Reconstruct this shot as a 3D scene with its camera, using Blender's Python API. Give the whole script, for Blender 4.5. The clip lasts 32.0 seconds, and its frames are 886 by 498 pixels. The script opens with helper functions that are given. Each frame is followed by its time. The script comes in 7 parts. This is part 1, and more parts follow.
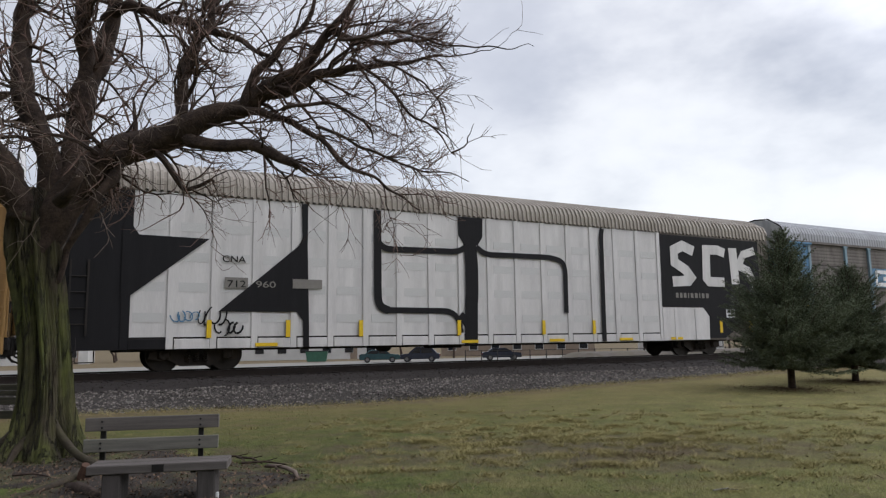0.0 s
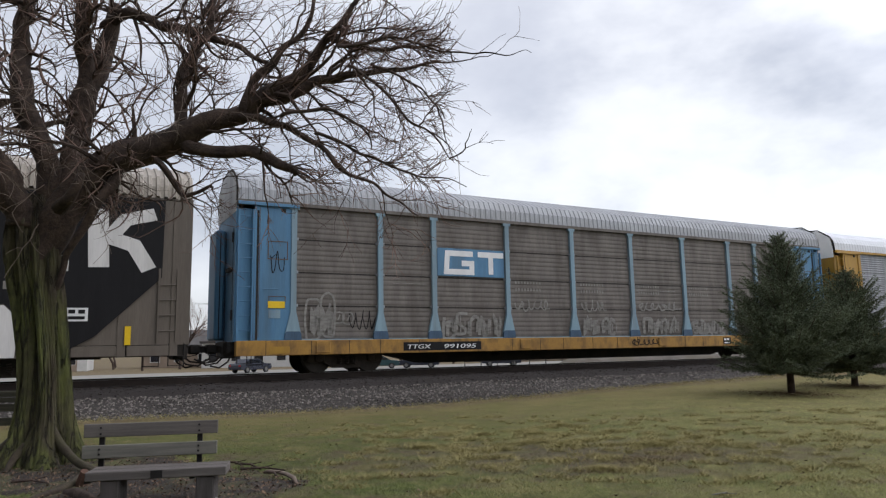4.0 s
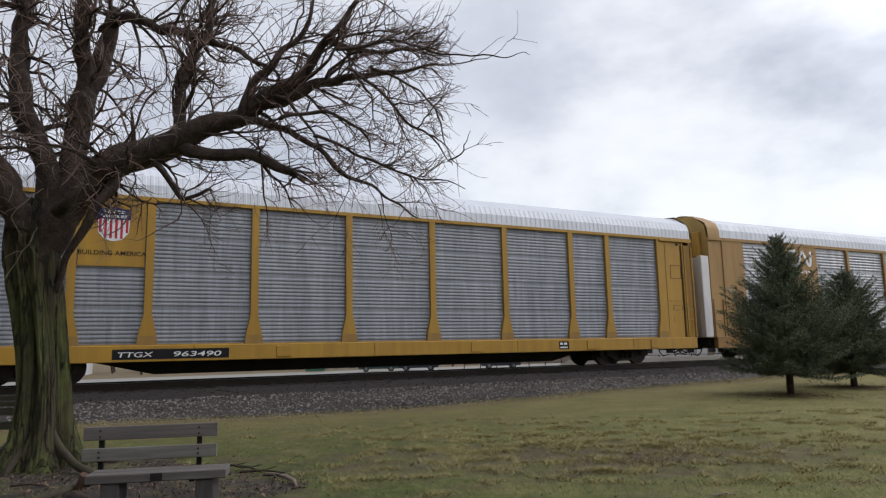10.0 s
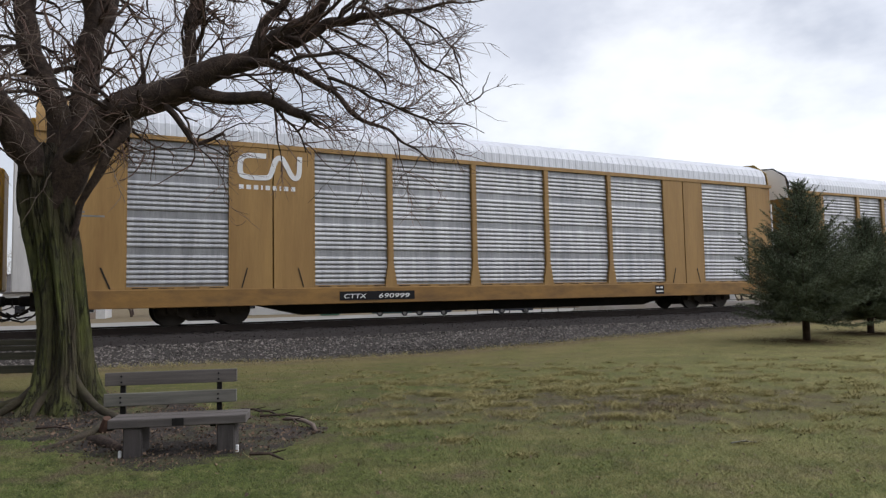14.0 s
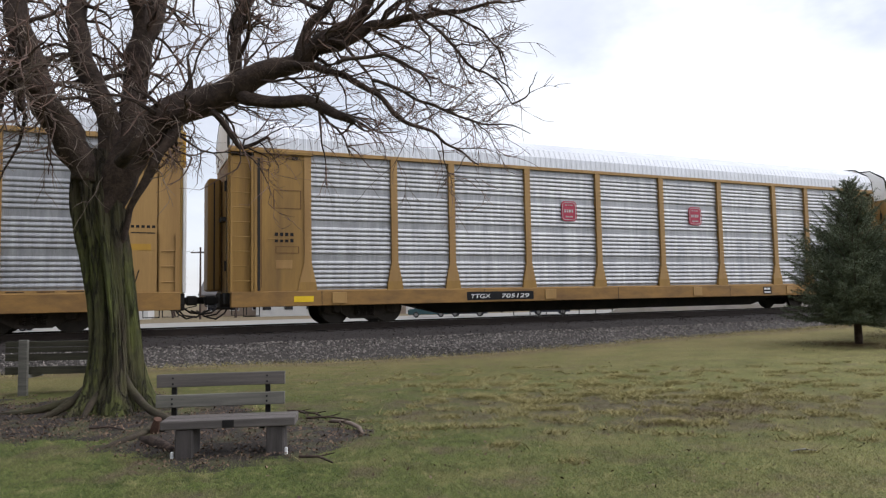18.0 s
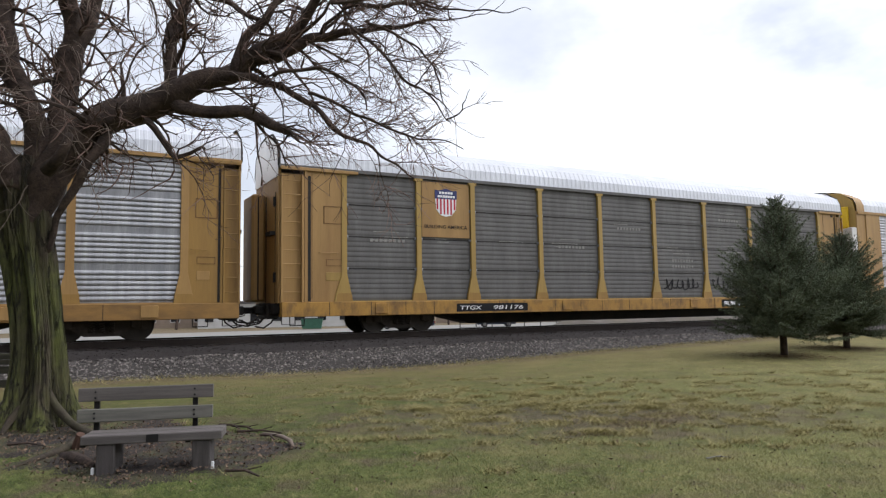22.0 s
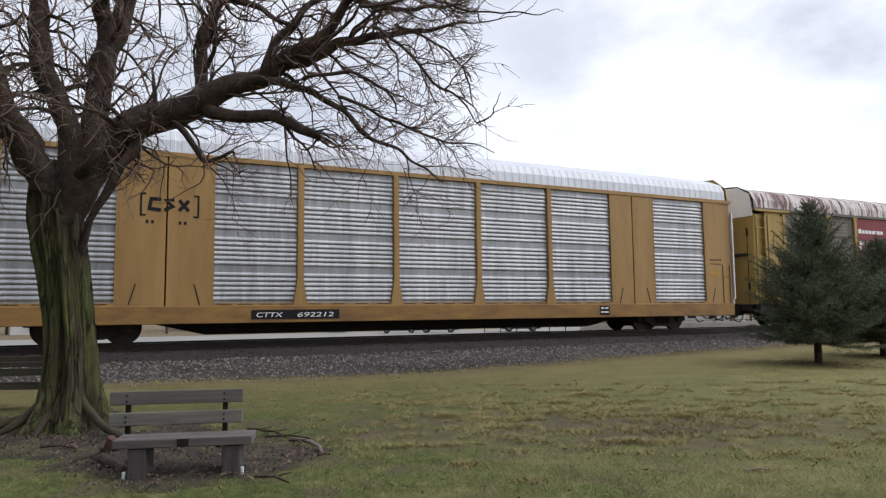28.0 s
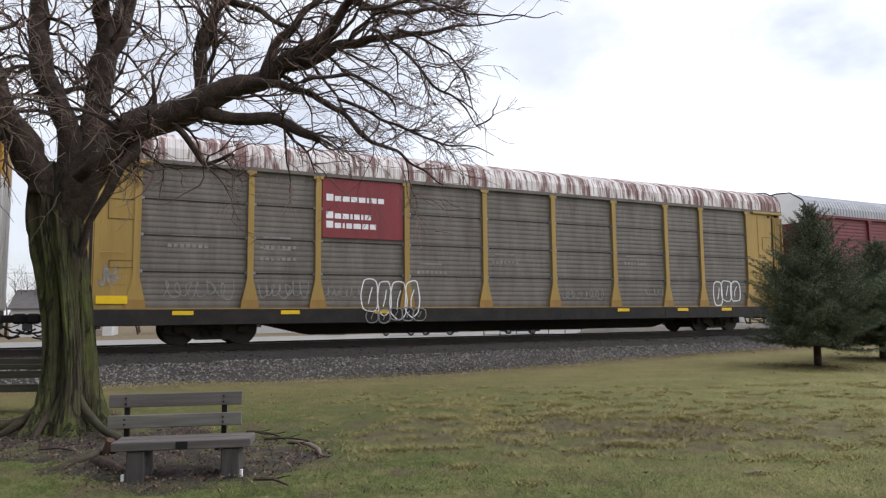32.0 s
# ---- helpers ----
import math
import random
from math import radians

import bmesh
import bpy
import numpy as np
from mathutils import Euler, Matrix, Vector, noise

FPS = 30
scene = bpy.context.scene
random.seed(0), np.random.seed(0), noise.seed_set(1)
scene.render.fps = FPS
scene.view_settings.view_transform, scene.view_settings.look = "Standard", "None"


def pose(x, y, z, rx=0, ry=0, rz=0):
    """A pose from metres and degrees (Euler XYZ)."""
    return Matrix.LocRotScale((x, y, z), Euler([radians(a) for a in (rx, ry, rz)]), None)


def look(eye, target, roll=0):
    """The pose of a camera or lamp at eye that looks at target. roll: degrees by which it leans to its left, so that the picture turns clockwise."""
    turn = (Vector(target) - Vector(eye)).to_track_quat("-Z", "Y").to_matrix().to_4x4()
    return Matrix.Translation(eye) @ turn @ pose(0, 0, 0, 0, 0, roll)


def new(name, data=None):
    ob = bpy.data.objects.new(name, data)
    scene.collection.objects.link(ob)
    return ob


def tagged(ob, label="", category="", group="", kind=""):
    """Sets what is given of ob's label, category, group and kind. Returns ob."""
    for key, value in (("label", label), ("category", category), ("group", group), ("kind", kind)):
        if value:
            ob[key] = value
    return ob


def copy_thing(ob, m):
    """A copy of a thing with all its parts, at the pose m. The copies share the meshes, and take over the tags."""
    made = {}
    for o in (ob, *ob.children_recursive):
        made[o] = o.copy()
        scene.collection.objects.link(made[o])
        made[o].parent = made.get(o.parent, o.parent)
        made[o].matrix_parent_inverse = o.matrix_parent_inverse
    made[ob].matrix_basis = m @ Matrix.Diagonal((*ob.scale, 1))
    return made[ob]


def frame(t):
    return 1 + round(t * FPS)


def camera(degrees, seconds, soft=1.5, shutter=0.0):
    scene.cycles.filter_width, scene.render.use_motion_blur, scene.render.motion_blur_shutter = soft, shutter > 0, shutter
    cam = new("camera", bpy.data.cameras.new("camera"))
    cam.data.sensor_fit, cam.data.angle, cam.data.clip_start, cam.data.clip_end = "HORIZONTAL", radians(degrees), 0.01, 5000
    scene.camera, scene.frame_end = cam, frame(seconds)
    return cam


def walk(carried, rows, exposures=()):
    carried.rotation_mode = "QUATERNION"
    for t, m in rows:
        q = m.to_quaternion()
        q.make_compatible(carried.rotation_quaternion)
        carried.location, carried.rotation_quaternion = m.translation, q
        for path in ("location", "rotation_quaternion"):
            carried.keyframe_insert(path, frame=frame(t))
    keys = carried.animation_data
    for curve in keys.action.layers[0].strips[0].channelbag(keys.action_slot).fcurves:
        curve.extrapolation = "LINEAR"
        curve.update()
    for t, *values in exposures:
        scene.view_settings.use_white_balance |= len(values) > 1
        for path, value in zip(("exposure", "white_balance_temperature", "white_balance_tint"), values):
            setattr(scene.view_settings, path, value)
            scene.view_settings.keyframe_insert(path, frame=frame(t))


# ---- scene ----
# ---------- camera: held by hand on one spot of the lawn ----------
cam = camera(65.46, 32.0, 1.25)
# seconds, x, y, z, pitch, roll, yaw
PATH = [
    (0, 0.05, -0.11, 1.53, 7.65, 0.85, -1.45), (0.5, 0.04, -0.11, 1.52, 7.83, 1.07, -1.40), (1, 0.05, -0.12, 1.52, 7.82, 0.98, -1.38),
    (1.5, 0.06, -0.13, 1.51, 7.96, 1.18, -1.48), (2, 0.06, -0.13, 1.52, 8.03, 1.21, -1.53), (2.5, 0.06, -0.14, 1.51, 8.12, 1.17, -1.58),
    (3, 0.06, -0.14, 1.50, 8.21, 1.06, -1.60), (3.5, 0.06, -0.13, 1.52, 8.11, 1.11, -1.47), (4, 0.06, -0.13, 1.52, 8.14, 1.02, -1.49),
    (4.5, 0.06, -0.13, 1.52, 8.16, 1.08, -1.55), (6.5, 0.06, -0.13, 1.52, 8.14, 1.02, -1.49), (7, 0.06, -0.14, 1.52, 8.23, 1.03, -1.54),
    (7.5, 0.06, -0.14, 1.52, 8.30, 1.03, -1.54), (8, 0.07, -0.14, 1.52, 8.35, 1.19, -1.57), (8.5, 0.07, -0.15, 1.50, 8.54, 1.41, -1.63),
    (9, 0.07, -0.15, 1.51, 8.44, 1.30, -1.74), (9.5, 0.07, -0.15, 1.50, 8.39, 1.36, -1.67), (10, 0.06, -0.14, 1.51, 8.36, 1.24, -1.54),
    (10.5, 0.06, -0.14, 1.52, 8.39, 1.22, -1.48), (11, 0.06, -0.15, 1.51, 8.59, 1.29, -1.49), (11.5, 0.06, -0.15, 1.50, 8.71, 1.32, -1.56),
    (12, 0.06, -0.15, 1.51, 8.66, 1.32, -1.60), (12.5, 0.06, -0.16, 1.49, 8.66, 1.32, -1.59), (13, 0.06, -0.13, 1.51, 8.02, 0.87, -1.53),
    (13.5, 0.03, -0.10, 1.50, 6.82, 1.52, -0.95), (14, 0.00, -0.00, 1.54, 3.84, 1.10, -0.50), (14.5, -0.03, 0.07, 1.59, 1.72, 1.59, 0.20),
    (15, -0.08, 0.11, 1.61, 1.52, -0.18, 1.06), (15.5, -0.10, 0.07, 1.59, 3.42, 0.54, 1.75), (17.5, -0.13, 0.05, 1.56, 4.17, 1.14, 2.34),
    (18, -0.13, 0.06, 1.56, 3.99, 1.08, 2.39), (18.5, -0.14, 0.06, 1.57, 4.03, 1.15, 2.53), (19, -0.15, 0.06, 1.57, 4.12, 1.07, 2.56),
    (19.5, -0.14, 0.05, 1.55, 4.39, 1.18, 2.51), (20, -0.14, 0.05, 1.57, 4.37, 0.88, 2.31), (20.5, -0.12, 0.05, 1.55, 4.71, 1.21, 2.16),
    (21, -0.11, 0.04, 1.55, 4.93, 1.53, 1.87), (21.5, -0.08, 0.04, 1.56, 4.83, 1.90, 1.24), (22, 0.05, -0.03, 1.56, 4.92, 0.93, -1.89),
    (22.5, -0.02, -0.04, 1.54, 7.41, -2.25, -0.21), (23, -0.03, 0.06, 1.60, 5.65, 1.11, 0.02), (23.5, 0.02, -0.00, 1.55, 6.69, -0.80, -1.06),
    (24, 0.05, 0.01, 1.59, 6.17, -0.73, -1.89), (24.5, 0.08, -0.04, 1.56, 6.72, -0.35, -2.33), (25, 0.09, -0.04, 1.55, 6.57, -0.39, -2.47),
    (25.5, 0.09, -0.03, 1.55, 5.93, -0.60, -2.48), (27.5, -0.02, 0.08, 1.60, 4.85, 0.54, -0.16), (28, -0.02, 0.06, 1.58, 5.27, 0.61, 0.07),
    (28.5, -0.03, 0.07, 1.59, 5.27, 0.63, 0.16), (29, -0.02, 0.06, 1.58, 5.29, 0.65, 0.11), (29.5, -0.02, 0.06, 1.59, 5.34, 0.53, 0.14),
    (30, -0.02, 0.06, 1.60, 5.34, 0.56, 0.12), (30.5, -0.02, 0.06, 1.58, 5.41, 0.59, 0.07), (31, -0.02, 0.06, 1.59, 5.40, 0.47, 0.07),
    (31.5, -0.02, 0.06, 1.58, 5.50, 0.59, 0.02), (32, -0.02, 0.06, 1.58, 5.48, 0.57, 0.02),
]

EXPOSURES = [(0, 0.05), (2.5, 0.07), (4, 0.17), (7, 0.16), (8, 0.11), (9, 0.07), (13.4, 0.04), (14.0, 0.18), (14.5, 0.5), (15.0, 0.6), (15.6, 0.55), (18, 0.48), (21.5, 0.5), (23, 0.48), (24.5, 0.4), (25.5, 0.36), (27.5, 0.33), (30, 0.36), (31, 0.4), (32, 0.5)]
walk(cam, [(t, pose(x, y, z, 90 + pitch, roll, yaw)) for t, x, y, z, pitch, roll, yaw in PATH], EXPOSURES)

# ---------- light: a bright overcast sky ----------
SUN_EL, SUN_AZ = 48, 62
world = bpy.data.worlds.new("sky")
scene.world = world
world.use_nodes = True
wn, wl = world.node_tree.nodes, world.node_tree.links
wn.clear()
w_out = wn.new("ShaderNodeOutputWorld")
w_bg = wn.new("ShaderNodeBackground")
w_sky = wn.new("ShaderNodeTexSky")
w_sky.sky_type, w_sky.sun_disc = "NISHITA", False
w_sky.sun_elevation, w_sky.sun_rotation = radians(SUN_EL), radians(SUN_AZ)
w_co = wn.new("ShaderNodeTexCoord")
w_map = wn.new("ShaderNodeMapping")
w_map.inputs["Scale"].default_value = (1.0, 1.0, 1.9)
w_map.inputs["Location"].default_value = (0.7, 0.2, 0.25)
w_n1 = wn.new("ShaderNodeTexNoise")
w_n1.inputs["Scale"].default_value, w_n1.inputs["Detail"].default_value, w_n1.inputs["Roughness"].default_value = 2.3, 6, 0.52
w_ramp = wn.new("ShaderNodeValToRGB")
els = w_ramp.color_ramp.elements
els[0].position, els[0].color = 0.36, (0.44, 0.455, 0.51, 1)
els[1].position, els[1].color = 0.7, (0.84, 0.85, 0.885, 1)
mid = els.new(0.52)
mid.color = (0.60, 0.61, 0.665, 1)
w_sc = wn.new("ShaderNodeMix")
w_sc.data_type, w_sc.blend_type = "RGBA", "ADD"
w_sc.inputs["Factor"].default_value = 0.03
wl.new(w_co.outputs["Generated"], w_map.inputs["Vector"])
wl.new(w_map.outputs["Vector"], w_n1.inputs["Vector"])
wl.new(w_n1.outputs["Fac"], w_ramp.inputs["Fac"])
# the cloud cover is brighter overhead, and where the sun stands behind it
w_sep = wn.new("ShaderNodeVectorMath")
w_sep.operation = "DOT_PRODUCT"
w_sep.inputs[1].default_value = (0.66, 0.02, 0.75)
w_up = wn.new("ShaderNodeMapRange")
w_up.interpolation_type = "SMOOTHSTEP"
for key, value in (("From Min", 0.56), ("From Max", 1.0), ("To Min", 1.0), ("To Max", 3.6)):
    w_up.inputs[key].default_value = value
w_dot = wn.new("ShaderNodeVectorMath")
w_dot.operation = "DOT_PRODUCT"
w_dot.inputs[1].default_value = (0.42, 0.89, 0.19)
w_glow = wn.new("ShaderNodeMapRange")
w_glow.interpolation_type = "SMOOTHSTEP"
for key, value in (("From Min", 0.945), ("From Max", 1.0), ("To Min", 0.0), ("To Max", 0.95)):
    w_glow.inputs[key].default_value = value
w_gm = wn.new("ShaderNodeMix")
w_gm.data_type = "RGBA"
w_gm.inputs["B"].default_value = (0.9, 0.9, 0.91, 1)
w_mul = wn.new("ShaderNodeVectorMath")
w_mul.operation = "SCALE"
wl.new(w_co.outputs["Generated"], w_sep.inputs[0])
wl.new(w_sep.outputs["Value"], w_up.inputs["Value"])
wl.new(w_co.outputs["Generated"], w_dot.inputs[0])
w_warp = wn.new("ShaderNodeMath")
w_warp.operation = "MULTIPLY_ADD"
w_warp.inputs[1].default_value = 0.22
wl.new(w_n1.outputs["Fac"], w_warp.inputs[0])
w_off = wn.new("ShaderNodeMath")
w_off.operation = "SUBTRACT"
w_off.inputs[1].default_value = 0.11
wl.new(w_dot.outputs["Value"], w_off.inputs[0])
wl.new(w_off.outputs[0], w_warp.inputs[2])
wl.new(w_warp.outputs[0], w_glow.inputs["Value"])
wl.new(w_glow.outputs["Result"], w_gm.inputs["Factor"])
wl.new(w_ramp.outputs["Color"], w_gm.inputs["A"])
wl.new(w_gm.outputs["Result"], w_mul.inputs[0])
wl.new(w_up.outputs["Result"], w_mul.inputs["Scale"])
wl.new(w_mul.outputs["Vector"], w_sc.inputs["A"])
wl.new(w_sky.outputs["Color"], w_sc.inputs["B"])
wl.new(w_sc.outputs["Result"], w_bg.inputs["Color"])
w_bg.inputs["Strength"].default_value = 0.92
wl.new(w_bg.outputs["Background"], w_out.inputs["Surface"])
sun = new("sun", bpy.data.lights.new("sun", "SUN"))
sun.data.energy, sun.data.angle, sun.data.color = 0.5, radians(40), (1.0, 0.97, 0.93)
sun.matrix_world = look((30, 6, 30), (4, 10, 0))

# ---------- small tools ----------
def lin(r, g, b):
    return tuple(((c / 255) / 12.92 if c / 255 <= 0.04045 else ((c / 255 + 0.055) / 1.055) ** 2.4) for c in (r, g, b)) + (1.0,)


class Build:
    """Collects vertices and faces of one mesh."""

    def __init__(self):
        self.v, self.f = [], []

    def box(self, x0, x1, y0, y1, z0, z1, c=0.0):
        """A box; c cuts its upright and lying edges at the front and top."""
        if c <= 0:
            b = len(self.v)
            self.v += [(x, y, z) for z in (z0, z1) for y in (y0, y1) for x in (x0, x1)]
            self.f += [tuple(b + i for i in q) for q in ((0, 2, 3, 1), (4, 5, 7, 6), (0, 1, 5, 4), (2, 6, 7, 3), (0, 4, 6, 2), (1, 3, 7, 5))]
            return self
        rings = [(z0, c), (z0 + c, 0), (z1 - c, 0), (z1, c)]
        b = len(self.v)
        for z, i in rings:
            xa, xb, ya, yb = x0 + i, x1 - i, y0 + i, y1 - i
            k = c - i
            self.v += [(xa + k, ya, z), (xb - k, ya, z), (xb, ya + k, z), (xb, yb - k, z), (xb - k, yb, z), (xa + k, yb, z), (xa, yb - k, z), (xa, ya + k, z)]
        for r in range(3):
            for i in range(8):
                j = (i + 1) % 8
                self.f.append((b + r * 8 + i, b + r * 8 + j, b + r * 8 + 8 + j, b + r * 8 + 8 + i))
        self.f += [tuple(b + i for i in reversed(range(8))), tuple(b + 24 + i for i in range(8))]
        return self

    def prism(self, pts, y0, y1):
        """A polygon in x and z (counter-clockwise seen from the front), from y0 to y1."""
        b, n = len(self.v), len(pts)
        self.v += [(x, y0, z) for x, z in pts] + [(x, y1, z) for x, z in pts]
        self.f += [tuple(b + i for i in range(n)), tuple(b + n + i for i in reversed(range(n)))]
        for i in range(n):
            j = (i + 1) % n
            self.f.append((b + i, b + n + i, b + n + j, b + j))
        return self

    def tube(self, pts, radii, sides=6, cap=True):
        """A round bar along a line of points."""
        b = len(self.v)
        pts = [Vector(p) for p in pts]
        n = len(pts)
        side = None
        for i, p in enumerate(pts):
            d = (pts[min(i + 1, n - 1)] - pts[max(i - 1, 0)]).normalized()
            if side is None:
                side = d.orthogonal().normalized()
            else:
                side = (side - d * side.dot(d))
                side = side.normalized() if side.length > 1e-5 else d.orthogonal().normalized()
            up = d.cross(side)
            r = radii[i] if isinstance(radii, (list, tuple)) else radii
            for k in range(sides):
                a = 2 * math.pi * k / sides
                self.v.append(tuple(p + (side * math.cos(a) + up * math.sin(a)) * r))
        for i in range(n - 1):
            for k in range(sides):
                j = (k + 1) % sides
                self.f.append((b + i * sides + k, b + i * sides + j, b + (i + 1) * sides + j, b + (i + 1) * sides + k))
        if cap:
            self.f += [tuple(b + k for k in reversed(range(sides))), tuple(b + (n - 1) * sides + k for k in range(sides))]
        return self

    def disc(self, x, y0, y1, z, r, sides=20):
        """A round slab whose axis runs along y."""
        return self.prism([(x + r * math.cos(2 * math.pi * k / sides), z + r * math.sin(2 * math.pi * k / sides)) for k in range(sides)], y0, y1)

    def mesh(self, name, material, smooth=False):
        me = bpy.data.meshes.new(name)
        me.from_pydata(self.v, [], self.f)
        me.materials.append(material)
        if smooth:
            me.polygons.foreach_set("use_smooth", [True] * len(me.polygons))
        me.update()
        return me


def part(name, build, material, parent=None, label="", smooth=False, at=None):
    """One mesh object, under a thing or a part."""
    data = build.mesh(name, material, smooth) if isinstance(build, Build) else build
    ob = new(name, data)
    ob.parent = parent
    if at is not None:
        ob.matrix_basis = at
    if label:
        ob["label"] = label
    if name in ("graffiti", "badge_script", "small_stencil"):
        ob["kind"] = "stuff"
    return ob


def empty(name, label, category, m=None, group="", kind=""):
    ob = tagged(new(name), label, category, group, kind)
    if m is not None:
        ob.matrix_basis = m
    return ob


# ---------- materials ----------
def material(name, a, b, rough=0.7, metal=0.0, scale=6.0, fine=60.0, bump=0.15, stretch=(1, 1, 1), dirt=None, dirt_amount=0.5, dirt_scale=1.5, island=0.0, per_object=0.0, spec=0.4, dirt_span=(0.45, 0.75)):
    """Two colours mixed by a coarse and a fine noise, with stains, relief and a spread from piece to piece."""
    m = bpy.data.materials.new(name)
    m.use_nodes = True
    n, l = m.node_tree.nodes, m.node_tree.links
    s = n["Principled BSDF"]
    s.inputs["Roughness"].default_value, s.inputs["Metallic"].default_value = rough, metal
    s.inputs["Specular IOR Level"].default_value = spec
    co = n.new("ShaderNodeTexCoord")
    mp = n.new("ShaderNodeMapping")
    mp.inputs["Scale"].default_value = stretch
    l.new(co.outputs["Object"], mp.inputs["Vector"])

    def noisy(sc, detail):
        t = n.new("ShaderNodeTexNoise")
        t.inputs["Scale"].default_value, t.inputs["Detail"].default_value, t.inputs["Roughness"].default_value = sc, detail, 0.6
        l.new(mp.outputs["Vector"], t.inputs["Vector"])
        return t.outputs["Fac"]

    def calc(op, x, y):
        k = n.new("ShaderNodeMath")
        k.operation, k.use_clamp = op, True
        for i, q in enumerate((x, y)):
            if isinstance(q, (int, float)):
                k.inputs[i].default_value = q
            else:
                l.new(q, k.inputs[i])
        return k.outputs[0]

    def span(x, lo, hi):
        k = n.new("ShaderNodeMapRange")
        k.inputs["From Min"].default_value, k.inputs["From Max"].default_value = lo, hi
        l.new(x, k.inputs["Value"])
        return k.outputs["Result"]

    def mix(fac, x, y):
        k = n.new("ShaderNodeMix")
        k.data_type = "RGBA"
        l.new(fac, k.inputs["Factor"])
        for key, q in (("A", x), ("B", y)):
            if isinstance(q, tuple):
                k.inputs[key].default_value = q
            else:
                l.new(q, k.inputs[key])
        return k.outputs["Result"]

    coarse, small = noisy(scale, 5), noisy(fine, 3)
    fac = calc("ADD", calc("MULTIPLY", span(coarse, 0.3, 0.7), 0.65), calc("MULTIPLY", span(small, 0.3, 0.7), 0.35))
    if island:
        g = n.new("ShaderNodeNewGeometry")
        fac = calc("ADD", calc("MULTIPLY", fac, 1 - island), calc("MULTIPLY", g.outputs["Random Per Island"], island))
    if per_object:
        g = n.new("ShaderNodeObjectInfo")
        fac = calc("ADD", calc("MULTIPLY", fac, 1 - per_object), calc("MULTIPLY", g.outputs["Random"], per_object))
    colour = mix(fac, a, b)
    if dirt:
        colour = mix(calc("MULTIPLY", span(noisy(dirt_scale, 6), *dirt_span), dirt_amount), colour, dirt)
    l.new(colour, s.inputs["Base Color"])
    if bump:
        bp = n.new("ShaderNodeBump")
        bp.inputs["Strength"].default_value, bp.inputs["Distance"].default_value = bump, 0.02
        l.new(small, bp.inputs["Height"])
        l.new(bp.outputs["Normal"], s.inputs["Normal"])
    return m


STREAK = (2.2, 2.2, 0.22)
YELLOW = material("yellow_paint", lin(172, 133, 46), lin(150, 113, 40), 0.55, 0, 1.2, 14, 0.05, STREAK, lin(112, 82, 40), 0.45, 0.9)
TAN_YELLOW = material("faded_yellow_paint", lin(161, 127, 75), lin(139, 108, 64), 0.6, 0, 1.2, 14, 0.05, STREAK, lin(112, 80, 44), 0.5, 0.9)
PALE_YELLOW = material("pale_yellow_paint", lin(165, 136, 71), lin(141, 115, 60), 0.6, 0, 1.2, 14, 0.05, STREAK, lin(116, 92, 50), 0.45, 0.9)
DULL_YELLOW = material("dull_yellow_paint", lin(150, 116, 58), lin(126, 96, 49), 0.65, 0, 1.2, 14, 0.05, STREAK, lin(78, 58, 38), 0.6, 0.9)
SILL_YELLOW = material("worn_yellow_sill", lin(166, 126, 56), lin(134, 98, 46), 0.65, 0, 1.6, 20, 0.1, (1.6, 1, 1), lin(66, 52, 40), 0.92, 1.7)
SILL_BROWN = material("brown_stained_sill", lin(148, 112, 59), lin(120, 89, 48), 0.7, 0, 1.3, 20, 0.1, (1, 1, 3), lin(80, 60, 42), 0.75, 0.8)
BRIGHT_YELLOW = material("safety_yellow", lin(226, 190, 30), lin(204, 168, 26), 0.5, 0, 3, 30, 0.03)
GALVANISED = material("galvanised_sheet", lin(146, 148, 152), lin(110, 112, 117), 0.6, 0.28, 2.2, 30, 0.06, (2.8, 2.8, 0.35), lin(98, 102, 108), 0.55, 1.6)
BRIGHT_STEEL = material("bright_galvanised_sheet", lin(168, 168, 169), lin(122, 122, 124), 0.44, 0.6, 2.2, 30, 0.06, (2.8, 2.8, 0.35), lin(112, 114, 118), 0.6, 1.6)
WEATHERED = material("weathered_steel_sheet", lin(106, 104, 102), lin(82, 80, 78), 0.7, 0.25, 1.6, 26, 0.1, (2.0, 2.0, 0.5), lin(78, 76, 74), 0.6, 1.0)
WEATHERED_WARM = material("weathered_warm_grey_sheet", lin(118, 112, 105), lin(93, 87, 81), 0.75, 0.15, 1.6, 26, 0.1, (2.0, 2.0, 0.5), lin(80, 73, 66), 0.7, 1.0)
WEATHERED_BROWN = material("weathered_brown_sheet", lin(121, 114, 109), lin(91, 86, 82), 0.75, 0.2, 1.6, 26, 0.1, (2.0, 2.0, 0.5), lin(62, 57, 50), 0.6, 1.0)
RUSTY = material("rust_stained_paint", lin(112, 80, 40), lin(82, 58, 36), 0.8, 0, 3, 24, 0.15, STREAK, lin(62, 44, 32), 0.7, 1.5)
CHALK = material("faded_spray_paint", lin(146, 144, 139), lin(112, 109, 105), 0.8, 0, 5, 40, 0.05, (1, 1, 3), lin(92, 89, 85), 0.9, 4)
PALE_BLUE = material("faded_blue_paint", lin(136, 161, 172), lin(102, 131, 149), 0.65, 0, 1.4, 20, 0.06, STREAK, lin(92, 92, 92), 0.6, 0.8)
BLUE = material("blue_paint", lin(86, 132, 164), lin(66, 108, 142), 0.6, 0, 1.4, 20, 0.06, STREAK, lin(70, 82, 88), 0.55, 0.8)
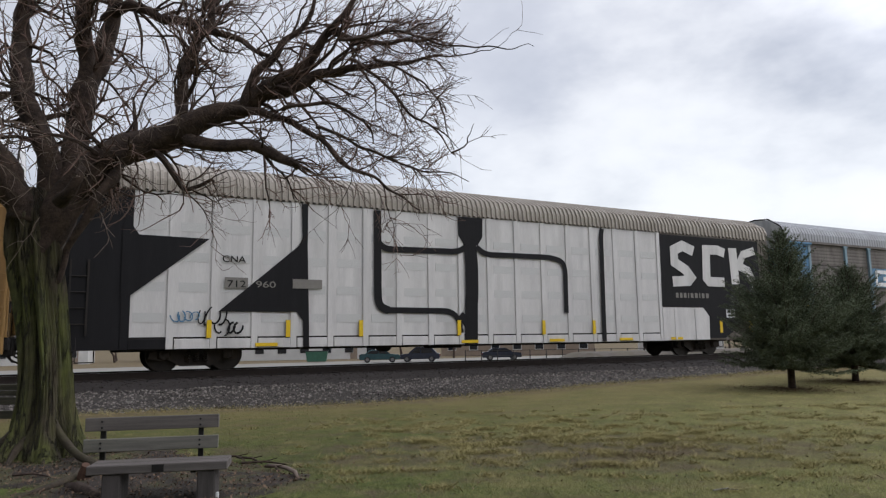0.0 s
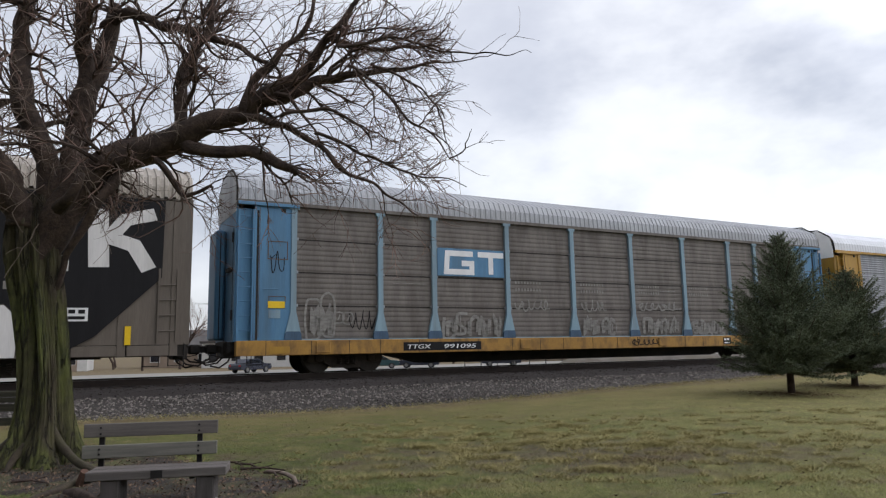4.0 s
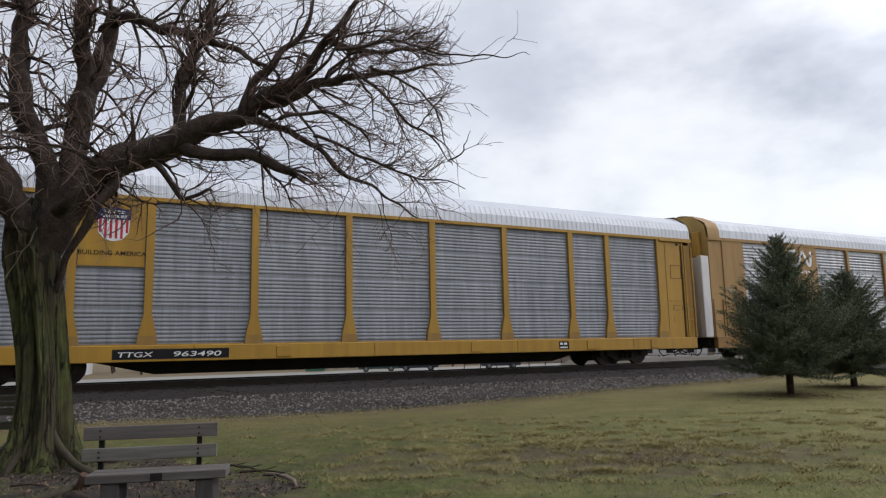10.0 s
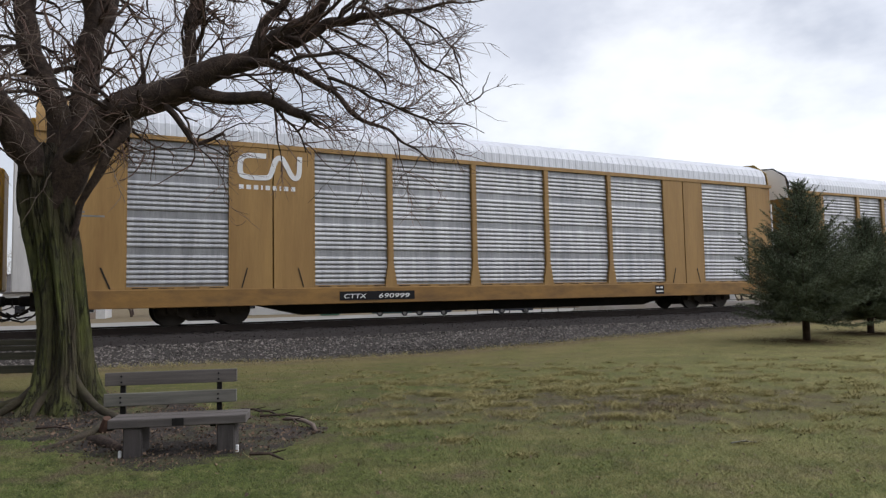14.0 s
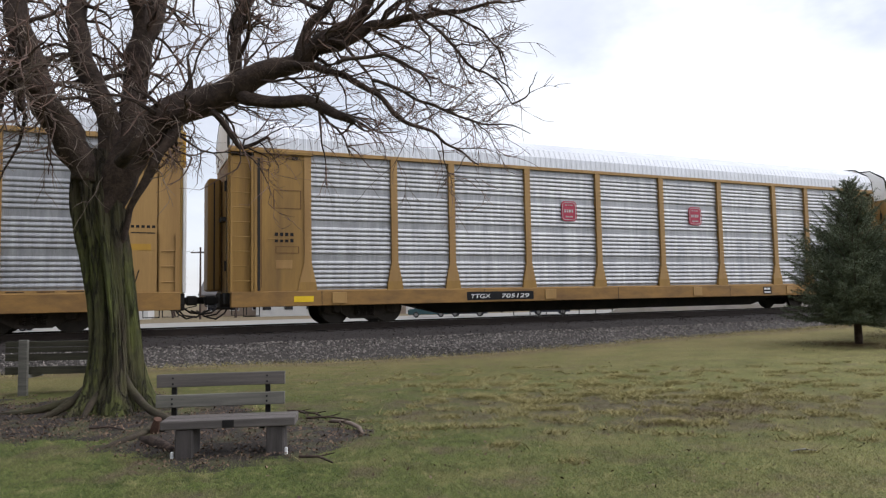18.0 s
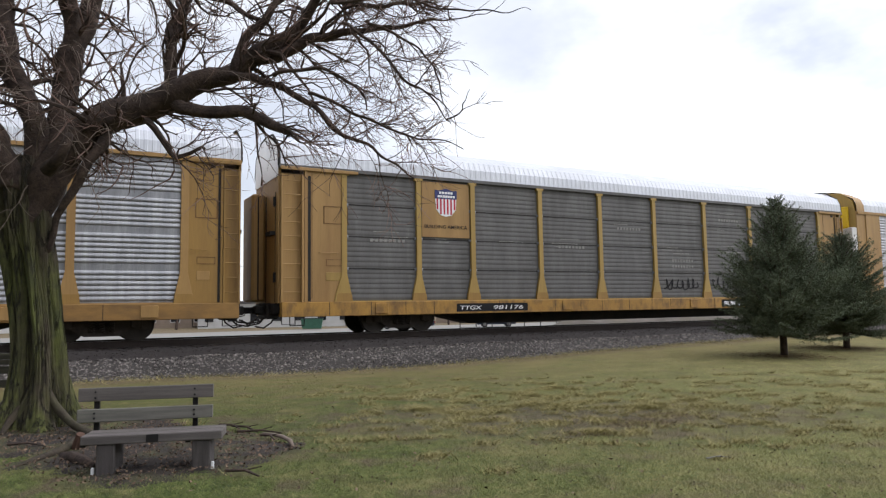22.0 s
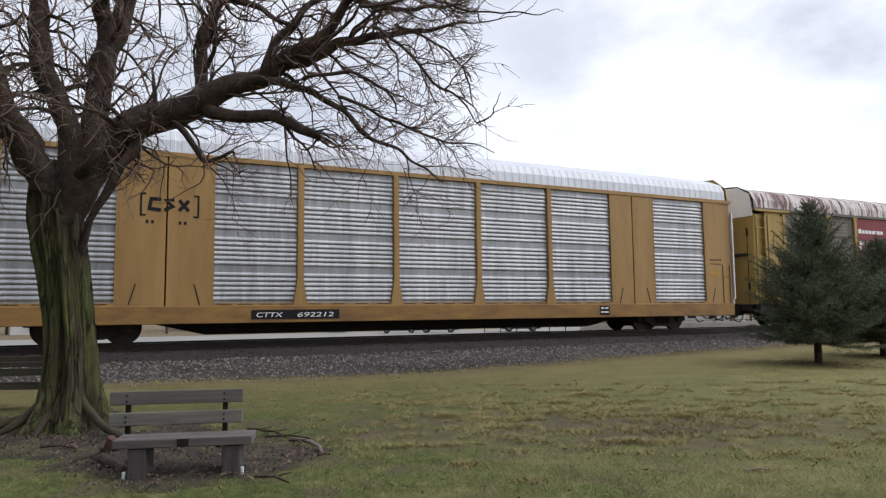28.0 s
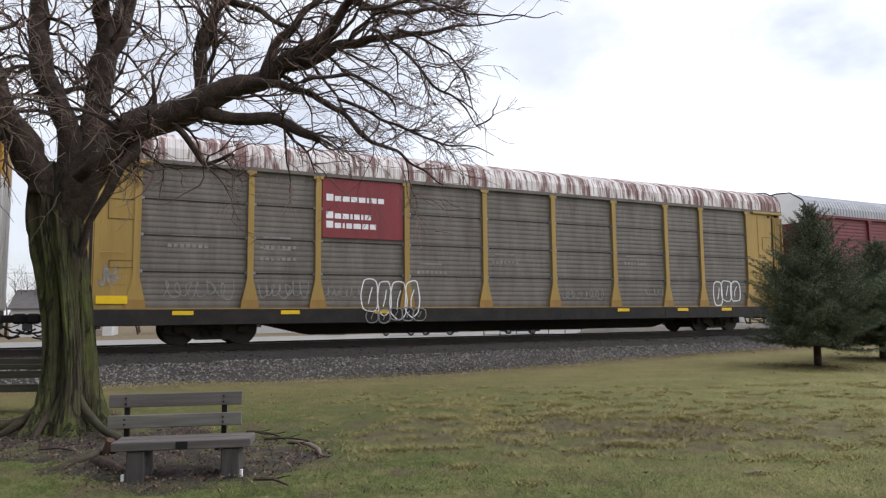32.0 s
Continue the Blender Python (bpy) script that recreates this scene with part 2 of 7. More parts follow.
PALE_END = material("white_end_paint", lin(240, 239, 238), lin(226, 225, 224), 0.6, 0, 1.0, 16, 0.04, (1, 1, 1), lin(190, 188, 186), 0.3, 0.5)
WHITE_ROOF = material("white_roof", lin(208, 210, 215), lin(188, 190, 196), 0.5, 0.1, 0.8, 12, 0.04, (1, 1, 1), lin(170, 170, 172), 0.4, 0.6)
GREY_ROOF = material("grey_roof", lin(164, 166, 170), lin(134, 136, 140), 0.55, 0.1, 0.8, 12, 0.04, (1, 1, 1), lin(120, 118, 116), 0.5, 0.5)
RUST_ROOF = material("rust_streaked_white_roof", lin(216, 211, 208), lin(188, 178, 174), 0.65, 0, 0.6, 8, 0.06, (3.0, 0.3, 0.5), lin(104, 66, 62), 0.92, 1.3, dirt_span=(0.46, 0.56))
TAN_ROOF = material("tan_roof", lin(168, 160, 150), lin(140, 132, 122), 0.65, 0, 1, 14, 0.06, (1, 1, 1), lin(108, 98, 88), 0.5, 0.8)
WHITE_CAR = material("white_carbody_paint", lin(212, 209, 206), lin(190, 187, 185), 0.55, 0, 1.0, 16, 0.05, (2.2, 2.2, 0.3), lin(140, 138, 136), 0.45, 0.9)
BROWN_CAR = material("grey_brown_carbody_paint", lin(106, 97, 88), lin(84, 76, 68), 0.65, 0, 1.0, 16, 0.05, STREAK, lin(74, 68, 62), 0.5, 0.9)
BLACK_PAINT = material("black_paint", lin(31, 30, 32), lin(22, 21, 23), 0.75, 0, 2, 20, 0.04, STREAK, spec=0.2)
WHITE_PAINT = material("white_paint", lin(226, 226, 226), lin(200, 200, 200), 0.6, 0, 3, 30, 0.04)
RED_PAINT = material("faded_red_paint", lin(132, 52, 56), lin(108, 42, 47), 0.65, 0, 1.5, 20, 0.06, STREAK, lin(80, 48, 48), 0.4, 1.0)
LOGO_RED = material("logo_red", lin(186, 40, 58), lin(160, 34, 50), 0.5, 0, 6, 40, 0.0)
CRIMSON = material("crimson_badge_paint", lin(166, 44, 68), lin(140, 36, 58), 0.55, 0, 6, 40, 0.0)
LOGO_BLUE = material("logo_blue", lin(42, 48, 100), lin(34, 38, 82), 0.5, 0, 6, 40, 0.0)
MAROON = material("maroon_paint", lin(112, 46, 50), lin(88, 36, 40), 0.65, 0, 1.4, 20, 0.06, STREAK, lin(70, 46, 46), 0.4, 1.0)
UNDER = material("underframe_black", lin(40, 37, 34), lin(26, 24, 23), 0.8, 0.1, 3, 30, 0.2, (1, 1, 1), lin(66, 54, 44), 0.4, 2.0)
TRUCK_STEEL = material("truck_casting", lin(68, 59, 51), lin(42, 36, 32), 0.75, 0.1, 4, 30, 0.2, (1, 1, 1), lin(34, 30, 28), 0.6, 2)
WHEEL_STEEL = material("wheel_steel", lin(66, 60, 55), lin(44, 40, 37), 0.6, 0.5, 4, 40, 0.1)
RAIL_STEEL = material("rail_steel", lin(62, 52, 46), lin(44, 37, 34), 0.7, 0.3, 5, 50, 0.15)
RAIL_TOP = material("rail_running_surface", lin(128, 126, 124), lin(100, 98, 96), 0.35, 0.8, 5, 50, 0.0)
TIE_WOOD = material("sleeper_wood", lin(58, 50, 44), lin(40, 35, 31), 0.9, 0, 3, 30, 0.4, (1, 1, 1), None, 0, 1, 0, 0.4)
# oily ballast and stones, coloured darker still for the shade beneath the train
OILY_SHADED = material("oily_shaded_ballast", lin(52, 46, 43), lin(34, 30, 29), 0.9, 0, 14, 60, 0.8)
OILY_SHADED_STONE = material("oily_shaded_stone", lin(70, 63, 59), lin(38, 34, 33), 0.85, 0, 10, 60, 0.2, (1, 1, 1), None, 0, 1, 0.8)
BALLAST = material("ballast_ground", lin(72, 67, 63), lin(42, 39, 37), 0.95, 0, 14, 60, 0.9)
STONE = material("ballast_stone", lin(140, 133, 127), lin(50, 46, 44), 0.9, 0, 10, 60, 0.2, (1, 1, 1), None, 0, 1, 0.85)
def bark(name):
    """Deeply furrowed bark: dark cracks between ridges, moss on the ridges of the lower trunk."""
    m = material(name, lin(86, 76, 62), lin(52, 45, 37), 0.95, 0, 4, 18, 0.8, (5, 5, 0.9))
    n, l = m.node_tree.nodes, m.node_tree.links
    s = n["Principled BSDF"]
    base = s.inputs["Base Color"].links[0].from_socket
    co = n.new("ShaderNodeTexCoord")

    def noisy(scale, stretch, detail, lo, hi, to=1.0):
        mp = n.new("ShaderNodeMapping")
        mp.inputs["Scale"].default_value = stretch
        l.new(co.outputs["Object"], mp.inputs["Vector"])
        t = n.new("ShaderNodeTexNoise")
        t.inputs["Scale"].default_value, t.inputs["Detail"].default_value, t.inputs["Roughness"].default_value = scale, detail, 0.6
        t.inputs["Distortion"].default_value = 0.25
        l.new(mp.outputs["Vector"], t.inputs["Vector"])
        k = n.new("ShaderNodeMapRange")
        k.inputs["From Min"].default_value, k.inputs["From Max"].default_value, k.inputs["To Max"].default_value = lo, hi, to
        l.new(t.outputs["Fac"], k.inputs["Value"])
        return k.outputs["Result"]

    def mix(fac, x, y):
        k = n.new("ShaderNodeMix")
        k.data_type = "RGBA"
        l.new(fac, k.inputs["Factor"])
        for key, q in (("A", x), ("B", y)):
            if isinstance(q, tuple):
                k.inputs[key].default_value = q
            else:
                l.new(q, k.inputs[key])
        return k.outputs["Result"]

    def times(x, y):
        f = n.new("ShaderNodeMath")
        f.operation = "MULTIPLY"
        l.new(x, f.inputs[0])
        l.new(y, f.inputs[1])
        return f.outputs[0]

    z = n.new("ShaderNodeSeparateXYZ")
    l.new(co.outputs["Object"], z.inputs["Vector"])
    h = n.new("ShaderNodeMapRange")
    for key, value in (("From Min", 2.0), ("From Max", 3.6), ("To Min", 1.0), ("To Max", 0.0)):
        h.inputs[key].default_value = value
    l.new(z.outputs["Z"], h.inputs["Value"])
    moss = mix(noisy(9, (1, 1, 0.6), 5, 0.35, 0.65), lin(90, 94, 46), lin(62, 65, 35))
    c = mix(times(noisy(1.2, (1.6, 1.6, 0.4), 6, 0.33, 0.52, 0.95), h.outputs["Result"]), base, moss)
    # cracks: where a stretched noise passes its middle value
    crack = noisy(2.2, (3.0, 3.0, 0.26), 6, 0.4, 0.6)
    tri = n.new("ShaderNodeMath")
    tri.operation = "PINGPONG"
    tri.inputs[1].default_value = 0.5
    l.new(crack, tri.inputs[0])
    edge = n.new("ShaderNodeMapRange")
    edge.inputs["From Min"].default_value, edge.inputs["From Max"].default_value = 0.34, 0.54
    l.new(tri.outputs[0], edge.inputs["Value"])
    c = mix(edge.outputs["Result"], c, lin(46, 40, 32))
    l.new(c, s.inputs["Base Color"])
    bp = n.new("ShaderNodeBump")
    bp.invert = True
    bp.inputs["Strength"].default_value, bp.inputs["Distance"].default_value = 1.0, 0.05
    l.new(edge.outputs["Result"], bp.inputs["Height"])
    l.new(s.inputs["Normal"].links[0].from_socket, bp.inputs["Normal"])
    l.new(bp.outputs["Normal"], s.inputs["Normal"])
    return m


BARK = bark("bark")
LIMB_BARK = material("limb_bark", lin(90, 74, 64), lin(33, 26, 23), 0.95, 0, 5, 26, 1.0, (1, 1, 1), lin(20, 17, 15), 0.6, 9)
ROOT_BARK = material("root_bark", lin(74, 64, 51), lin(36, 31, 26), 0.95, 0, 5, 24, 0.8, (1, 1, 1), lin(70, 72, 40), 0.5, 1.5)
TWIG = material("twig_bark", lin(134, 109, 98), lin(54, 42, 37), 0.9, 0, 3, 20, 0.0, (1, 1, 1), None, 0, 1, 0.7)
NEEDLE = material("spruce_needles", lin(116, 124, 100), lin(46, 54, 42), 0.9, 0, 1.5, 12, 0.0, (1, 1, 1), None, 0, 1, 0.5, spec=0.1)
PALE_TWIG = material("pale_shoot_bark", lin(142, 126, 114), lin(92, 80, 72), 0.9, 0, 3, 20, 0.0, (1, 1, 1), None, 0, 1, 0.7)
OLIVE_WOOD = material("weathered_olive_plank", lin(80, 77, 62), lin(52, 50, 40), 0.85, 0, 4, 60, 0.35, (0.4, 6, 6), lin(50, 48, 42), 0.5, 2)
BENCH_WOOD = material("weathered_bench_plank", lin(112, 105, 101), lin(78, 73, 70), 0.85, 0, 4, 60, 0.35, (0.4, 6, 6), lin(62, 58, 58), 0.4, 2, 0, 0.2)
# leg wood coloured darker than the planks, for the shade under the seat
SHADED_LEG_WOOD = material("shaded_bench_leg", lin(84, 78, 76), lin(56, 52, 50), 0.85, 0, 4, 60, 0.35, (6, 6, 0.5), lin(50, 48, 42), 0.4, 2)
DARK_METAL = material("dark_metal", lin(52, 50, 50), lin(38, 36, 36), 0.6, 0.6, 6, 50, 0.1)
CONCRETE = material("concrete", lin(140, 137, 130), lin(114, 111, 106), 0.9, 0, 0.5, 8, 0.2, (1, 1, 1), lin(120, 118, 112), 0.4, 0.2)
TYRE = material("tyre_rubber", lin(30, 30, 31), lin(22, 22, 23), 0.85, 0, 8, 60, 0.1)
GLASS_DARK = material("tinted_window", lin(34, 38, 44), lin(24, 27, 32), 0.08, 0, 2, 10, 0.0, spec=0.8)

# ---------- the plan: one straight track past a park lawn ----------
TH, DIST, ZR = 26.58, 20.15, 0.813          # heading of the track, distance of the cars' near side, height of the rail
U = Vector((math.cos(radians(TH)), math.sin(radians(TH)), 0))
N = Vector((-U.y, U.x, 0))
TRACK = Matrix.Translation(N * DIST + Vector((0, 0, ZR))) @ pose(0, 0, 0, 0, 0, TH)   # x along the track, y away, z from the rail's top


def travelled(t):
    k = (t - 16) / 16
    return 16 * (6.3669 * k + 0.1619 * k ** 2 - 0.0249 * k ** 3 - 0.0483 * k ** 4)


def smooth(a, b, x):
    k = min(1, max(0, (x - a) / (b - a)))
    return k * k * (3 - 2 * k)


def lawn(s, y):
    """Height of the ground at s along the track and y past the cars' near side."""
    near = smooth(-9, -2, y)
    z = near * (0.15 * smooth(10, 26, s) - 0.14 * math.exp(-((s - 8) / 5) ** 2)) * (1 - smooth(3, 6, y))
    z += 0.03 * noise.noise(Vector((s * 0.35, y * 0.35, 0)))
    return z + 0.3 * smooth(3, 5, y) - 1.04 * smooth(6, 26, y)


def plan(x, y):
    """World place to track place."""
    p = Vector((x, y, 0))
    return p.dot(U), p.dot(N) - DIST


def ground_at(x, y):
    return lawn(*plan(x, y))


# grass colours: green turf, straw patches, bare brown spots, drier towards the track
def turf(name, island):
    m = bpy.data.materials.new(name)
    m.use_nodes = True
    n, l = m.node_tree.nodes, m.node_tree.links
    s = n["Principled BSDF"]
    s.inputs["Roughness"].default_value, s.inputs["Specular IOR Level"].default_value = 0.9, 0.15
    co = n.new("ShaderNodeTexCoord")

    def noisy(sc, detail, lo, hi):
        t = n.new("ShaderNodeTexNoise")
        t.inputs["Scale"].default_value, t.inputs["Detail"].default_value, t.inputs["Roughness"].default_value = sc, detail, 0.62
        l.new(co.outputs["Object"], t.inputs["Vector"])
        k = n.new("ShaderNodeMapRange")
        k.inputs["From Min"].default_value, k.inputs["From Max"].default_value = lo, hi
        l.new(t.outputs["Fac"], k.inputs["Value"])
        return k.outputs["Result"]

    def mix(fac, x, y):
        k = n.new("ShaderNodeMix")
        k.data_type = "RGBA"
        l.new(fac, k.inputs["Factor"])
        for key, q in (("A", x), ("B", y)):
            if isinstance(q, tuple):
                k.inputs[key].default_value = q
            else:
                l.new(q, k.inputs[key])
        return k.outputs["Result"]

    # distance from the track, for the strip of dry grass along it
    dot = n.new("ShaderNodeVectorMath")
    dot.operation = "DOT_PRODUCT"
    dot.inputs[1].default_value = (N.x, N.y, 0)
    l.new(co.outputs["Object"], dot.inputs[0])
    band = n.new("ShaderNodeMapRange")
    band.inputs["From Min"].default_value, band.inputs["From Max"].default_value = 9.5, 17.5
    l.new(dot.outputs["Value"], band.inputs["Value"])
    dry = n.new("ShaderNodeMath")
    dry.operation, dry.use_clamp = "MULTIPLY", True
    l.new(band.outputs["Result"], dry.inputs[0])
    l.new(noisy(0.7, 4, 0.15, 0.75), dry.inputs[1])
    pale, deep, straw, brown = (lin(103, 114, 61), lin(74, 87, 46), lin(137, 127, 88), lin(112, 97, 80)) if island else (lin(88, 95, 51), lin(62, 71, 37), lin(108, 99, 65), lin(84, 73, 60))
    green = mix(noisy(13, 6, 0.36, 0.64), pale, deep)
    if island:
        g = n.new("ShaderNodeNewGeometry")
        k = n.new("ShaderNodeMapRange")
        k.inputs["From Min"].default_value, k.inputs["From Max"].default_value = 0.62, 1.35
        l.new(g.outputs["Random Per Island"], k.inputs["Value"])
        green = mix(k.outputs["Result"], green, lin(152, 142, 100))
    c = mix(noisy(0.75, 7, 0.48, 0.76), green, straw)
    c = mix(noisy(3.4, 6, 0.54, 0.78), c, lin(156, 147, 102) if island else lin(116, 108, 72))
    c = mix(noisy(2.1, 6, 0.55, 0.75), c, lin(66, 76, 40) if island else lin(54, 60, 34))
    c = mix(noisy(1.3, 8, 0.52, 0.70), c, brown)
    # drier and paler away from the tree
    xyz = n.new("ShaderNodeSeparateXYZ")
    l.new(co.outputs["Object"], xyz.inputs["Vector"])
    east = n.new("ShaderNodeMapRange")
    for key, value in (("From Min", -1.5), ("From Max", 9.0), ("To Min", 0.0), ("To Max", 0.75)):
        east.inputs[key].default_value = value
    l.new(xyz.outputs["X"], east.inputs["Value"])
    ea = n.new("ShaderNodeMath")
    ea.operation, ea.use_clamp = "MULTIPLY", True
    l.new(east.outputs["Result"], ea.inputs[0])
    l.new(noisy(1.1, 6, 0.25, 0.6), ea.inputs[1])
    c = mix(ea.outputs[0], c, lin(186, 176, 120) if island else lin(128, 121, 78))
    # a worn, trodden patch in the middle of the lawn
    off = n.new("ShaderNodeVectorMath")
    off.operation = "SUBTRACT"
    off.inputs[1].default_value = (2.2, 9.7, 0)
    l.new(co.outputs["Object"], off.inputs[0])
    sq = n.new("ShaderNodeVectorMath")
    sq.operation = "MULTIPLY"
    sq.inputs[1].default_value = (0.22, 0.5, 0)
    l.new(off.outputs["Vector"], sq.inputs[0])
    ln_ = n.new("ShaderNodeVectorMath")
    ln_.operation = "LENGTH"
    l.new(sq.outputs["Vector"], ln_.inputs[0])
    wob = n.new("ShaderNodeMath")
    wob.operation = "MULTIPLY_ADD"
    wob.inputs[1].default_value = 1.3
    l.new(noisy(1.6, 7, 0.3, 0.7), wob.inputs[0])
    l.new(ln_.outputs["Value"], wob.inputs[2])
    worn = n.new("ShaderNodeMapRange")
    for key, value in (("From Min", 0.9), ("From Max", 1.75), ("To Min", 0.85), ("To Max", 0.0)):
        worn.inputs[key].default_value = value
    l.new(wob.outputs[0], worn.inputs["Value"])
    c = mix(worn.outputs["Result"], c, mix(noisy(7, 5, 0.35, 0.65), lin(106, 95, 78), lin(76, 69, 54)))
    c = mix(dry.outputs[0], c, lin(124, 112, 76))
    strip = n.new("ShaderNodeMapRange")
    strip.inputs["From Min"].default_value, strip.inputs["From Max"].default_value = DIST - 3.3, DIST - 2.4
    wav = n.new("ShaderNodeMath")
    wav.operation = "ADD"
    l.new(dot.outputs["Value"], wav.inputs[0])
    l.new(noisy(0.8, 5, 0.5, 1.2), wav.inputs[1])
    l.new(wav.outputs[0], strip.inputs["Value"])
    c = mix(strip.outputs["Result"], c, mix(noisy(14, 4, 0.3, 0.7), lin(120, 106, 80), lin(84, 74, 58)))
    l.new(c, s.inputs["Base Color"])
    if island:
        # thin blades let light through: between the turf's normal and their own
        own = n.new("ShaderNodeNewGeometry")
        half = n.new("ShaderNodeVectorMath")
        half.operation = "MULTIPLY_ADD"
        half.inputs[1].default_value, half.inputs[2].default_value = (0.75, 0.75, 0.75), (0, 0, 1)
        l.new(own.outputs["Normal"], half.inputs[0])
        unit = n.new("ShaderNodeVectorMath")
        unit.operation = "NORMALIZE"
        l.new(half.outputs["Vector"], unit.inputs[0])
        l.new(unit.outputs["Vector"], s.inputs["Normal"])
        return m
    bp = n.new("ShaderNodeBump")
    bp.inputs["Strength"].default_value, bp.inputs["Distance"].default_value = 0.7, 0.03
    l.new(noisy(45, 4, 0, 1), bp.inputs["Height"])
    l.new(bp.outputs["Normal"], s.inputs["Normal"])
    return m


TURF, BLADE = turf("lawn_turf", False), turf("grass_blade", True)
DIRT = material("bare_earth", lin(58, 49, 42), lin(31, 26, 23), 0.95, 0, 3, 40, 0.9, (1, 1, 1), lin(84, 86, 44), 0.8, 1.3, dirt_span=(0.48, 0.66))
LEAF = material("dead_leaf", lin(122, 100, 80), lin(58, 45, 36), 0.85, 0, 5, 30, 0.0, (1, 1, 1), None, 0, 1, 0.8)

# ground: one sheet to the horizon
def steps(bounds):
    out = []
    for a, b, d in bounds:
        k = max(1, round((b - a) / d))
        out += [a + (b - a) * i / k for i in range(k)]
    return out + [bounds[-1][1]]


gs = steps([(-3000, -300, 450), (-300, -40, 20), (-40, 60, 0.8), (60, 400, 20), (400, 3500, 500)])
gy = steps([(-600, -40, 80), (-40, -22, 3), (-22, 8, 0.6), (8, 30, 2), (30, 200, 20), (200, 4000, 500)])
b = Build()
for y in gy:
    for s in gs:
        p = U * s + N * (DIST + y)
        b.v.append((p.x, p.y, lawn(s, y)))
w = len(gs)
b.f = [(j * w + i, j * w + i + 1, (j + 1) * w + i + 1, (j + 1) * w + i) for j in range(len(gy) - 1) for i in range(w - 1)]
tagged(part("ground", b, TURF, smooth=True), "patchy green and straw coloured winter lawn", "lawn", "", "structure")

# an added, unseen dark wall behind the viewer dims reflections on the cars
b = Build()
for i in range(61):
    a = radians(165 + 2.75 * i)
    for z in (-1.0, 4.0, 9.0, (13.0 + 4 * noise.noise(Vector((i * 0.7, 0, 4)))) * (0.45 + 0.55 * min(1, i / 12, (60 - i) / 10))):
        q = 36 + 2.5 * noise.noise(Vector((i * 0.5, z * 0.3, 8)))
        b.v.append((q * math.cos(a), q * math.sin(a), z))
b.f = [(i * 4 + k, i * 4 + k + 1, (i + 1) * 4 + k + 1, (i + 1) * 4 + k) for i in range(60) for k in range(3)]
UNSEEN_WALL = material("unseen_dark_wall", lin(76, 70, 60), lin(44, 44, 36), 0.95, 0, 0.4, 3, 0.5, (1, 1, 1))
tagged(part("backdrop", b, UNSEEN_WALL), "plain dark wall added unseen behind the viewer to dim reflections", "backdrop", "", "structure")

# far road and car park behind the track
b = Build()
for i in range(60):
    s0, s1 = -260 + i * 12, -260 + (i + 1) * 12
    k = len(b.v)
    for s, y in ((s0, 27), (s1, 27), (s1, 62), (s0, 62)):
        p = U * s + N * (DIST + y)
        b.v.append((p.x, p.y, -0.715))
    b.f.append((k, k + 1, k + 2, k + 3))
tagged(part("road", b, CONCRETE), "pale concrete road and parking lot behind the track", "road", "", "structure")

# a gravel bank with dry weeds rises beyond the track past the end of the lot
b = Build()
bank = [(13.0, -0.95), (14.2, 0.15), (15.0, 0.62), (17.0, 0.7), (19.0, 0.1), (20.5, -0.95)]
for i in range(111):
    s = 26.5 + i
    for y, z in bank:
        rise = smooth(26.5, 29.5, s)
        q = U * s + N * (DIST + y + 0.25 * noise.noise(Vector((s * 0.5, y, 2))))
        b.v.append((q.x, q.y, -0.95 + (z + 0.95) * rise + 0.12 * noise.noise(Vector((s * 0.8, y * 0.9, 5))) * rise))
b.f = [(i * 6 + j, (i + 1) * 6 + j, (i + 1) * 6 + j + 1, i * 6 + j + 1) for i in range(110) for j in range(5)]
BANK = material("weedy_gravel", lin(104, 96, 88), lin(66, 61, 56), 0.95, 0, 1.2, 14, 0.6, (1, 1, 1), lin(96, 90, 62), 0.5, 0.6)
tagged(part("gravel_bank", b, BANK, smooth=True), "low grey-brown gravel bank with dry weeds beyond the track", "bank", "", "structure")

# ---------- ballast, sleepers, rails ----------
S0, S1 = -60, 150
b = Build()
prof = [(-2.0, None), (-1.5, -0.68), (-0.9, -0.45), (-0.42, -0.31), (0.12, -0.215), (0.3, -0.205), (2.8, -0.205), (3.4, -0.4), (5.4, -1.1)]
for i in range(0, 421):
    s = S0 + i * 0.5
    for y, z in prof:
        zz = lawn(s, y) - ZR - 0.03 if z is None else z + 0.03 * noise.noise(Vector((s * 0.9, y * 2, 3)))
        b.v.append((s, y, zz))
k = len(prof)
b.f = [(i * k + j, (i + 1) * k + j, (i + 1) * k + j + 1, i * k + j + 1) for i in range(420) for j in range(k - 1)]
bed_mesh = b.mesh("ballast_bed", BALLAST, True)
bed_mesh.materials.append(OILY_SHADED)
# the band along the rails takes the dark colour of oil and painted shade
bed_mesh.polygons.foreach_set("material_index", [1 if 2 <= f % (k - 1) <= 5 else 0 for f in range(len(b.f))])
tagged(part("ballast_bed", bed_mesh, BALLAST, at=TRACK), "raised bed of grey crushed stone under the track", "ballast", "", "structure")


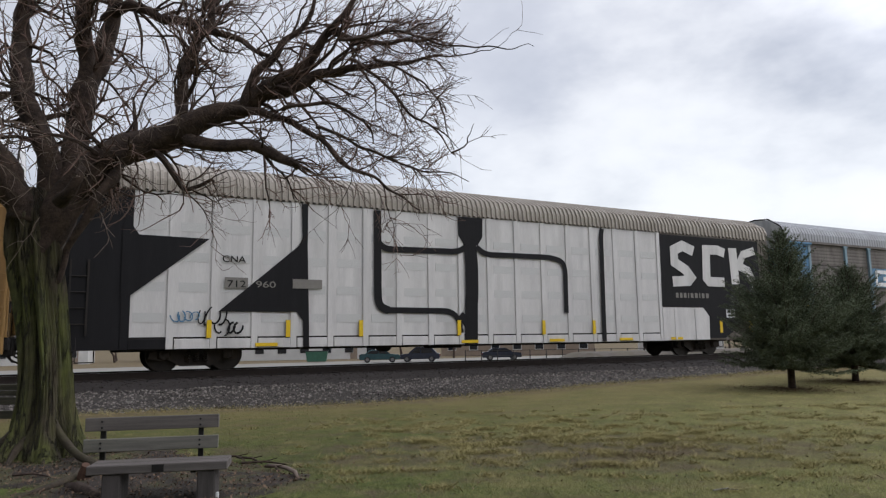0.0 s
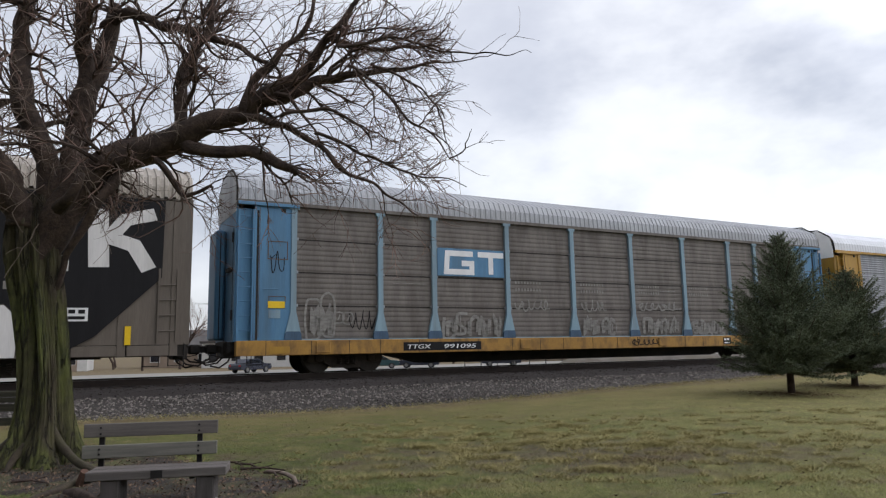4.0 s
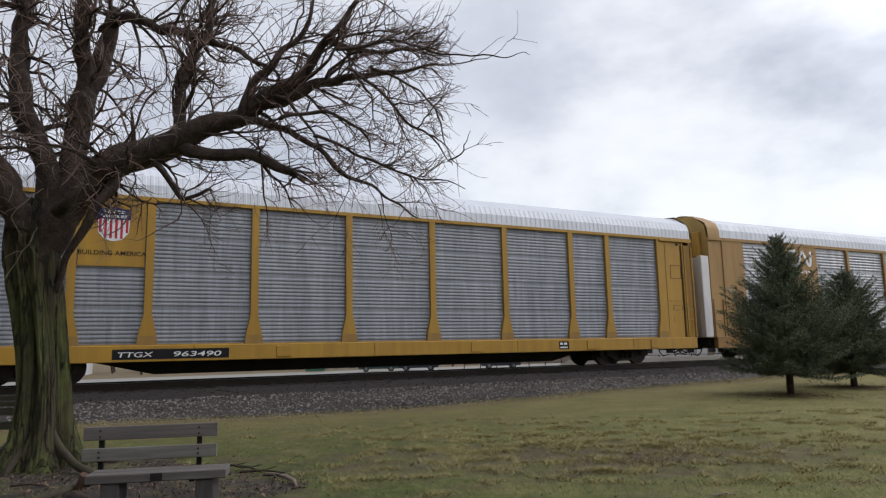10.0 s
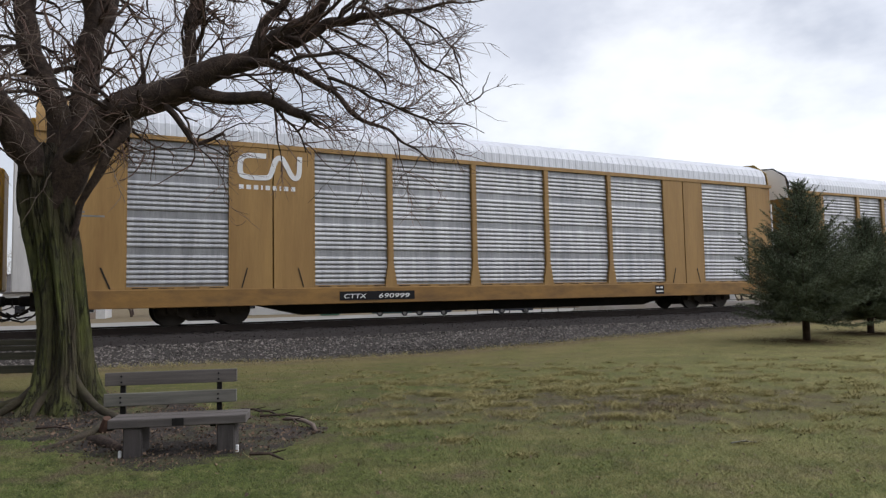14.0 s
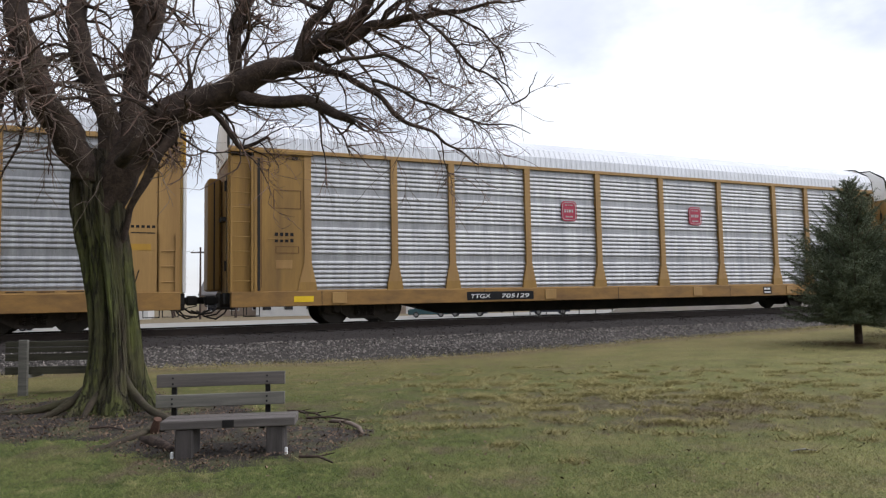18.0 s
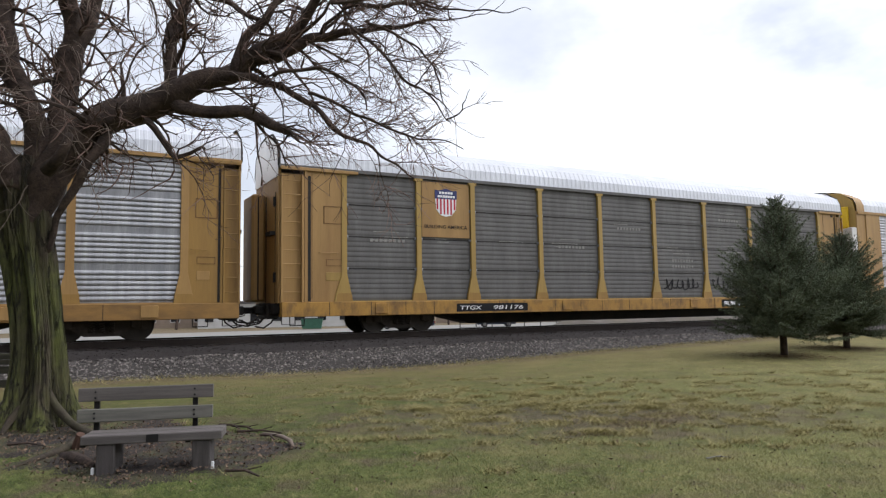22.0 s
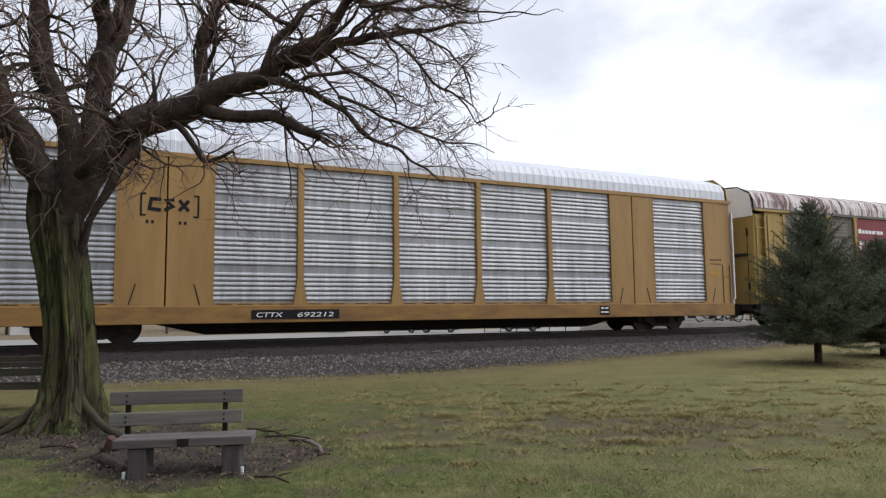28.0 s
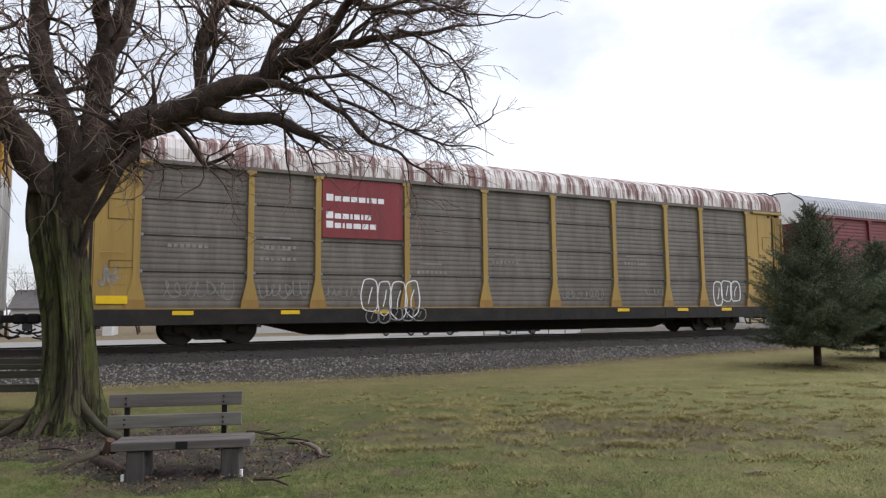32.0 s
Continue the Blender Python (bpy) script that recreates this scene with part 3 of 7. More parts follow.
def chips(rng, n, s_span, y_of, size, z_of):
    """Many small crushed stones as one mesh."""
    base = np.array([(1, 0, 0), (-1, 0, 0), (0, 1, 0), (0, -1, 0), (0, 0, 1), (0, 0, -1)], float)
    tri = np.array([(0, 2, 4), (2, 1, 4), (1, 3, 4), (3, 0, 4), (2, 0, 5), (1, 2, 5), (3, 1, 5), (0, 3, 5)])
    s = rng.uniform(*s_span, n)
    y = y_of(rng, n)
    v = base[None] * rng.uniform(0.55, 1.25, (n, 6, 1)) + rng.normal(0, 0.18, (n, 6, 3))
    a = rng.uniform(0, 6.28, n)
    c, d = np.cos(a)[:, None], np.sin(a)[:, None]
    v = np.stack([v[..., 0] * c - v[..., 1] * d, v[..., 0] * d + v[..., 1] * c, v[..., 2] * 0.75], -1)
    v *= (rng.uniform(size[0], size[1], n))[:, None, None]
    z = np.array([z_of(p, q) for p, q in zip(s, y)])
    v += np.stack([s, y, z], -1)[:, None]
    f = (tri[None] + (np.arange(n) * 6)[:, None, None]).reshape(-1, 3)
    me = bpy.data.meshes.new("stones")
    me.from_pydata(v.reshape(-1, 3).tolist(), [], f.tolist())
    return me


def bed(s, y):
    ys = [p[0] for p in prof]
    zs = [lawn(s, -2.0) - ZR - 0.03] + [p[1] for p in prof[1:]]
    return float(np.interp(y, ys, zs)) + 0.03 * noise.noise(Vector((s * 0.9, y * 2, 3))) + 0.008


rng = np.random.default_rng(5)
me = chips(rng, 17000, (-14, 46), lambda r, n: -2.1 + 1.32 * r.beta(1.15, 1.0, n), (0.022, 0.05), bed)
me.materials.append(STONE)
tagged(part("ballast_stones", me, STONE, at=TRACK), "loose grey crushed stones on the track shoulder", "stones", "", "stuff")
me = chips(rng, 7500, (-14, 46), lambda r, n: r.uniform(-1.0, 2.9, n), (0.02, 0.045), bed)
me.materials.append(OILY_SHADED_STONE)
tagged(part("ballast_stones", me, OILY_SHADED_STONE, at=TRACK), "crushed stones along the rails, darkened for oil and the train's shade", "stones", "", "stuff")

track = empty("railway_track", "single railway track with dark timber sleepers on grey ballast", "railway track", TRACK, "", "structure")
for y in (0.78, 2.22):
    b = Build()
    b.prism([(S0, -0.18), (S1, -0.18), (S1, -0.165), (S0, -0.165)], y - 0.075, y + 0.075)
    b.prism([(S0, -0.165), (S1, -0.165), (S1, -0.04), (S0, -0.04)], y - 0.012, y + 0.012)
    b.prism([(S0, -0.042), (S1, -0.042), (S1, -0.004), (S0, -0.004)], y - 0.036, y + 0.036)
    rail = part("rail", b, RAIL_STEEL, track, "rusty brown steel rail")
    part("running_surface", Build().box(S0, S1, y - 0.03, y + 0.03, -0.004, 0.0), RAIL_TOP, rail, "bright worn top of the rail")
tie = Build().box(-0.115, 0.115, 0.2, 2.8, -0.36, -0.182, 0.012).mesh("sleeper", TIE_WOOD)
for i in range(150):
    s = -16 + i * 0.52
    part("sleeper", tie, TIE_WOOD, track, at=pose(s + random.uniform(-0.02, 0.02), random.uniform(-0.04, 0.04), random.uniform(-0.012, 0.0), 0, 0, random.uniform(-0.8, 0.8)))

# ---------- the train ----------
LENGTH = 27.25
POSTS_BLUE = [1.71, 4.54, 6.48, 9.4, 12.31, 15.24, 18.1, 20.84, 22.57, 25.19]
POSTS_YELLOW = [1.75, 4.4, 6.29, 9.15, 12.08, 15.03, 17.92, 20.87, 22.66, 25.38]
POSTS_TAN = [1.7, 4.42, 6.4, 9.25, 12.18, 15.08, 18.0, 21.0, 22.9, 25.7]
POSTS_GREY = [1.4, 4.0, 6.08, 8.95, 11.78, 14.62, 17.53, 20.42, 22.45, 25.38]
POSTS_RUSTY = [1.53, 4.52, 6.51, 9.42, 12.3, 15.13, 17.9, 20.5, 22.4, 25.1]
POSTS = [1.8, 4.52, 6.45, 9.38, 12.33, 15.26, 18.12, 20.94, 22.74, 25.36]


def sheet(x0, x1, z0, z1, style):
    """A corrugated side sheet with real ribs; its ribs stand out to the front."""
    pts = []
    tiers, ribs, part_, deep = (4, 6, 0.82, 0.028) if style == "groups" else (4, 8, 0.9, 0.017) if style == "fine" else (4, 6, 0.95, 0.010)
    for k in range(tiers):
        a, c = z0 + (z1 - z0) * k / tiers, z0 + (z1 - z0) * (k + 1) / tiers
        h = c - a
        if style != "even":
            pts.append((a, 0.0))
        else:
            pts += [(a, 0.03), (a + 0.02, 0.03), (a + 0.022, 0.0)]
        for r in range(ribs):
            q, w_ = a + h * (0.05 + part_ * r / ribs), h * part_ / ribs
            pts += [(q + w_ * f, -deep * g) for f, g in ((0.04, 0.0), (0.14, 0.62), (0.3, 0.95), (0.46, 1.0), (0.66, 0.72), (0.84, 0.28), (0.97, 0.0))]
        pts.append((c - 0.003, 0.0))
    b = Build()
    for z, y in pts:
        b.v += [(x0, 0.10 + y, z), (x1, 0.10 + y, z)]
    b.f = [(2 * i, 2 * i + 1, 2 * i + 3, 2 * i + 2) for i in range(len(pts) - 1)]
    k = len(b.v)
    b.v += [(x0, 0.13, z0), (x1, 0.13, z0), (x1, 0.13, z1), (x0, 0.13, z1)]
    b.f.append((k + 3, k + 2, k + 1, k))
    return b


def post(x, w, flare, z0, z1, head=True):
    """An upright side post, wider towards its foot."""
    a, c = w / 2, flare / 2
    pts = [(x - c, z0), (x + c, z0), (x + c * 0.92, z0 + 0.22), (x + a, z0 + 0.85), (x + a, z1), (x - a, z1), (x - a, z0 + 0.85), (x - c * 0.92, z0 + 0.22)]
    b = Build().prism(pts, 0.0, 0.14)
    if head:
        b.box(x - a * 1.8, x + a * 1.8, -0.01, 0.14, z1 - 0.09, z1)
    return b


def roof(zg, top, pitch, amp, x0=0.0, x1=LENGTH, sh=0.64):
    """An arched roof with cross ribs."""
    arch = [(0.03, zg), (0.05, zg + 0.55 * sh), (0.18, zg + sh)] + [(0.18 + 1.32 * i / 4, zg + sh + (top - zg - sh) * math.sin(math.pi / 2 * i / 4)) for i in range(1, 5)]
    arch += [(3 - y, z) for y, z in reversed(arch[:-1])]
    xs = []
    k = int((x1 - x0) / pitch)
    for i in range(k):
        a = x0 + (x1 - x0) * i / k
        q = (x1 - x0) / k
        xs += [(a, 0), (a + q * 0.45, 0), (a + q * 0.55, amp), (a + q * 0.92, amp)]
    xs.append((x1, 0))
    b = Build()
    n = len(arch)
    for x, h in xs:
        b.v += [(x, y + (-h if j < 3 else (h if j > n - 4 else 0)), z + h) for j, (y, z) in enumerate(arch)]
    b.f = [(i * n + j, (i + 1) * n + j, (i + 1) * n + j + 1, i * n + j + 1) for i in range(len(xs) - 1) for j in range(n - 1)]
    return b


def end_wall(x, zg, top, inward):
    """Closed end with rounded top, folded doors and hinges."""
    arch = [(0.12, 0.98), (2.88, 0.98), (2.88, zg), (2.8, zg + 0.56), (2.2, top - 0.12), (1.5, top - 0.05), (0.8, top - 0.12), (0.2, zg + 0.56), (0.12, zg)]
    b = Build()
    x0, x1 = (x, x + 0.06) if inward > 0 else (x - 0.06, x)
    k, n = len(b.v), len(arch)
    b.v += [(x0, y, z) for y, z in arch] + [(x1, y, z) for y, z in arch]
    b.f += [tuple(k + i for i in range(n)), tuple(k + n + i for i in reversed(range(n)))]
    for i in range(n):
        j = (i + 1) % n
        b.f.append((k + i, k + j, k + n + j, k + n + i))
    return b


def end_cap(x, zg, top, inward):
    """The rounded upper part of a car's end."""
    arch = [(0.1, zg - 0.35), (2.9, zg - 0.35), (2.9, zg), (2.82, zg + 0.6), (2.2, top - 0.1), (1.5, top - 0.03), (0.8, top - 0.1), (0.18, zg + 0.6), (0.1, zg)]
    x0, x1 = (x - 0.02, x - 0.004) if inward > 0 else (x + 0.004, x + 0.02)
    b, n = Build(), len(arch)
    b.v = [(x0, y, z) for y, z in arch] + [(x1, y, z) for y, z in arch]
    b.f = [tuple(range(n)), tuple(n + i for i in reversed(range(n)))] + [(i, (i + 1) % n, n + (i + 1) % n, n + i) for i in range(n)]
    return b


def outline(x0, x1, z0, z1, y, w_=0.02):
    """A thin raised frame on a car's side."""
    b = Build()
    for p in ((x0, x1, z0, z0 + w_), (x0, x1, z1 - w_, z1), (x0, x0 + w_, z0 + w_, z1 - w_), (x1 - w_, x1, z0 + w_, z1 - w_)):
        b.box(p[0], p[1], y - 0.006, y + 0.006, p[2], p[3])
    return b


TEXTS = {}


def letters(words, size, mat, parent, x, z, y=-0.006, width=None, shear=0.0, name="lettering"):
    """Flat letters on the near side of a car, standing at x, z."""
    key = (words, mat.name, shear)
    if key not in TEXTS:
        cu = bpy.data.curves.new("lettering", "FONT")
        cu.body, cu.size, cu.extrude, cu.shear, cu.offset = words, 1.0, 0.003, shear, 0.006
        ob = new("lettering", cu)
        dg = bpy.context.evaluated_depsgraph_get()
        me = bpy.data.meshes.new_from_object(ob.evaluated_get(dg))
        bpy.data.objects.remove(ob)
        me.materials.clear()
        me.materials.append(mat)
        TEXTS[key] = me
    me = TEXTS[key]
    xs = [v.co.x for v in me.vertices]
    k = size if width is None else width / (max(xs) - min(xs))
    ob = part(name, me, mat, parent)
    ob.matrix_basis = Matrix.Translation((x - min(xs) * k, y, z)) @ pose(0, 0, 0, 90) @ Matrix.Diagonal((k, size, 1, 1))
    return ob


def bars(b, x, z, widths, h, gap, y=-0.006, t=0.003):
    for w_ in widths:
        b.box(x, x + w_, y - t, y, z, z + h)
        x += w_ + gap
    return b


def stroke(b, pts, w_, y=0.0, t=0.004):
    """A painted stroke of constant width along points in x and z, mitred at its corners."""
    n, k0 = len(pts), len(b.v)
    h = w_ / 2
    for i, (x, z) in enumerate(pts):
        ds = []
        for (xa, za), (xb, zb) in ((pts[max(i - 1, 0)], pts[max(i, 1)]), (pts[min(i, n - 2)], pts[min(i + 1, n - 1)])):
            d = math.hypot(xb - xa, zb - za) or 1e-6
            ds.append((-(zb - za) / d, (xb - xa) / d))
        mx, mz = ds[0][0] + ds[1][0], ds[0][1] + ds[1][1]
        d = math.hypot(mx, mz) or 1e-6
        mx, mz = mx / d, mz / d
        g = h / max(0.55, mx * ds[0][0] + mz * ds[0][1])
        yy = y - 0.0004 * (i % 12)
        b.v += [(x + mx * g, yy - t, z + mz * g), (x - mx * g, yy - t, z - mz * g), (x + mx * g, yy, z + mz * g), (x - mx * g, yy, z - mz * g)]
    for i in range(n - 1):
        p, q = k0 + 4 * i, k0 + 4 * i + 4
        b.f += [(p, p + 1, q + 1, q), (p, q, q + 2, p + 2), (p + 1, p + 3, q + 3, q + 1)]
    q = k0 + 4 * n - 4
    b.f += [(k0, k0 + 2, k0 + 3, k0 + 1), (q, q + 1, q + 3, q + 2)]
    return b


HOOKS = (((0.1, 0.0), (0.0, 0.6), (0.25, 1.0), (0.7, 0.9), (0.75, 0.5), (0.3, 0.35), (0.8, 0.0)), ((0.8, 0.9), (0.3, 1.0), (0.0, 0.6), (0.05, 0.25), (0.4, 0.0), (0.85, 0.15)),
         ((0.0, 0.05), (0.15, 0.95), (0.45, 0.3), (0.75, 1.0), (0.9, 0.0)), ((0.8, 1.0), (0.15, 0.9), (0.1, 0.6), (0.7, 0.45), (0.75, 0.1), (0.0, 0.0)),
         ((0.0, 1.0), (0.05, 0.1), (0.4, 0.0), (0.8, 0.2), (0.85, 1.0)), ((0.1, 0.1), (0.45, 1.0), (0.85, 0.05), (0.6, 0.4), (0.2, 0.4)))


def tag(parent, x, z, w_, h, seed, mat, width=0.1, y=0.062, n=5, name="graffiti", label="faded sprayed graffiti"):
    """Spray-paint marks that spell nothing: fat hooked strokes, or one looping line."""
    r = random.Random(seed)
    b = Build()
    if width >= 0.1:
        for k in range(n):
            x0, wide = x + w_ * (k + 0.04) / n, w_ / n * r.uniform(0.85, 1.1)
            tall, low = h * r.uniform(0.82, 1.08), z + h * r.uniform(-0.05, 0.08)
            flip, turn = r.random() < 0.7, r.random() < 0.6
            pts = [((1 - p if flip else p) + r.uniform(-0.12, 0.12), (1 - q if turn else q) + r.uniform(-0.1, 0.1)) for p, q in r.choice(HOOKS)]
            stroke(b, spline2([(x0 + wide * p, low + tall * q) for p, q in pts], 4), r.uniform(0.1, 0.15), y - 0.005 * (k % 3))
            for c in range(5):
                p = x0 + wide * r.uniform(0.0, 0.95)
                stroke(b, [(p, low + tall * r.uniform(0.0, 0.3)), (p + 0.03, low + tall * r.uniform(0.6, 1.0))], r.uniform(0.03, 0.08), y - 0.018 - 0.004 * c)
        return part(name, b, mat, parent, label)
    pts, a = [], r.uniform(0, 6.28)
    m = 5 * n
    for i in range(m):
        a += r.uniform(0.8, 2.3)
        pts.append((x + w_ * (i + 0.5) / m + 0.09 * w_ * math.cos(a) * r.uniform(0.2, 1.0), z + h * (0.5 + r.uniform(0.2, 0.55) * math.sin(a))))
    stroke(b, spline2(pts, 5), width, y)
    k = r.randint(0, m - 4)
    stroke(b, [pts[k], pts[k + 3]], width, y - 0.008)
    return part(name, b, mat, parent, label)


def bubble(parent, x, z, w_, h, seed, mat, width=0.04, y=0.062, n=4):
    """Rounded sprayed outlines side by side, with a scratch inside each."""
    r = random.Random(seed)
    b = Build()
    for k in range(n):
        cx, cz = x + w_ * (k + 0.5) / n, z + h * r.uniform(0.42, 0.58)
        rx, rz = w_ / n * r.uniform(0.46, 0.6), h * r.uniform(0.42, 0.55)
        pts = [(cx + rx * math.copysign(abs(math.cos(a)) ** 0.7, math.cos(a)) * r.uniform(0.9, 1.08), cz + rz * math.copysign(abs(math.sin(a)) ** 0.7, math.sin(a)) * r.uniform(0.92, 1.06)) for a in [2 * math.pi * i / 12 for i in range(12)]]
        stroke(b, spline2(pts + pts[:2], 3), width * r.uniform(0.8, 1.2), y - 0.006 * (k % 3))
        stroke(b, [(cx - 0.2 * rx, cz - 0.5 * rz), (cx + r.uniform(-0.2, 0.2) * rx, cz), (cx + 0.25 * rx, cz + 0.5 * rz)], width * 0.8, y - 0.02)
    return part("graffiti", b, mat, parent, "sprayed bubble outlines")


def spline2(pts, per=4):
    """Rounds a line of points."""
    out = []
    n = len(pts)
    for i in range(n - 1):
        p0, p1, p2, p3 = (np.array(pts[max(0, min(n - 1, j))]) for j in (i - 1, i, i + 1, i + 2))
        for k in range(per):
            t = k / per
            q = 0.5 * (2 * p1 + (p2 - p0) * t + (2 * p0 - 5 * p1 + 4 * p2 - p3) * t * t + (3 * p1 - p0 - 3 * p2 + p3) * t ** 3)
            out.append((float(q[0]), float(q[1])))
    return out + [pts[-1]]

def scribble(parent, x, z, w_, h, seed, mat, width=0.035, y=0.062, n=9, name="graffiti", label="sprayed looping graffiti strokes"):
    """Looping spray-paint strokes that spell nothing."""
    r = random.Random(seed)
    b = Build()
    for k in range(n):
        cx = x + w_ * (k + 0.5) / n
        rx, rz = w_ / n * r.uniform(0.4, 0.75), h * r.uniform(0.28, 0.5)
        a0, a1 = r.uniform(0, 6.28), r.uniform(2.6, 6.0)
        lean = r.uniform(-0.25, 0.35)
        pts = []
        for i in range(9):
            a = a0 + a1 * i / 8
            dz = rz * math.sin(a)
            pts.append((cx + rx * math.cos(a) + lean * dz, z + h / 2 + dz))
        stroke(b, pts, width * r.uniform(0.7, 1.2), y - 0.0006 * k)
    return part(name, b, mat, parent, label)


def wheelset():
    """Two wheels with tread and flange on one axle, turning about y."""
    b = Build()
    for y, s in ((0.78, 1), (2.22, -1)):
        b.disc(0, y - 0.065, y + 0.065, 0, 0.457, 28)
        b.disc(0, y + (0.03 if s > 0 else -0.06), y + (0.06 if s > 0 else -0.03), 0, 0.485, 28)
        b.disc(0, y - 0.075, y + 0.075, 0, 0.30, 20).disc(0, y - 0.12, y + 0.12, 0, 0.13, 12)
        for k in range(5):
            a = 2 * math.pi * k / 5
            b.disc(0.38 * math.cos(a), y - 0.07, y + 0.07, 0.38 * math.sin(a), 0.03, 6)
    return b.disc(0, 0.5, 2.5, 0, 0.08, 12)


WS = wheelset().mesh("wheelset", WHEEL_STEEL)
WHEELSETS = []
AXLE = 0.86


def truck_frame():
    """Cast side frames with journal boxes, springs and a bolster."""
    b = Build()
    for y in (0.52, 2.36):
        b.prism([(-1.25, 0.36), (-1.05, 0.30), (-0.75, 0.34), (-0.42, 0.14), (0.42, 0.14), (0.75, 0.34), (1.05, 0.30), (1.25, 0.36), (1.22, 0.58), (0.9, 0.62), (0.45, 0.78), (-0.45, 0.78), (-0.9, 0.62), (-1.22, 0.58)], y, y + 0.12)
        for x in (-AXLE, AXLE):
            b.box(x - 0.16, x + 0.16, y - 0.06, y + 0.14, 0.34, 0.6, 0.03)
            b.disc(x, y - 0.1, y - 0.05, 0.457, 0.12, 12)
    return b


def springs():
    b = Build()
    for y in (0.44,):
        for x in (-0.24, 0, 0.24):
            pts = [(x + 0.07 * math.cos(a), y + 0.07 * math.sin(a), 0.24 + 0.26 * a / (2 * math.pi * 4)) for a in np.linspace(0, 2 * math.pi * 4, 28)]
            b.tube(pts, 0.018, 4)
    return b


TRUCK = truck_frame().mesh("side_frame", TRUCK_STEEL)
SPRING = springs().mesh("spring_nest", TRUCK_STEEL)
BOLSTER = Build().box(-0.2, 0.2, 0.4, 2.6, 0.42, 0.66, 0.03).mesh("bolster", UNDER)
COUPLER = Build().box(-0.95, 0.05, 1.38, 1.62, 0.68, 0.88, 0.02).box(-1.02, -0.7, 1.3, 1.72, 0.64, 0.92, 0.05).mesh("coupler", UNDER)
HOSE = Build().tube([(0.1, 1.1, 0.75), (-0.1, 1.05, 0.6), (-0.35, 1.05, 0.42), (-0.65, 1.1, 0.38), (-0.9, 1.15, 0.5)], 0.03, 6).mesh("air_hose", UNDER)
STEP = Build().tube([(0.1, 0.05, 0.95), (0.1, 0.05, 0.35), (0.5, 0.05, 0.35), (0.5, 0.05, 0.95)], 0.018, 5).tube([(0.1, 0.05, 0.62), (0.5, 0.05, 0.62)], 0.015, 5).mesh("stirrup_step", UNDER)
RIGGING = Build().tube([(0.35, 0.1, 0.72), (0.2, 0.1, 0.58), (-0.25, 0.5, 0.55), (-0.5, 1.2, 0.62), (-0.55, 1.35, 0.85)], 0.016, 5).tube([(0.15, 0.9, 0.7), (0.0, 0.85, 0.4), (-0.25, 0.8, 0.24), (-0.5, 0.85, 0.3)], 0.026, 6).tube([(0.5, 0.6, 0.6), (0.5, 0.6, 0.3), (0.95, 0.6, 0.3), (0.95, 0.6, 0.6)], 0.02, 5).tube([(0.2, 1.9, 0.7), (-0.1, 1.95, 0.36), (-0.45, 1.9, 0.3), (-0.7, 1.7, 0.48)], 0.026, 6).mesh("coupling_rigging", UNDER)
STRIKER = Build().box(-0.12, 0.25, 0.95, 2.05, 0.5, 1.0, 0.03).box(-0.05, 0.2, 0.3, 0.85, 0.66, 0.98, 0.02).box(-0.05, 0.2, 2.15, 2.7, 0.66, 0.98, 0.02).mesh("striker", UNDER)
CROSS = Build().box(-0.06, 0.06, 0.1, 2.9, 0.62, 0.95).mesh("cross_bearer", UNDER)
FLAT_CENTRE = Build().box(1.4, 25.8, 1.1, 1.9, 0.55, 0.96).mesh("centre_sill", UNDER)
CENTRE = Build().prism([(1.4, 0.62), (4.9, 0.6), (6.6, 0.2), (20.6, 0.2), (22.3, 0.6), (25.8, 0.62), (25.8, 0.96), (1.4, 0.96)], 1.1, 1.9).mesh("centre_sill", UNDER)
DECK = Build().box(0.15, LENGTH - 0.15, 0.12, 2.88, 0.94, 1.0).mesh("deck", UNDER)
BRAKE = Build().disc(9.5, 0.7, 1.2, 0.62, 0.2, 14).box(11.0, 12.3, 0.6, 1.0, 0.5, 0.8, 0.04).tube([(6, 0.85, 0.66), (12, 0.85, 0.62), (21, 0.85, 0.66)], 0.025, 5).mesh("brake_gear", UNDER)


def running_gear(car, flat):
    part("deck", DECK, UNDER, car)
    part("centre_sill", FLAT_CENTRE if flat else CENTRE, UNDER, car)
    part("brake_gear", BRAKE, UNDER, car)
    for x in (7.5, 10, 13, 16, 19):
        part("cross_bearer", CROSS, UNDER, car, at=pose(x, 0, 0))
    for x, turn in ((0, 0), (LENGTH, 180)):
        m = pose(x, 3 if turn else 0, 0, 0, 0, turn)
        part("coupler", COUPLER, UNDER, car, at=m)
        part("coupling_rigging", RIGGING, UNDER, car, "dark hoses and uncoupling lever", at=m)
        part("striker", STRIKER, UNDER, car, at=m)
        part("air_hose", HOSE, UNDER, car, "black air brake hose", at=m)
        part("stirrup_step", STEP, UNDER, car, at=pose(0 if not turn else LENGTH - 0.6, 0, 0))
    for x in (3.55, 23.7):
        tr = part("truck", TRUCK, UNDER, car, "black two-axle truck with cast side frames", at=pose(x, 0, 0))
        part("bolster", BOLSTER, UNDER, tr)
        for y in (0, 2.0):
            part("spring_nest", SPRING, UNDER, tr, at=pose(0, y, 0))
        for dx in (-AXLE, AXLE):
            ws = part("wheelset", WS, WHEEL_STEEL, tr, "dark steel wheels on an axle", at=pose(dx, 0, 0.457))
            WHEELSETS.append((ws, dx))


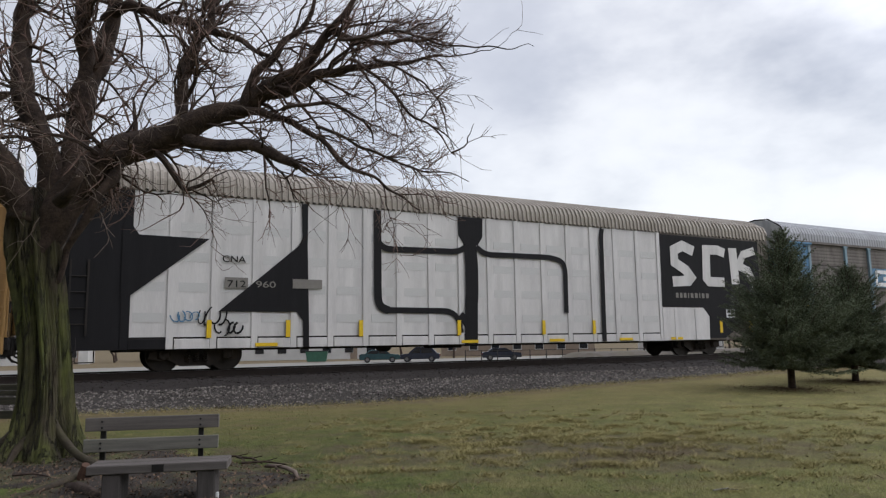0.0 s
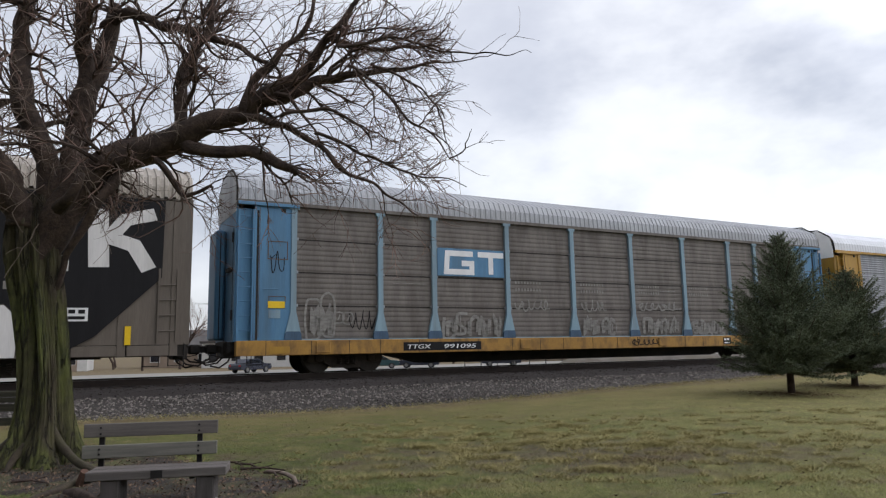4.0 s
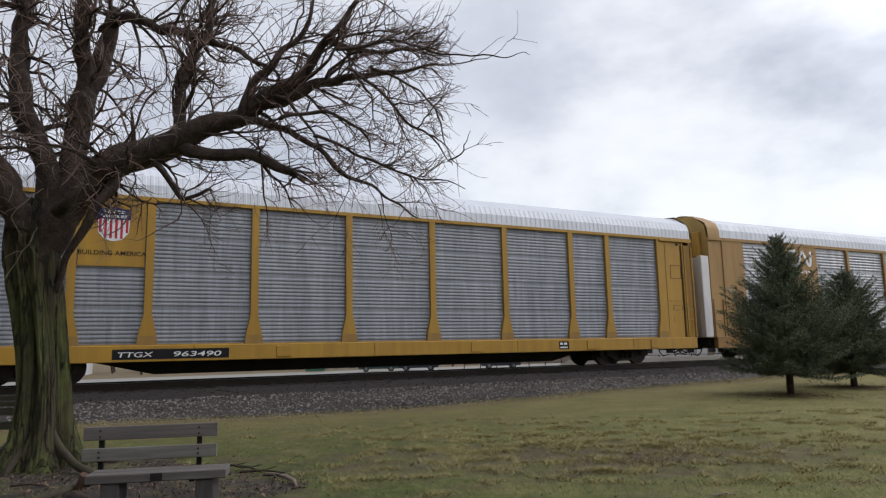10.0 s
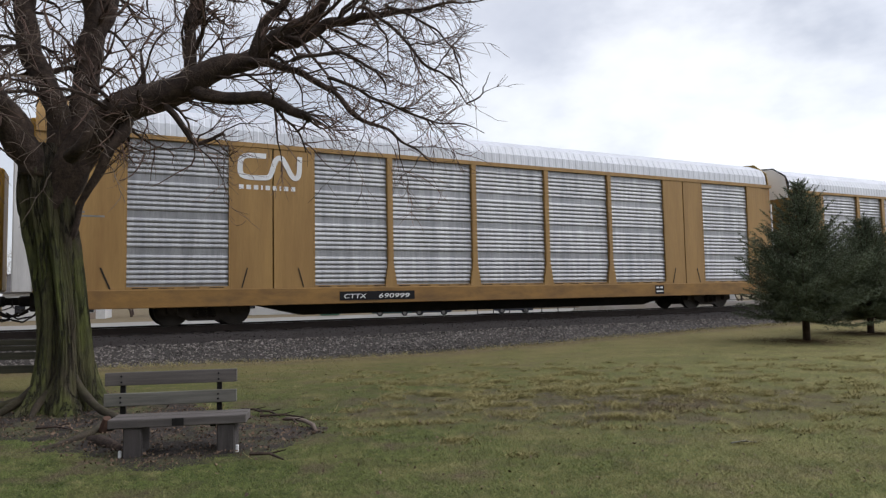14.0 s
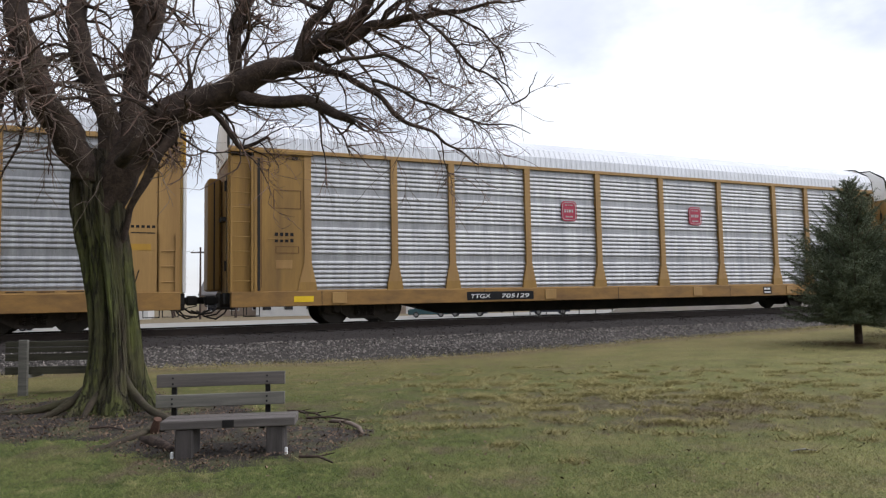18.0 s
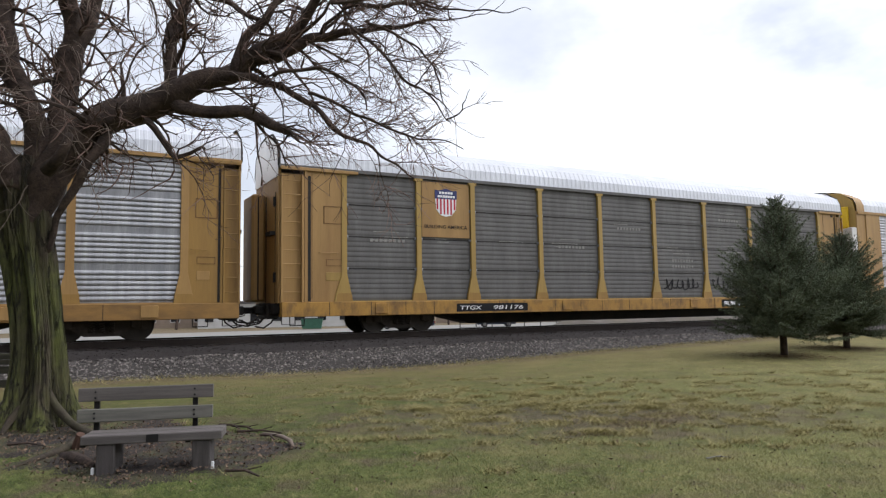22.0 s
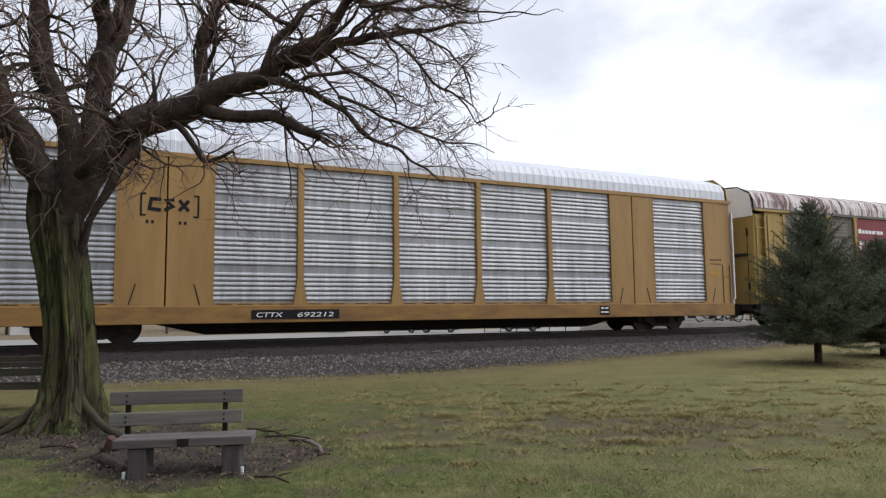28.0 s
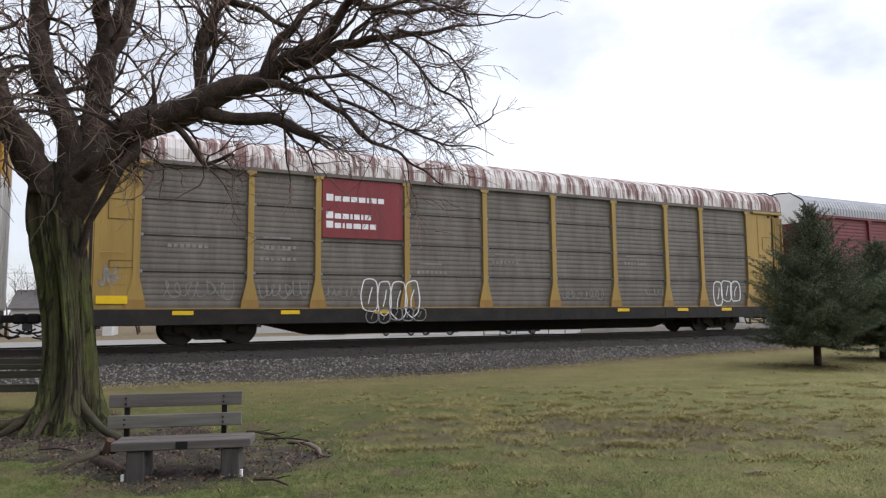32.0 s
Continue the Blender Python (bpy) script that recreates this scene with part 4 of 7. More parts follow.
def ladder(x, z0, z1, w_=0.42, y=-0.02):
    b = Build()
    for q in (x, x + w_):
        b.box(q - 0.025, q + 0.025, y - 0.02, y + 0.06, z0, z1)
    for i in range(int((z1 - z0) / 0.42)):
        z = z0 + 0.3 + i * 0.42
        b.tube([(x, y, z), (x + w_, y, z)], 0.014, 5)
    return b


CARS = []
COUPLING = ("coupler", "coupling_rigging", "striker", "air_hose", "stirrup_step")
SHARED = ("deck", "centre_sill", "brake_gear", "cross_bearer", "truck")


def lengthen(car, left, x0, right=0.0, x1=99.0):
    """Draws a car's ends out: by left before x0, by right after x1; its bays keep their places."""
    def moved(x):
        return x - left * (x0 - x) / x0 if x < x0 else x + right * (x - x1) / (LENGTH - x1) if x > x1 else x

    for ob in car.children:
        kind = ob.name.split(".")[0]
        if kind in SHARED:
            continue
        if kind in COUPLING:
            far = ob.matrix_basis.translation.x > 5
            ob.matrix_basis = Matrix.Translation((right if far else -left, 0, 0)) @ ob.matrix_basis
            continue
        for k in (ob, *ob.children_recursive):
            if k.matrix_basis.translation.length < 0.01:
                for v in k.data.vertices:
                    v.co.x = moved(v.co.x)


def car_base(label, left, flat=False):
    car = empty("autorack_car", label, "rail car", TRACK @ pose(left, 0, 0), "autorack cars of the train")
    CARS.append((car, left))
    running_gear(car, flat)
    return car


BLUE_DIRT = material("stained_blue_paint", lin(66, 92, 116), lin(48, 64, 82), 0.7, 0, 3, 24, 0.1, STREAK)
FOOT = Build().prism([(-0.262, 1.0), (0.262, 1.0), (0.245, 1.2), (0.2, 1.26), (-0.2, 1.26), (-0.245, 1.2)], -0.004, 0.05).mesh("post_foot", DULL_YELLOW)
TAN_FOOT = FOOT.copy()
TAN_FOOT.materials[0] = DULL_YELLOW
BLUE_FOOT = FOOT.copy()
BLUE_FOOT.materials[0] = BLUE_DIRT
SEAM = Build().box(-0.008, 0.008, -0.034, -0.02, 0.57, 0.99).mesh("sill_seam", UNDER)
BRACKET = Build().box(-0.15, 0.15, 0.04, 0.1, -0.035, 0.055, 0.012).mesh("bracket", GALVANISED)


def ribbed_car(label, left, paint, panel, style, roof_mat, sill_mat, end_mat, plates=(), zg=5.15, top=6.27, hood=None, rail_mat=None, posts=POSTS):
    """An autorack with flared posts and corrugated side sheets. plates: (bay, z0, z1, material) flat painted plates."""
    car = car_base(label, left)
    part("side_sill", Build().box(0.05, LENGTH - 0.05, -0.03, 0.2, 0.56, 1.0, 0.015), sill_mat, car)
    part("side_sill", Build().box(0.05, LENGTH - 0.05, 2.8, 3.03, 0.56, 1.0), sill_mat, car)
    part("far_side", Build().box(0.1, LENGTH - 0.1, 2.86, 2.95, 1.0, zg), panel, car)
    part("roof", roof(zg, top, 0.21, 0.008 if roof_mat is WHITE_ROOF else 0.016), roof_mat, car, smooth=False)
    part("top_rail", Build().box(0.0, LENGTH, -0.005, 0.12, zg - 0.1, zg + 0.005), rail_mat or paint, car)
    cover = {}
    for bay, z0, z1, m in plates:
        cover[bay] = (z0, z1, m)
    for i in range(len(posts) - 1):
        x0, x1 = posts[i] + 0.13, posts[i + 1] - 0.13
        part("side_panel", sheet(x0 - 0.05, x1 + 0.05, 1.02, zg - 0.1, style), panel, car)
        if i in cover:
            z0, z1, m = cover[i]
            part("painted_plate", Build().box(x0, x1, 0.045, 0.064, z0, z1), m, car)
        part("drip_edge", Build().box(x0, x1, 0.02, 0.09, 1.0, 1.03), paint, car)
    even = style == "even"
    for x in posts:
        part("side_post", post(x, 0.17 if even else 0.21, 0.5 if even else 0.52, 1.0, zg - 0.1, even), paint, car)
        part("post_foot", BLUE_FOOT if paint is PALE_BLUE else TAN_FOOT if paint is PALE_YELLOW else FOOT, RUSTY, car, "stained foot of the post", at=pose(x, 0, 0))
        if even:
            for k in (1, 2, 3):
                part("bracket", BRACKET, GALVANISED, car, at=pose(x, 0, 1.02 + (zg - 1.12) * k / 4))
    if even:
        for k in (1, 2, 3):
            z = 1.02 + (zg - 1.12) * k / 4
            part("panel_seam", Build().box(posts[0], posts[-1], 0.082, 0.0965, z - 0.012, z + 0.02), UNDER, car, "dark open seam between sheets")
    for i in range(22 if even else 5):
        part("sill_seam", SEAM, UNDER, car, at=pose(0.9 + i * 1.2 + (0.17 if i % 3 else 0) if even else 2.1 + i * 5.4, 0, 0))
    for k, (xa, xb) in enumerate(((0.02, posts[0] - 0.08), (posts[-1] + 0.1, 27.23))):
        part("end_panel", Build().box(xa + 0.55 if k == 0 else xa, xb if k == 0 else xb - 0.55, 0.03, 0.1, 1.0, zg - 0.1, 0.006), end_mat, car)
        xe = xa if k == 0 else xb - 0.5
        part("end_recess", Build().box(xe, xe + 0.5, 0.12, 0.2, 1.0, zg - 0.25), end_mat, car)
        part("ladder", ladder(xe + 0.04, 1.0, zg - 0.3), end_mat, car)
        part("corner_post", Build().box(xe + (0.5 if k == 0 else -0.06), xe + (0.56 if k == 0 else 0.0), -0.01, 0.16, 1.0, zg - 0.05), end_mat, car)
        xm = xa + 0.75 if k == 0 else xb - 1.4
        part("access_hatch", Build().box(xm + 0.2, xm + 0.55, 0.02, 0.034, 1.65, 1.9, 0.004), paint, car)
        part("door_handle", Build().box(xm + 0.55, xm + 0.68, 0.0, 0.05, zg - 0.3, zg - 0.2, 0.01), UNDER, car)
        x = 0.0 if k == 0 else LENGTH
        e = part("end_door", end_wall(x, zg - 0.02, top, 1 if k == 0 else -1), end_mat, car)
        for q in (0.42, 1.5):
            part("door_seam", Build().box(x - 0.012 if k == 0 else x, x if k == 0 else x + 0.012, q - 0.012, q + 0.012, 1.0, zg - 0.8), UNDER, e, "dark seam between end doors")
        for z in (1.6, 3.9):
            part("door_hinge", Build().box(x - 0.05 if k == 0 else x, x if k == 0 else x + 0.05, 0.36, 0.42, z, z + 0.3), UNDER, e)
        hx = (x - 0.3, x - 0.02) if k == 0 else (x + 0.02, x + 0.3)
        ho = part("end_housing", Build().box(hx[0], hx[1], 1.55, 2.75, 1.05, zg - 0.7, 0.05), end_mat, e, "protruding folded end doors")
        part("housing_gap", Build().box(hx[0] + 0.12, hx[0] + 0.15, 1.54, 1.547, 1.1, zg - 0.8), UNDER, ho)
        part("end_header", Build().box(0.02 if k == 0 else 25.4, 1.85 if k == 0 else LENGTH - 0.02, -0.05, 0.02, zg - 0.16, zg - 0.06, 0.01), end_mat, car)
        part("end_cap", end_cap(x, zg, top, 1 if k == 0 else -1), PALE_END if hood is None else hood, e, "white rounded upper end")
        gx = xe + 0.57 if k == 0 else xe - 0.13
        part("end_gap", Build().box(gx, gx + 0.06, 0.015, 0.05, 1.02, zg - 0.3), UNDER, car, "dark open gap beside the ladder")
        part("hatch_outline", outline(xm + 0.15, xm + 0.75, 3.4, 3.95, 0.025).box(xm - 0.1, xm - 0.088, 0.022, 0.03, 1.1, zg - 0.2), RUSTY, car)
        part("label_outline", outline(xm + 0.2, xm + 0.7, 2.1, 2.3, 0.025, 0.014), RUSTY, car)
        part("grab_iron", Build().tube([(xm + 0.05, 0.03, 2.5), (xm + 0.05, -0.06, 2.5), (xm + 0.45, -0.06, 2.5), (xm + 0.45, 0.03, 2.5)], 0.012, 5), end_mat, car)
        part("latch_bar", Build().box(x - 0.1 if k == 0 else x, x if k == 0 else x + 0.1, 0.45, 1.05, 3.05, 3.16), UNDER, e)
        part("edge_bow", Build().tube([(x, 0.03, zg - 0.05), (x, 0.05, zg + 0.35), (x, 0.2, zg + 0.66), (x, 0.8, top - 0.06), (x, 1.5, top + 0.01), (x, 2.2, top - 0.06), (x, 2.8, zg + 0.66), (x, 2.97, zg)], 0.03, 6), UNDER, car)
    return car


def sill_plate(car, x, z, w_, words, mat=None, h=0.27):
    part("stencil_panel", Build().box(x, x + w_, -0.037, -0.031, z - 0.05, z - 0.05 + h), BLACK_PAINT, car, "black stencil panel with white reporting marks")
    ws = words.split(" ")
    letters(ws[0], 0.19, WHITE_PAINT, car, x + 0.14, z + 0.012, -0.042, w_ * 0.29, 0.15)
    if len(ws) > 1:
        letters(ws[1], 0.19, WHITE_PAINT, car, x + w_ * 0.51, z + 0.012, -0.042, w_ * 0.42, 0.15)


def sill_marks(car, seed, mat=None):
    """Tie-down pads and small yellow reflectors along the sill."""
    r = random.Random(seed)
    for x in (2.4, 9.8, 16.4, 21.4, 24.6):
        part("jacking_pad", Build().box(x, x + 0.45, -0.06, -0.03, 0.62, 0.95, 0.01), mat or SILL_YELLOW, car)
    part("data_panel", Build().box(20.1, 20.55, -0.037, -0.031, 0.64, 0.92), BLACK_PAINT, car)
    part("data_lines", bars(bars(Build(), 20.15, 0.8, [0.12, 0.14], 0.08, 0.05, -0.038), 20.15, 0.68, [0.34], 0.05, 0, -0.038), WHITE_PAINT, car)


OLD_WHITE = material("weathered_white_end", lin(188, 187, 183), lin(152, 153, 154), 0.7, 0, 1.0, 14, 0.06, STREAK, lin(112, 114, 116), 0.6, 0.7)


# the shield badge: red and white stripes under a blue head
def shield(car, x, z, h):
    w_ = h * 0.44
    part("badge", Build().prism([(x - w_ * 0.9, z - h * 0.3), (x - w_ * 0.5, z - h * 0.5), (x, z - h * 0.55), (x + w_ * 0.5, z - h * 0.5), (x + w_ * 0.9, z - h * 0.3), (x + w_, z + h * 0.25), (x - w_, z + h * 0.25)], 0.035, 0.044), WHITE_PAINT, car, "red, white and blue shield badge")
    b = Build()
    for i in range(6):
        xx = x - w_ * 0.86 + i * w_ * 0.315
        b.box(xx, xx + w_ * 0.15, 0.031, 0.035, z - h * (0.3 if i in (0, 5) else 0.47), z + h * 0.08)
    part("badge_striping", b, LOGO_RED, car)
    part("badge_head", Build().prism([(x - w_, z + h * 0.08), (x + w_, z + h * 0.08), (x + w_ * 1.02, z + h * 0.4), (x + w_ * 0.6, z + h * 0.38), (x, z + h * 0.46), (x - w_ * 0.6, z + h * 0.38), (x - w_ * 1.02, z + h * 0.4)], 0.029, 0.035), LOGO_BLUE, car)
    part("badge_script", bars(bars(Build(), x - w_ * 0.62, z + h * 0.26, [w_ * 0.2] * 5, h * 0.08, w_ * 0.06, 0.029), x - w_ * 0.75, z + h * 0.13, [w_ * 0.19] * 7, h * 0.08, w_ * 0.04, 0.029), WHITE_PAINT, car)


def smooth_car(label, left, seed, badge):
    """An autorack with thin flush posts, wide flat plates and high rounded ends."""
    car = car_base(label, left)
    zg, top = 5.26, 6.32
    part("side_sill", Build().box(0.05, LENGTH - 0.05, -0.02, 0.2, 0.53, 1.02, 0.015), SILL_BROWN, car)
    part("side_sill", Build().box(0.05, LENGTH - 0.05, 2.8, 3.02, 0.53, 1.02), TAN_YELLOW, car)
    part("far_side", Build().box(0.1, LENGTH - 0.1, 2.86, 2.95, 1.0, zg), TAN_YELLOW, car)
    part("roof", roof(zg, top, 0.3, 0.010, 0.48, LENGTH - 0.3), WHITE_ROOF, car)
    part("top_rail", Build().box(0.0, LENGTH, -0.004, 0.12, zg - 0.12, zg + 0.01), TAN_YELLOW, car)
    for x0, x1 in ((1.5, 4.14), (6.66, 9.02), (9.22, 12.1), (12.3, 15.1), (15.3, 18.0), (18.2, 20.85), (23.0, 25.68)):
        part("side_panel", sheet(x0, x1, 1.1, zg - 0.12, "groups"), BRIGHT_STEEL, car)
        part("panel_frame", Build().box(x0 - 0.05, x0, 0.02, 0.13, 1.05, zg - 0.12).box(x1, x1 + 0.05, 0.02, 0.13, 1.05, zg - 0.12).box(x0 - 0.05, x1 + 0.05, 0.02, 0.13, 1.02, 1.1), TAN_YELLOW, car)
        for k in range(4):
            q = x0 + (x1 - x0) * (k + 0.5) / 4
            part("drain_slot", Build().box(q - 0.2, q + 0.2, 0.012, 0.019, 1.055, 1.075), BLACK_PAINT, car)
    for x in (9.12, 12.2, 15.2, 18.1):
        part("side_post", post(x, 0.16, 0.4, 1.0, zg - 0.1, False), TAN_YELLOW, car)
    for x0, x1 in ((0.55, 1.45), (4.19, 5.38), (5.42, 6.61), (20.9, 21.9), (21.94, 22.95), (25.73, 26.6)):
        part("flat_plate", Build().box(x0, x1, 0.02, 0.09, 1.0, zg - 0.1, 0.008), TAN_YELLOW, car)
    for x in (4.5, 6.3, 21.2, 22.7, 1.2, 26.0):
        part("stiffener", stroke(Build(), [(x, 1.05), (x + (0.16 if x in (4.5, 21.2, 26.0) else -0.16), 1.62)], 0.03, 0.016, 0.01), UNDER, car)
    for k in (0, 1):
        xa = 0.0 if k == 0 else LENGTH - 0.62
        part("end_recess", Build().box(xa, xa + 0.55, 0.06, 0.12, 1.0, zg - 0.1), TAN_YELLOW, car)
        part("ladder", ladder(xa + 0.06, 1.0, 2.6, 0.4, 0.03), TAN_YELLOW, car)
        x = 0.0 if k == 0 else LENGTH
        e = part("end_door", end_wall(x, zg, top + 0.1, 1 if k == 0 else -1), PALE_YELLOW, car)
        b, c = Build(), Build()
        sx0, sx1 = (x - 0.1, x) if k == 0 else (x, x + 0.1)
        for q in (0.62, 1.05, 1.5, 1.95, 2.4):
            b.box(sx0, sx1, q - 0.19, q + 0.19, 1.0, 4.45, 0.03)
            c.box(sx0, sx1, q - 0.19, q + 0.19, 4.46, zg + 0.3, 0.03)
        part("door_leaf", b, WHITE_CAR, e, "grey-white folded door leaves")
        part("white_door_leaf", Build().box(sx0 - (0.22 if k == 0 else 0), sx1 + (0 if k == 0 else 0.0), 0.08, 0.32, 1.0, 4.45, 0.02), WHITE_CAR, e, "white painted near door leaf")
        part("yellow_door_top", c, BRIGHT_YELLOW if k == 0 and badge else YELLOW, e)
        if k == 0:
            part("end_hood", roof(zg + 0.02, top + 0.1, 0.5, 0.0, 0.0, 0.5), TAN_YELLOW, car, "rounded yellow end hood", smooth=True)
        elif badge:
            part("end_strip", Build().box(LENGTH - 0.02, LENGTH + 0.05, -0.02, 0.1, 1.2, zg - 0.5), WHITE_CAR, car, "white end post")
    part("warning_label", Build().box(25.95, 26.45, 0.012, 0.019, 2.15, 2.32), YELLOW, car)
    part("stencil_lines", bars(bars(Build(), 25.95, 2.6, [0.6], 0.03, 0, 0.019), 25.95, 2.75, [0.08] * 5, 0.07, 0.05, 0.019), BLACK_PAINT, car)
    part("consolidated_plate", Build().box(20.2, 20.65, -0.026, -0.021, 0.62, 0.95), BLACK_PAINT, car)
    part("consolidated_lines", bars(bars(Build(), 20.25, 0.84, [0.14, 0.14], 0.06, 0.06, -0.027), 20.25, 0.7, [0.35], 0.05, 0, -0.027), WHITE_PAINT, car)
    return car


GROUP_X = -42.33
# first car: white with black painted shapes
def cut_corners(pts):
    """Rounds the bends of a line and keeps its ends."""
    out = [pts[0]]
    for (xa, za), (xb, zb) in zip(pts, pts[1:]):
        d = min(0.25, 0.12 / max(0.05, math.hypot(xb - xa, zb - za)))
        out += [(xa + d * (xb - xa), za + d * (zb - za)), (xb - d * (xb - xa), zb - d * (zb - za))]
    return out + [pts[-1]]


def white_car(label, left):
    car = car_base(label, left, True)
    zg, top = 4.98, 6.1
    part("carbody_side", Build().box(1.75, LENGTH, 0.06, 0.14, 0.95, zg), WHITE_CAR, car)
    part("far_side", Build().box(0.1, LENGTH - 0.1, 2.86, 2.95, 0.6, zg), BROWN_CAR, car)
    part("carbody_end", Build().box(0.0, 1.75, 0.04, 0.13, 0.62, zg), BLACK_PAINT, car, "black painted end of the carbody")
    part("roof", roof(zg, top, 0.19, 0.045, sh=0.6), TAN_ROOF, car, "tan corrugated arched roof")
    ribs = [1.62 + 1.15 * i for i in range(23)]
    for i, x in enumerate(ribs):
        m = BLACK_PAINT if i == 0 else WHITE_CAR if x < 21.3 else BROWN_CAR
        part("side_rib", Build().prism([(x - 0.09, 0.62), (x + 0.09, 0.62), (x + 0.09, zg), (x - 0.09, zg)], 0.025, 0.07), m, car)
        if i < len(ribs) - 1:
            part("sill_pocket", Build().box(x + 0.12, x + 1.05, 0.03, 0.1, 0.62, 0.9, 0.01), m, car)
            if x < 20.8:
                for z in (1.35, 2.2, 3.05, 3.9):
                    part("screen_band", Build().box(x + 0.2, x + 0.98, 0.052, 0.06, z, z + 0.26), SCREEN, car, "perforated screen strip")
    part("side_sill", Build().box(1.75, LENGTH, 0.08, 0.2, 0.6, 0.96), UNDER, car)
    part("brown_side", Build().box(21.27, LENGTH, 0.048, 0.06, 0.92, zg), BROWN_CAR, car, "grey brown unpainted end section")
    # black shapes
    y0, y1 = 0.012, 0.024
    part("painted_wedge", Build().prism([(1.5, 2.0), (1.78, 2.1), (3.75, 3.72), (1.9, 3.74), (1.72, 4.0), (1.5, 4.0)], y0, y1), BLACK_PAINT, car, "bold black painted wedge")
    part("painted_wedge", Build().prism([(4.05, 1.66), (6.3, 1.66), (6.5, 1.4), (6.52, 0.62), (6.7, 0.62), (6.68, 1.5), (6.62, 3.6), (6.62, 4.96), (6.42, 4.96), (6.46, 3.9), (6.35, 3.66)], y0, y1), BLACK_PAINT, car, "bold black painted wedge")
    for k, (wide, pts) in enumerate(((0.26, [(8.92, 4.95), (8.92, 4.3), (8.92, 2.3), (8.94, 2.0), (9.05, 1.82), (9.3, 1.73)]), (0.19, [(9.1, 1.74), (11.5, 1.73), (11.85, 1.5), (11.95, 1.0)]), (0.2, [(8.95, 3.9), (9.2, 3.7), (11.9, 3.74), (12.3, 4.0)]),
                                      (0.5, [(12.33, 4.1), (12.4, 3.4), (12.4, 2.4), (12.36, 1.9), (12.33, 0.6)]), (0.19, [(12.6, 3.95), (12.95, 3.7), (15.7, 3.72), (16.25, 3.62), (16.42, 3.35), (16.4, 1.7)]), (0.2, [(18.26, 4.95), (18.2, 4.6), (18.15, 0.64)]),
                                      (0.3, [(11.9, 1.6), (12.2, 1.3)]))):
        part("painted_line", stroke(Build(), cut_corners(cut_corners(pts)), wide, y1 - 0.0012 * k, 0.008), BLACK_PAINT, car)
    part("painted_block", Build().prism([(12.1, 4.0), (12.65, 4.0), (12.85, 4.3), (12.87, 4.96), (11.87, 4.96), (11.9, 4.3)], y1 - 0.018, y1 - 0.009), BLACK_PAINT, car)
    part("painted_panel", Build().prism([(21.22, 1.98), (23.4, 1.98), (23.72, 1.6), (23.68, 0.7), (24.5, 0.7), (25.2, 1.15), (26.6, 2.75), (26.62, 4.92), (21.3, 4.92)], 0.004, 0.02), BLACK_PAINT, car, "large black painted panel")
    part("white_step", Build().prism([(21.22, 0.64), (23.66, 0.64), (23.7, 1.6), (23.4, 1.95), (21.22, 1.95)], 0.008, 0.03), WHITE_CAR, car)
    for x in (21.9, 23.0):
        part("side_rib", Build().box(x - 0.05, x + 0.05, -0.012, 0.008, 0.64, 1.9), WHITE_CAR, car)
    for pts, wide in (([(23.05, 4.3), (22.5, 4.5), (22.0, 4.3), (22.0, 3.8), (22.6, 3.5), (22.85, 3.2), (22.7, 3.05), (21.85, 3.0)], 0.42), ([(24.7, 4.3), (24.3, 4.42), (23.72, 4.4), (23.66, 3.2), (23.8, 3.05), (24.6, 3.05)], 0.4), ([(25.15, 4.55), (25.22, 2.98)], 0.44), ([(26.4, 4.5), (25.75, 4.3), (25.4, 3.75)], 0.34), ([(25.4, 3.8), (25.95, 3.6), (26.3, 2.95)], 0.36)):
        part("graffiti_letter", stroke(Build(), pts, wide, -0.002 - 0.001 * len(pts), 0.005), WHITE_CAR, car, "large white spray-painted letter")
    letters("CNA", 0.27, BLACK_PAINT, car, 4.12, 3.08, 0.02, 0.66)
    part("stencil_patch", Build().box(4.2, 4.85, 0.014, 0.02, 2.32, 2.64), GREY_PATCH, car, "grey patch under the stencil")
    letters("712", 0.28, BLACK_PAINT, car, 4.27, 2.36, 0.012, 0.52)
    letters("960", 0.26, GREY_PATCH, car, 5.08, 2.37, 0.008, 0.58)
    part("stencil_patch", Build().box(6.17, 7.08, 0.0, 0.006, 2.36, 2.64), GREY_PATCH, car)
    for x in (3.8, 6.05, 8.35, 11.86, 15.35, 17.67, 24.28, 25.9):
        part("yellow_reflector", Build().box(x - 0.065, x + 0.065, -0.01, 0.02, 0.92, 1.42), BRIGHT_YELLOW, car)
    for x in (5.1, 11.95, 15.6, 18.9, 21.6):
        part("yellow_reflector", Build().box(x, x + 0.65, -0.004, 0.026, 0.66, 0.76), BRIGHT_YELLOW, car)
    part("data_panel", Build().box(24.6, 25.05, -0.006, 0.0, 1.55, 1.9), WHITE_PAINT, car)
    part("data_lines", bars(bars(Build(), 24.65, 1.75, [0.14, 0.14], 0.1, 0.06, -0.008), 24.65, 1.6, [0.34], 0.08, 0, -0.008), BLACK_PAINT, car)
    part("stencil_lines", bars(Build(), 22.0, 2.35, [0.14, 0.14, 0.14, 0.05, 0.14, 0.14, 0.05, 0.14, 0.14], 0.2, 0.08, 0.002), GREY_PATCH, car)
    scribble(car, 3.5, 1.25, 0.75, 0.55, 3, BLACK_PAINT, 0.045, 0.02, 4)
    scribble(car, 3.95, 0.95, 0.75, 0.5, 4, BLACK_PAINT, 0.05, 0.018, 4)
    scribble(car, 2.8, 1.35, 0.7, 0.35, 6, BLUE, 0.03, 0.02, 4)
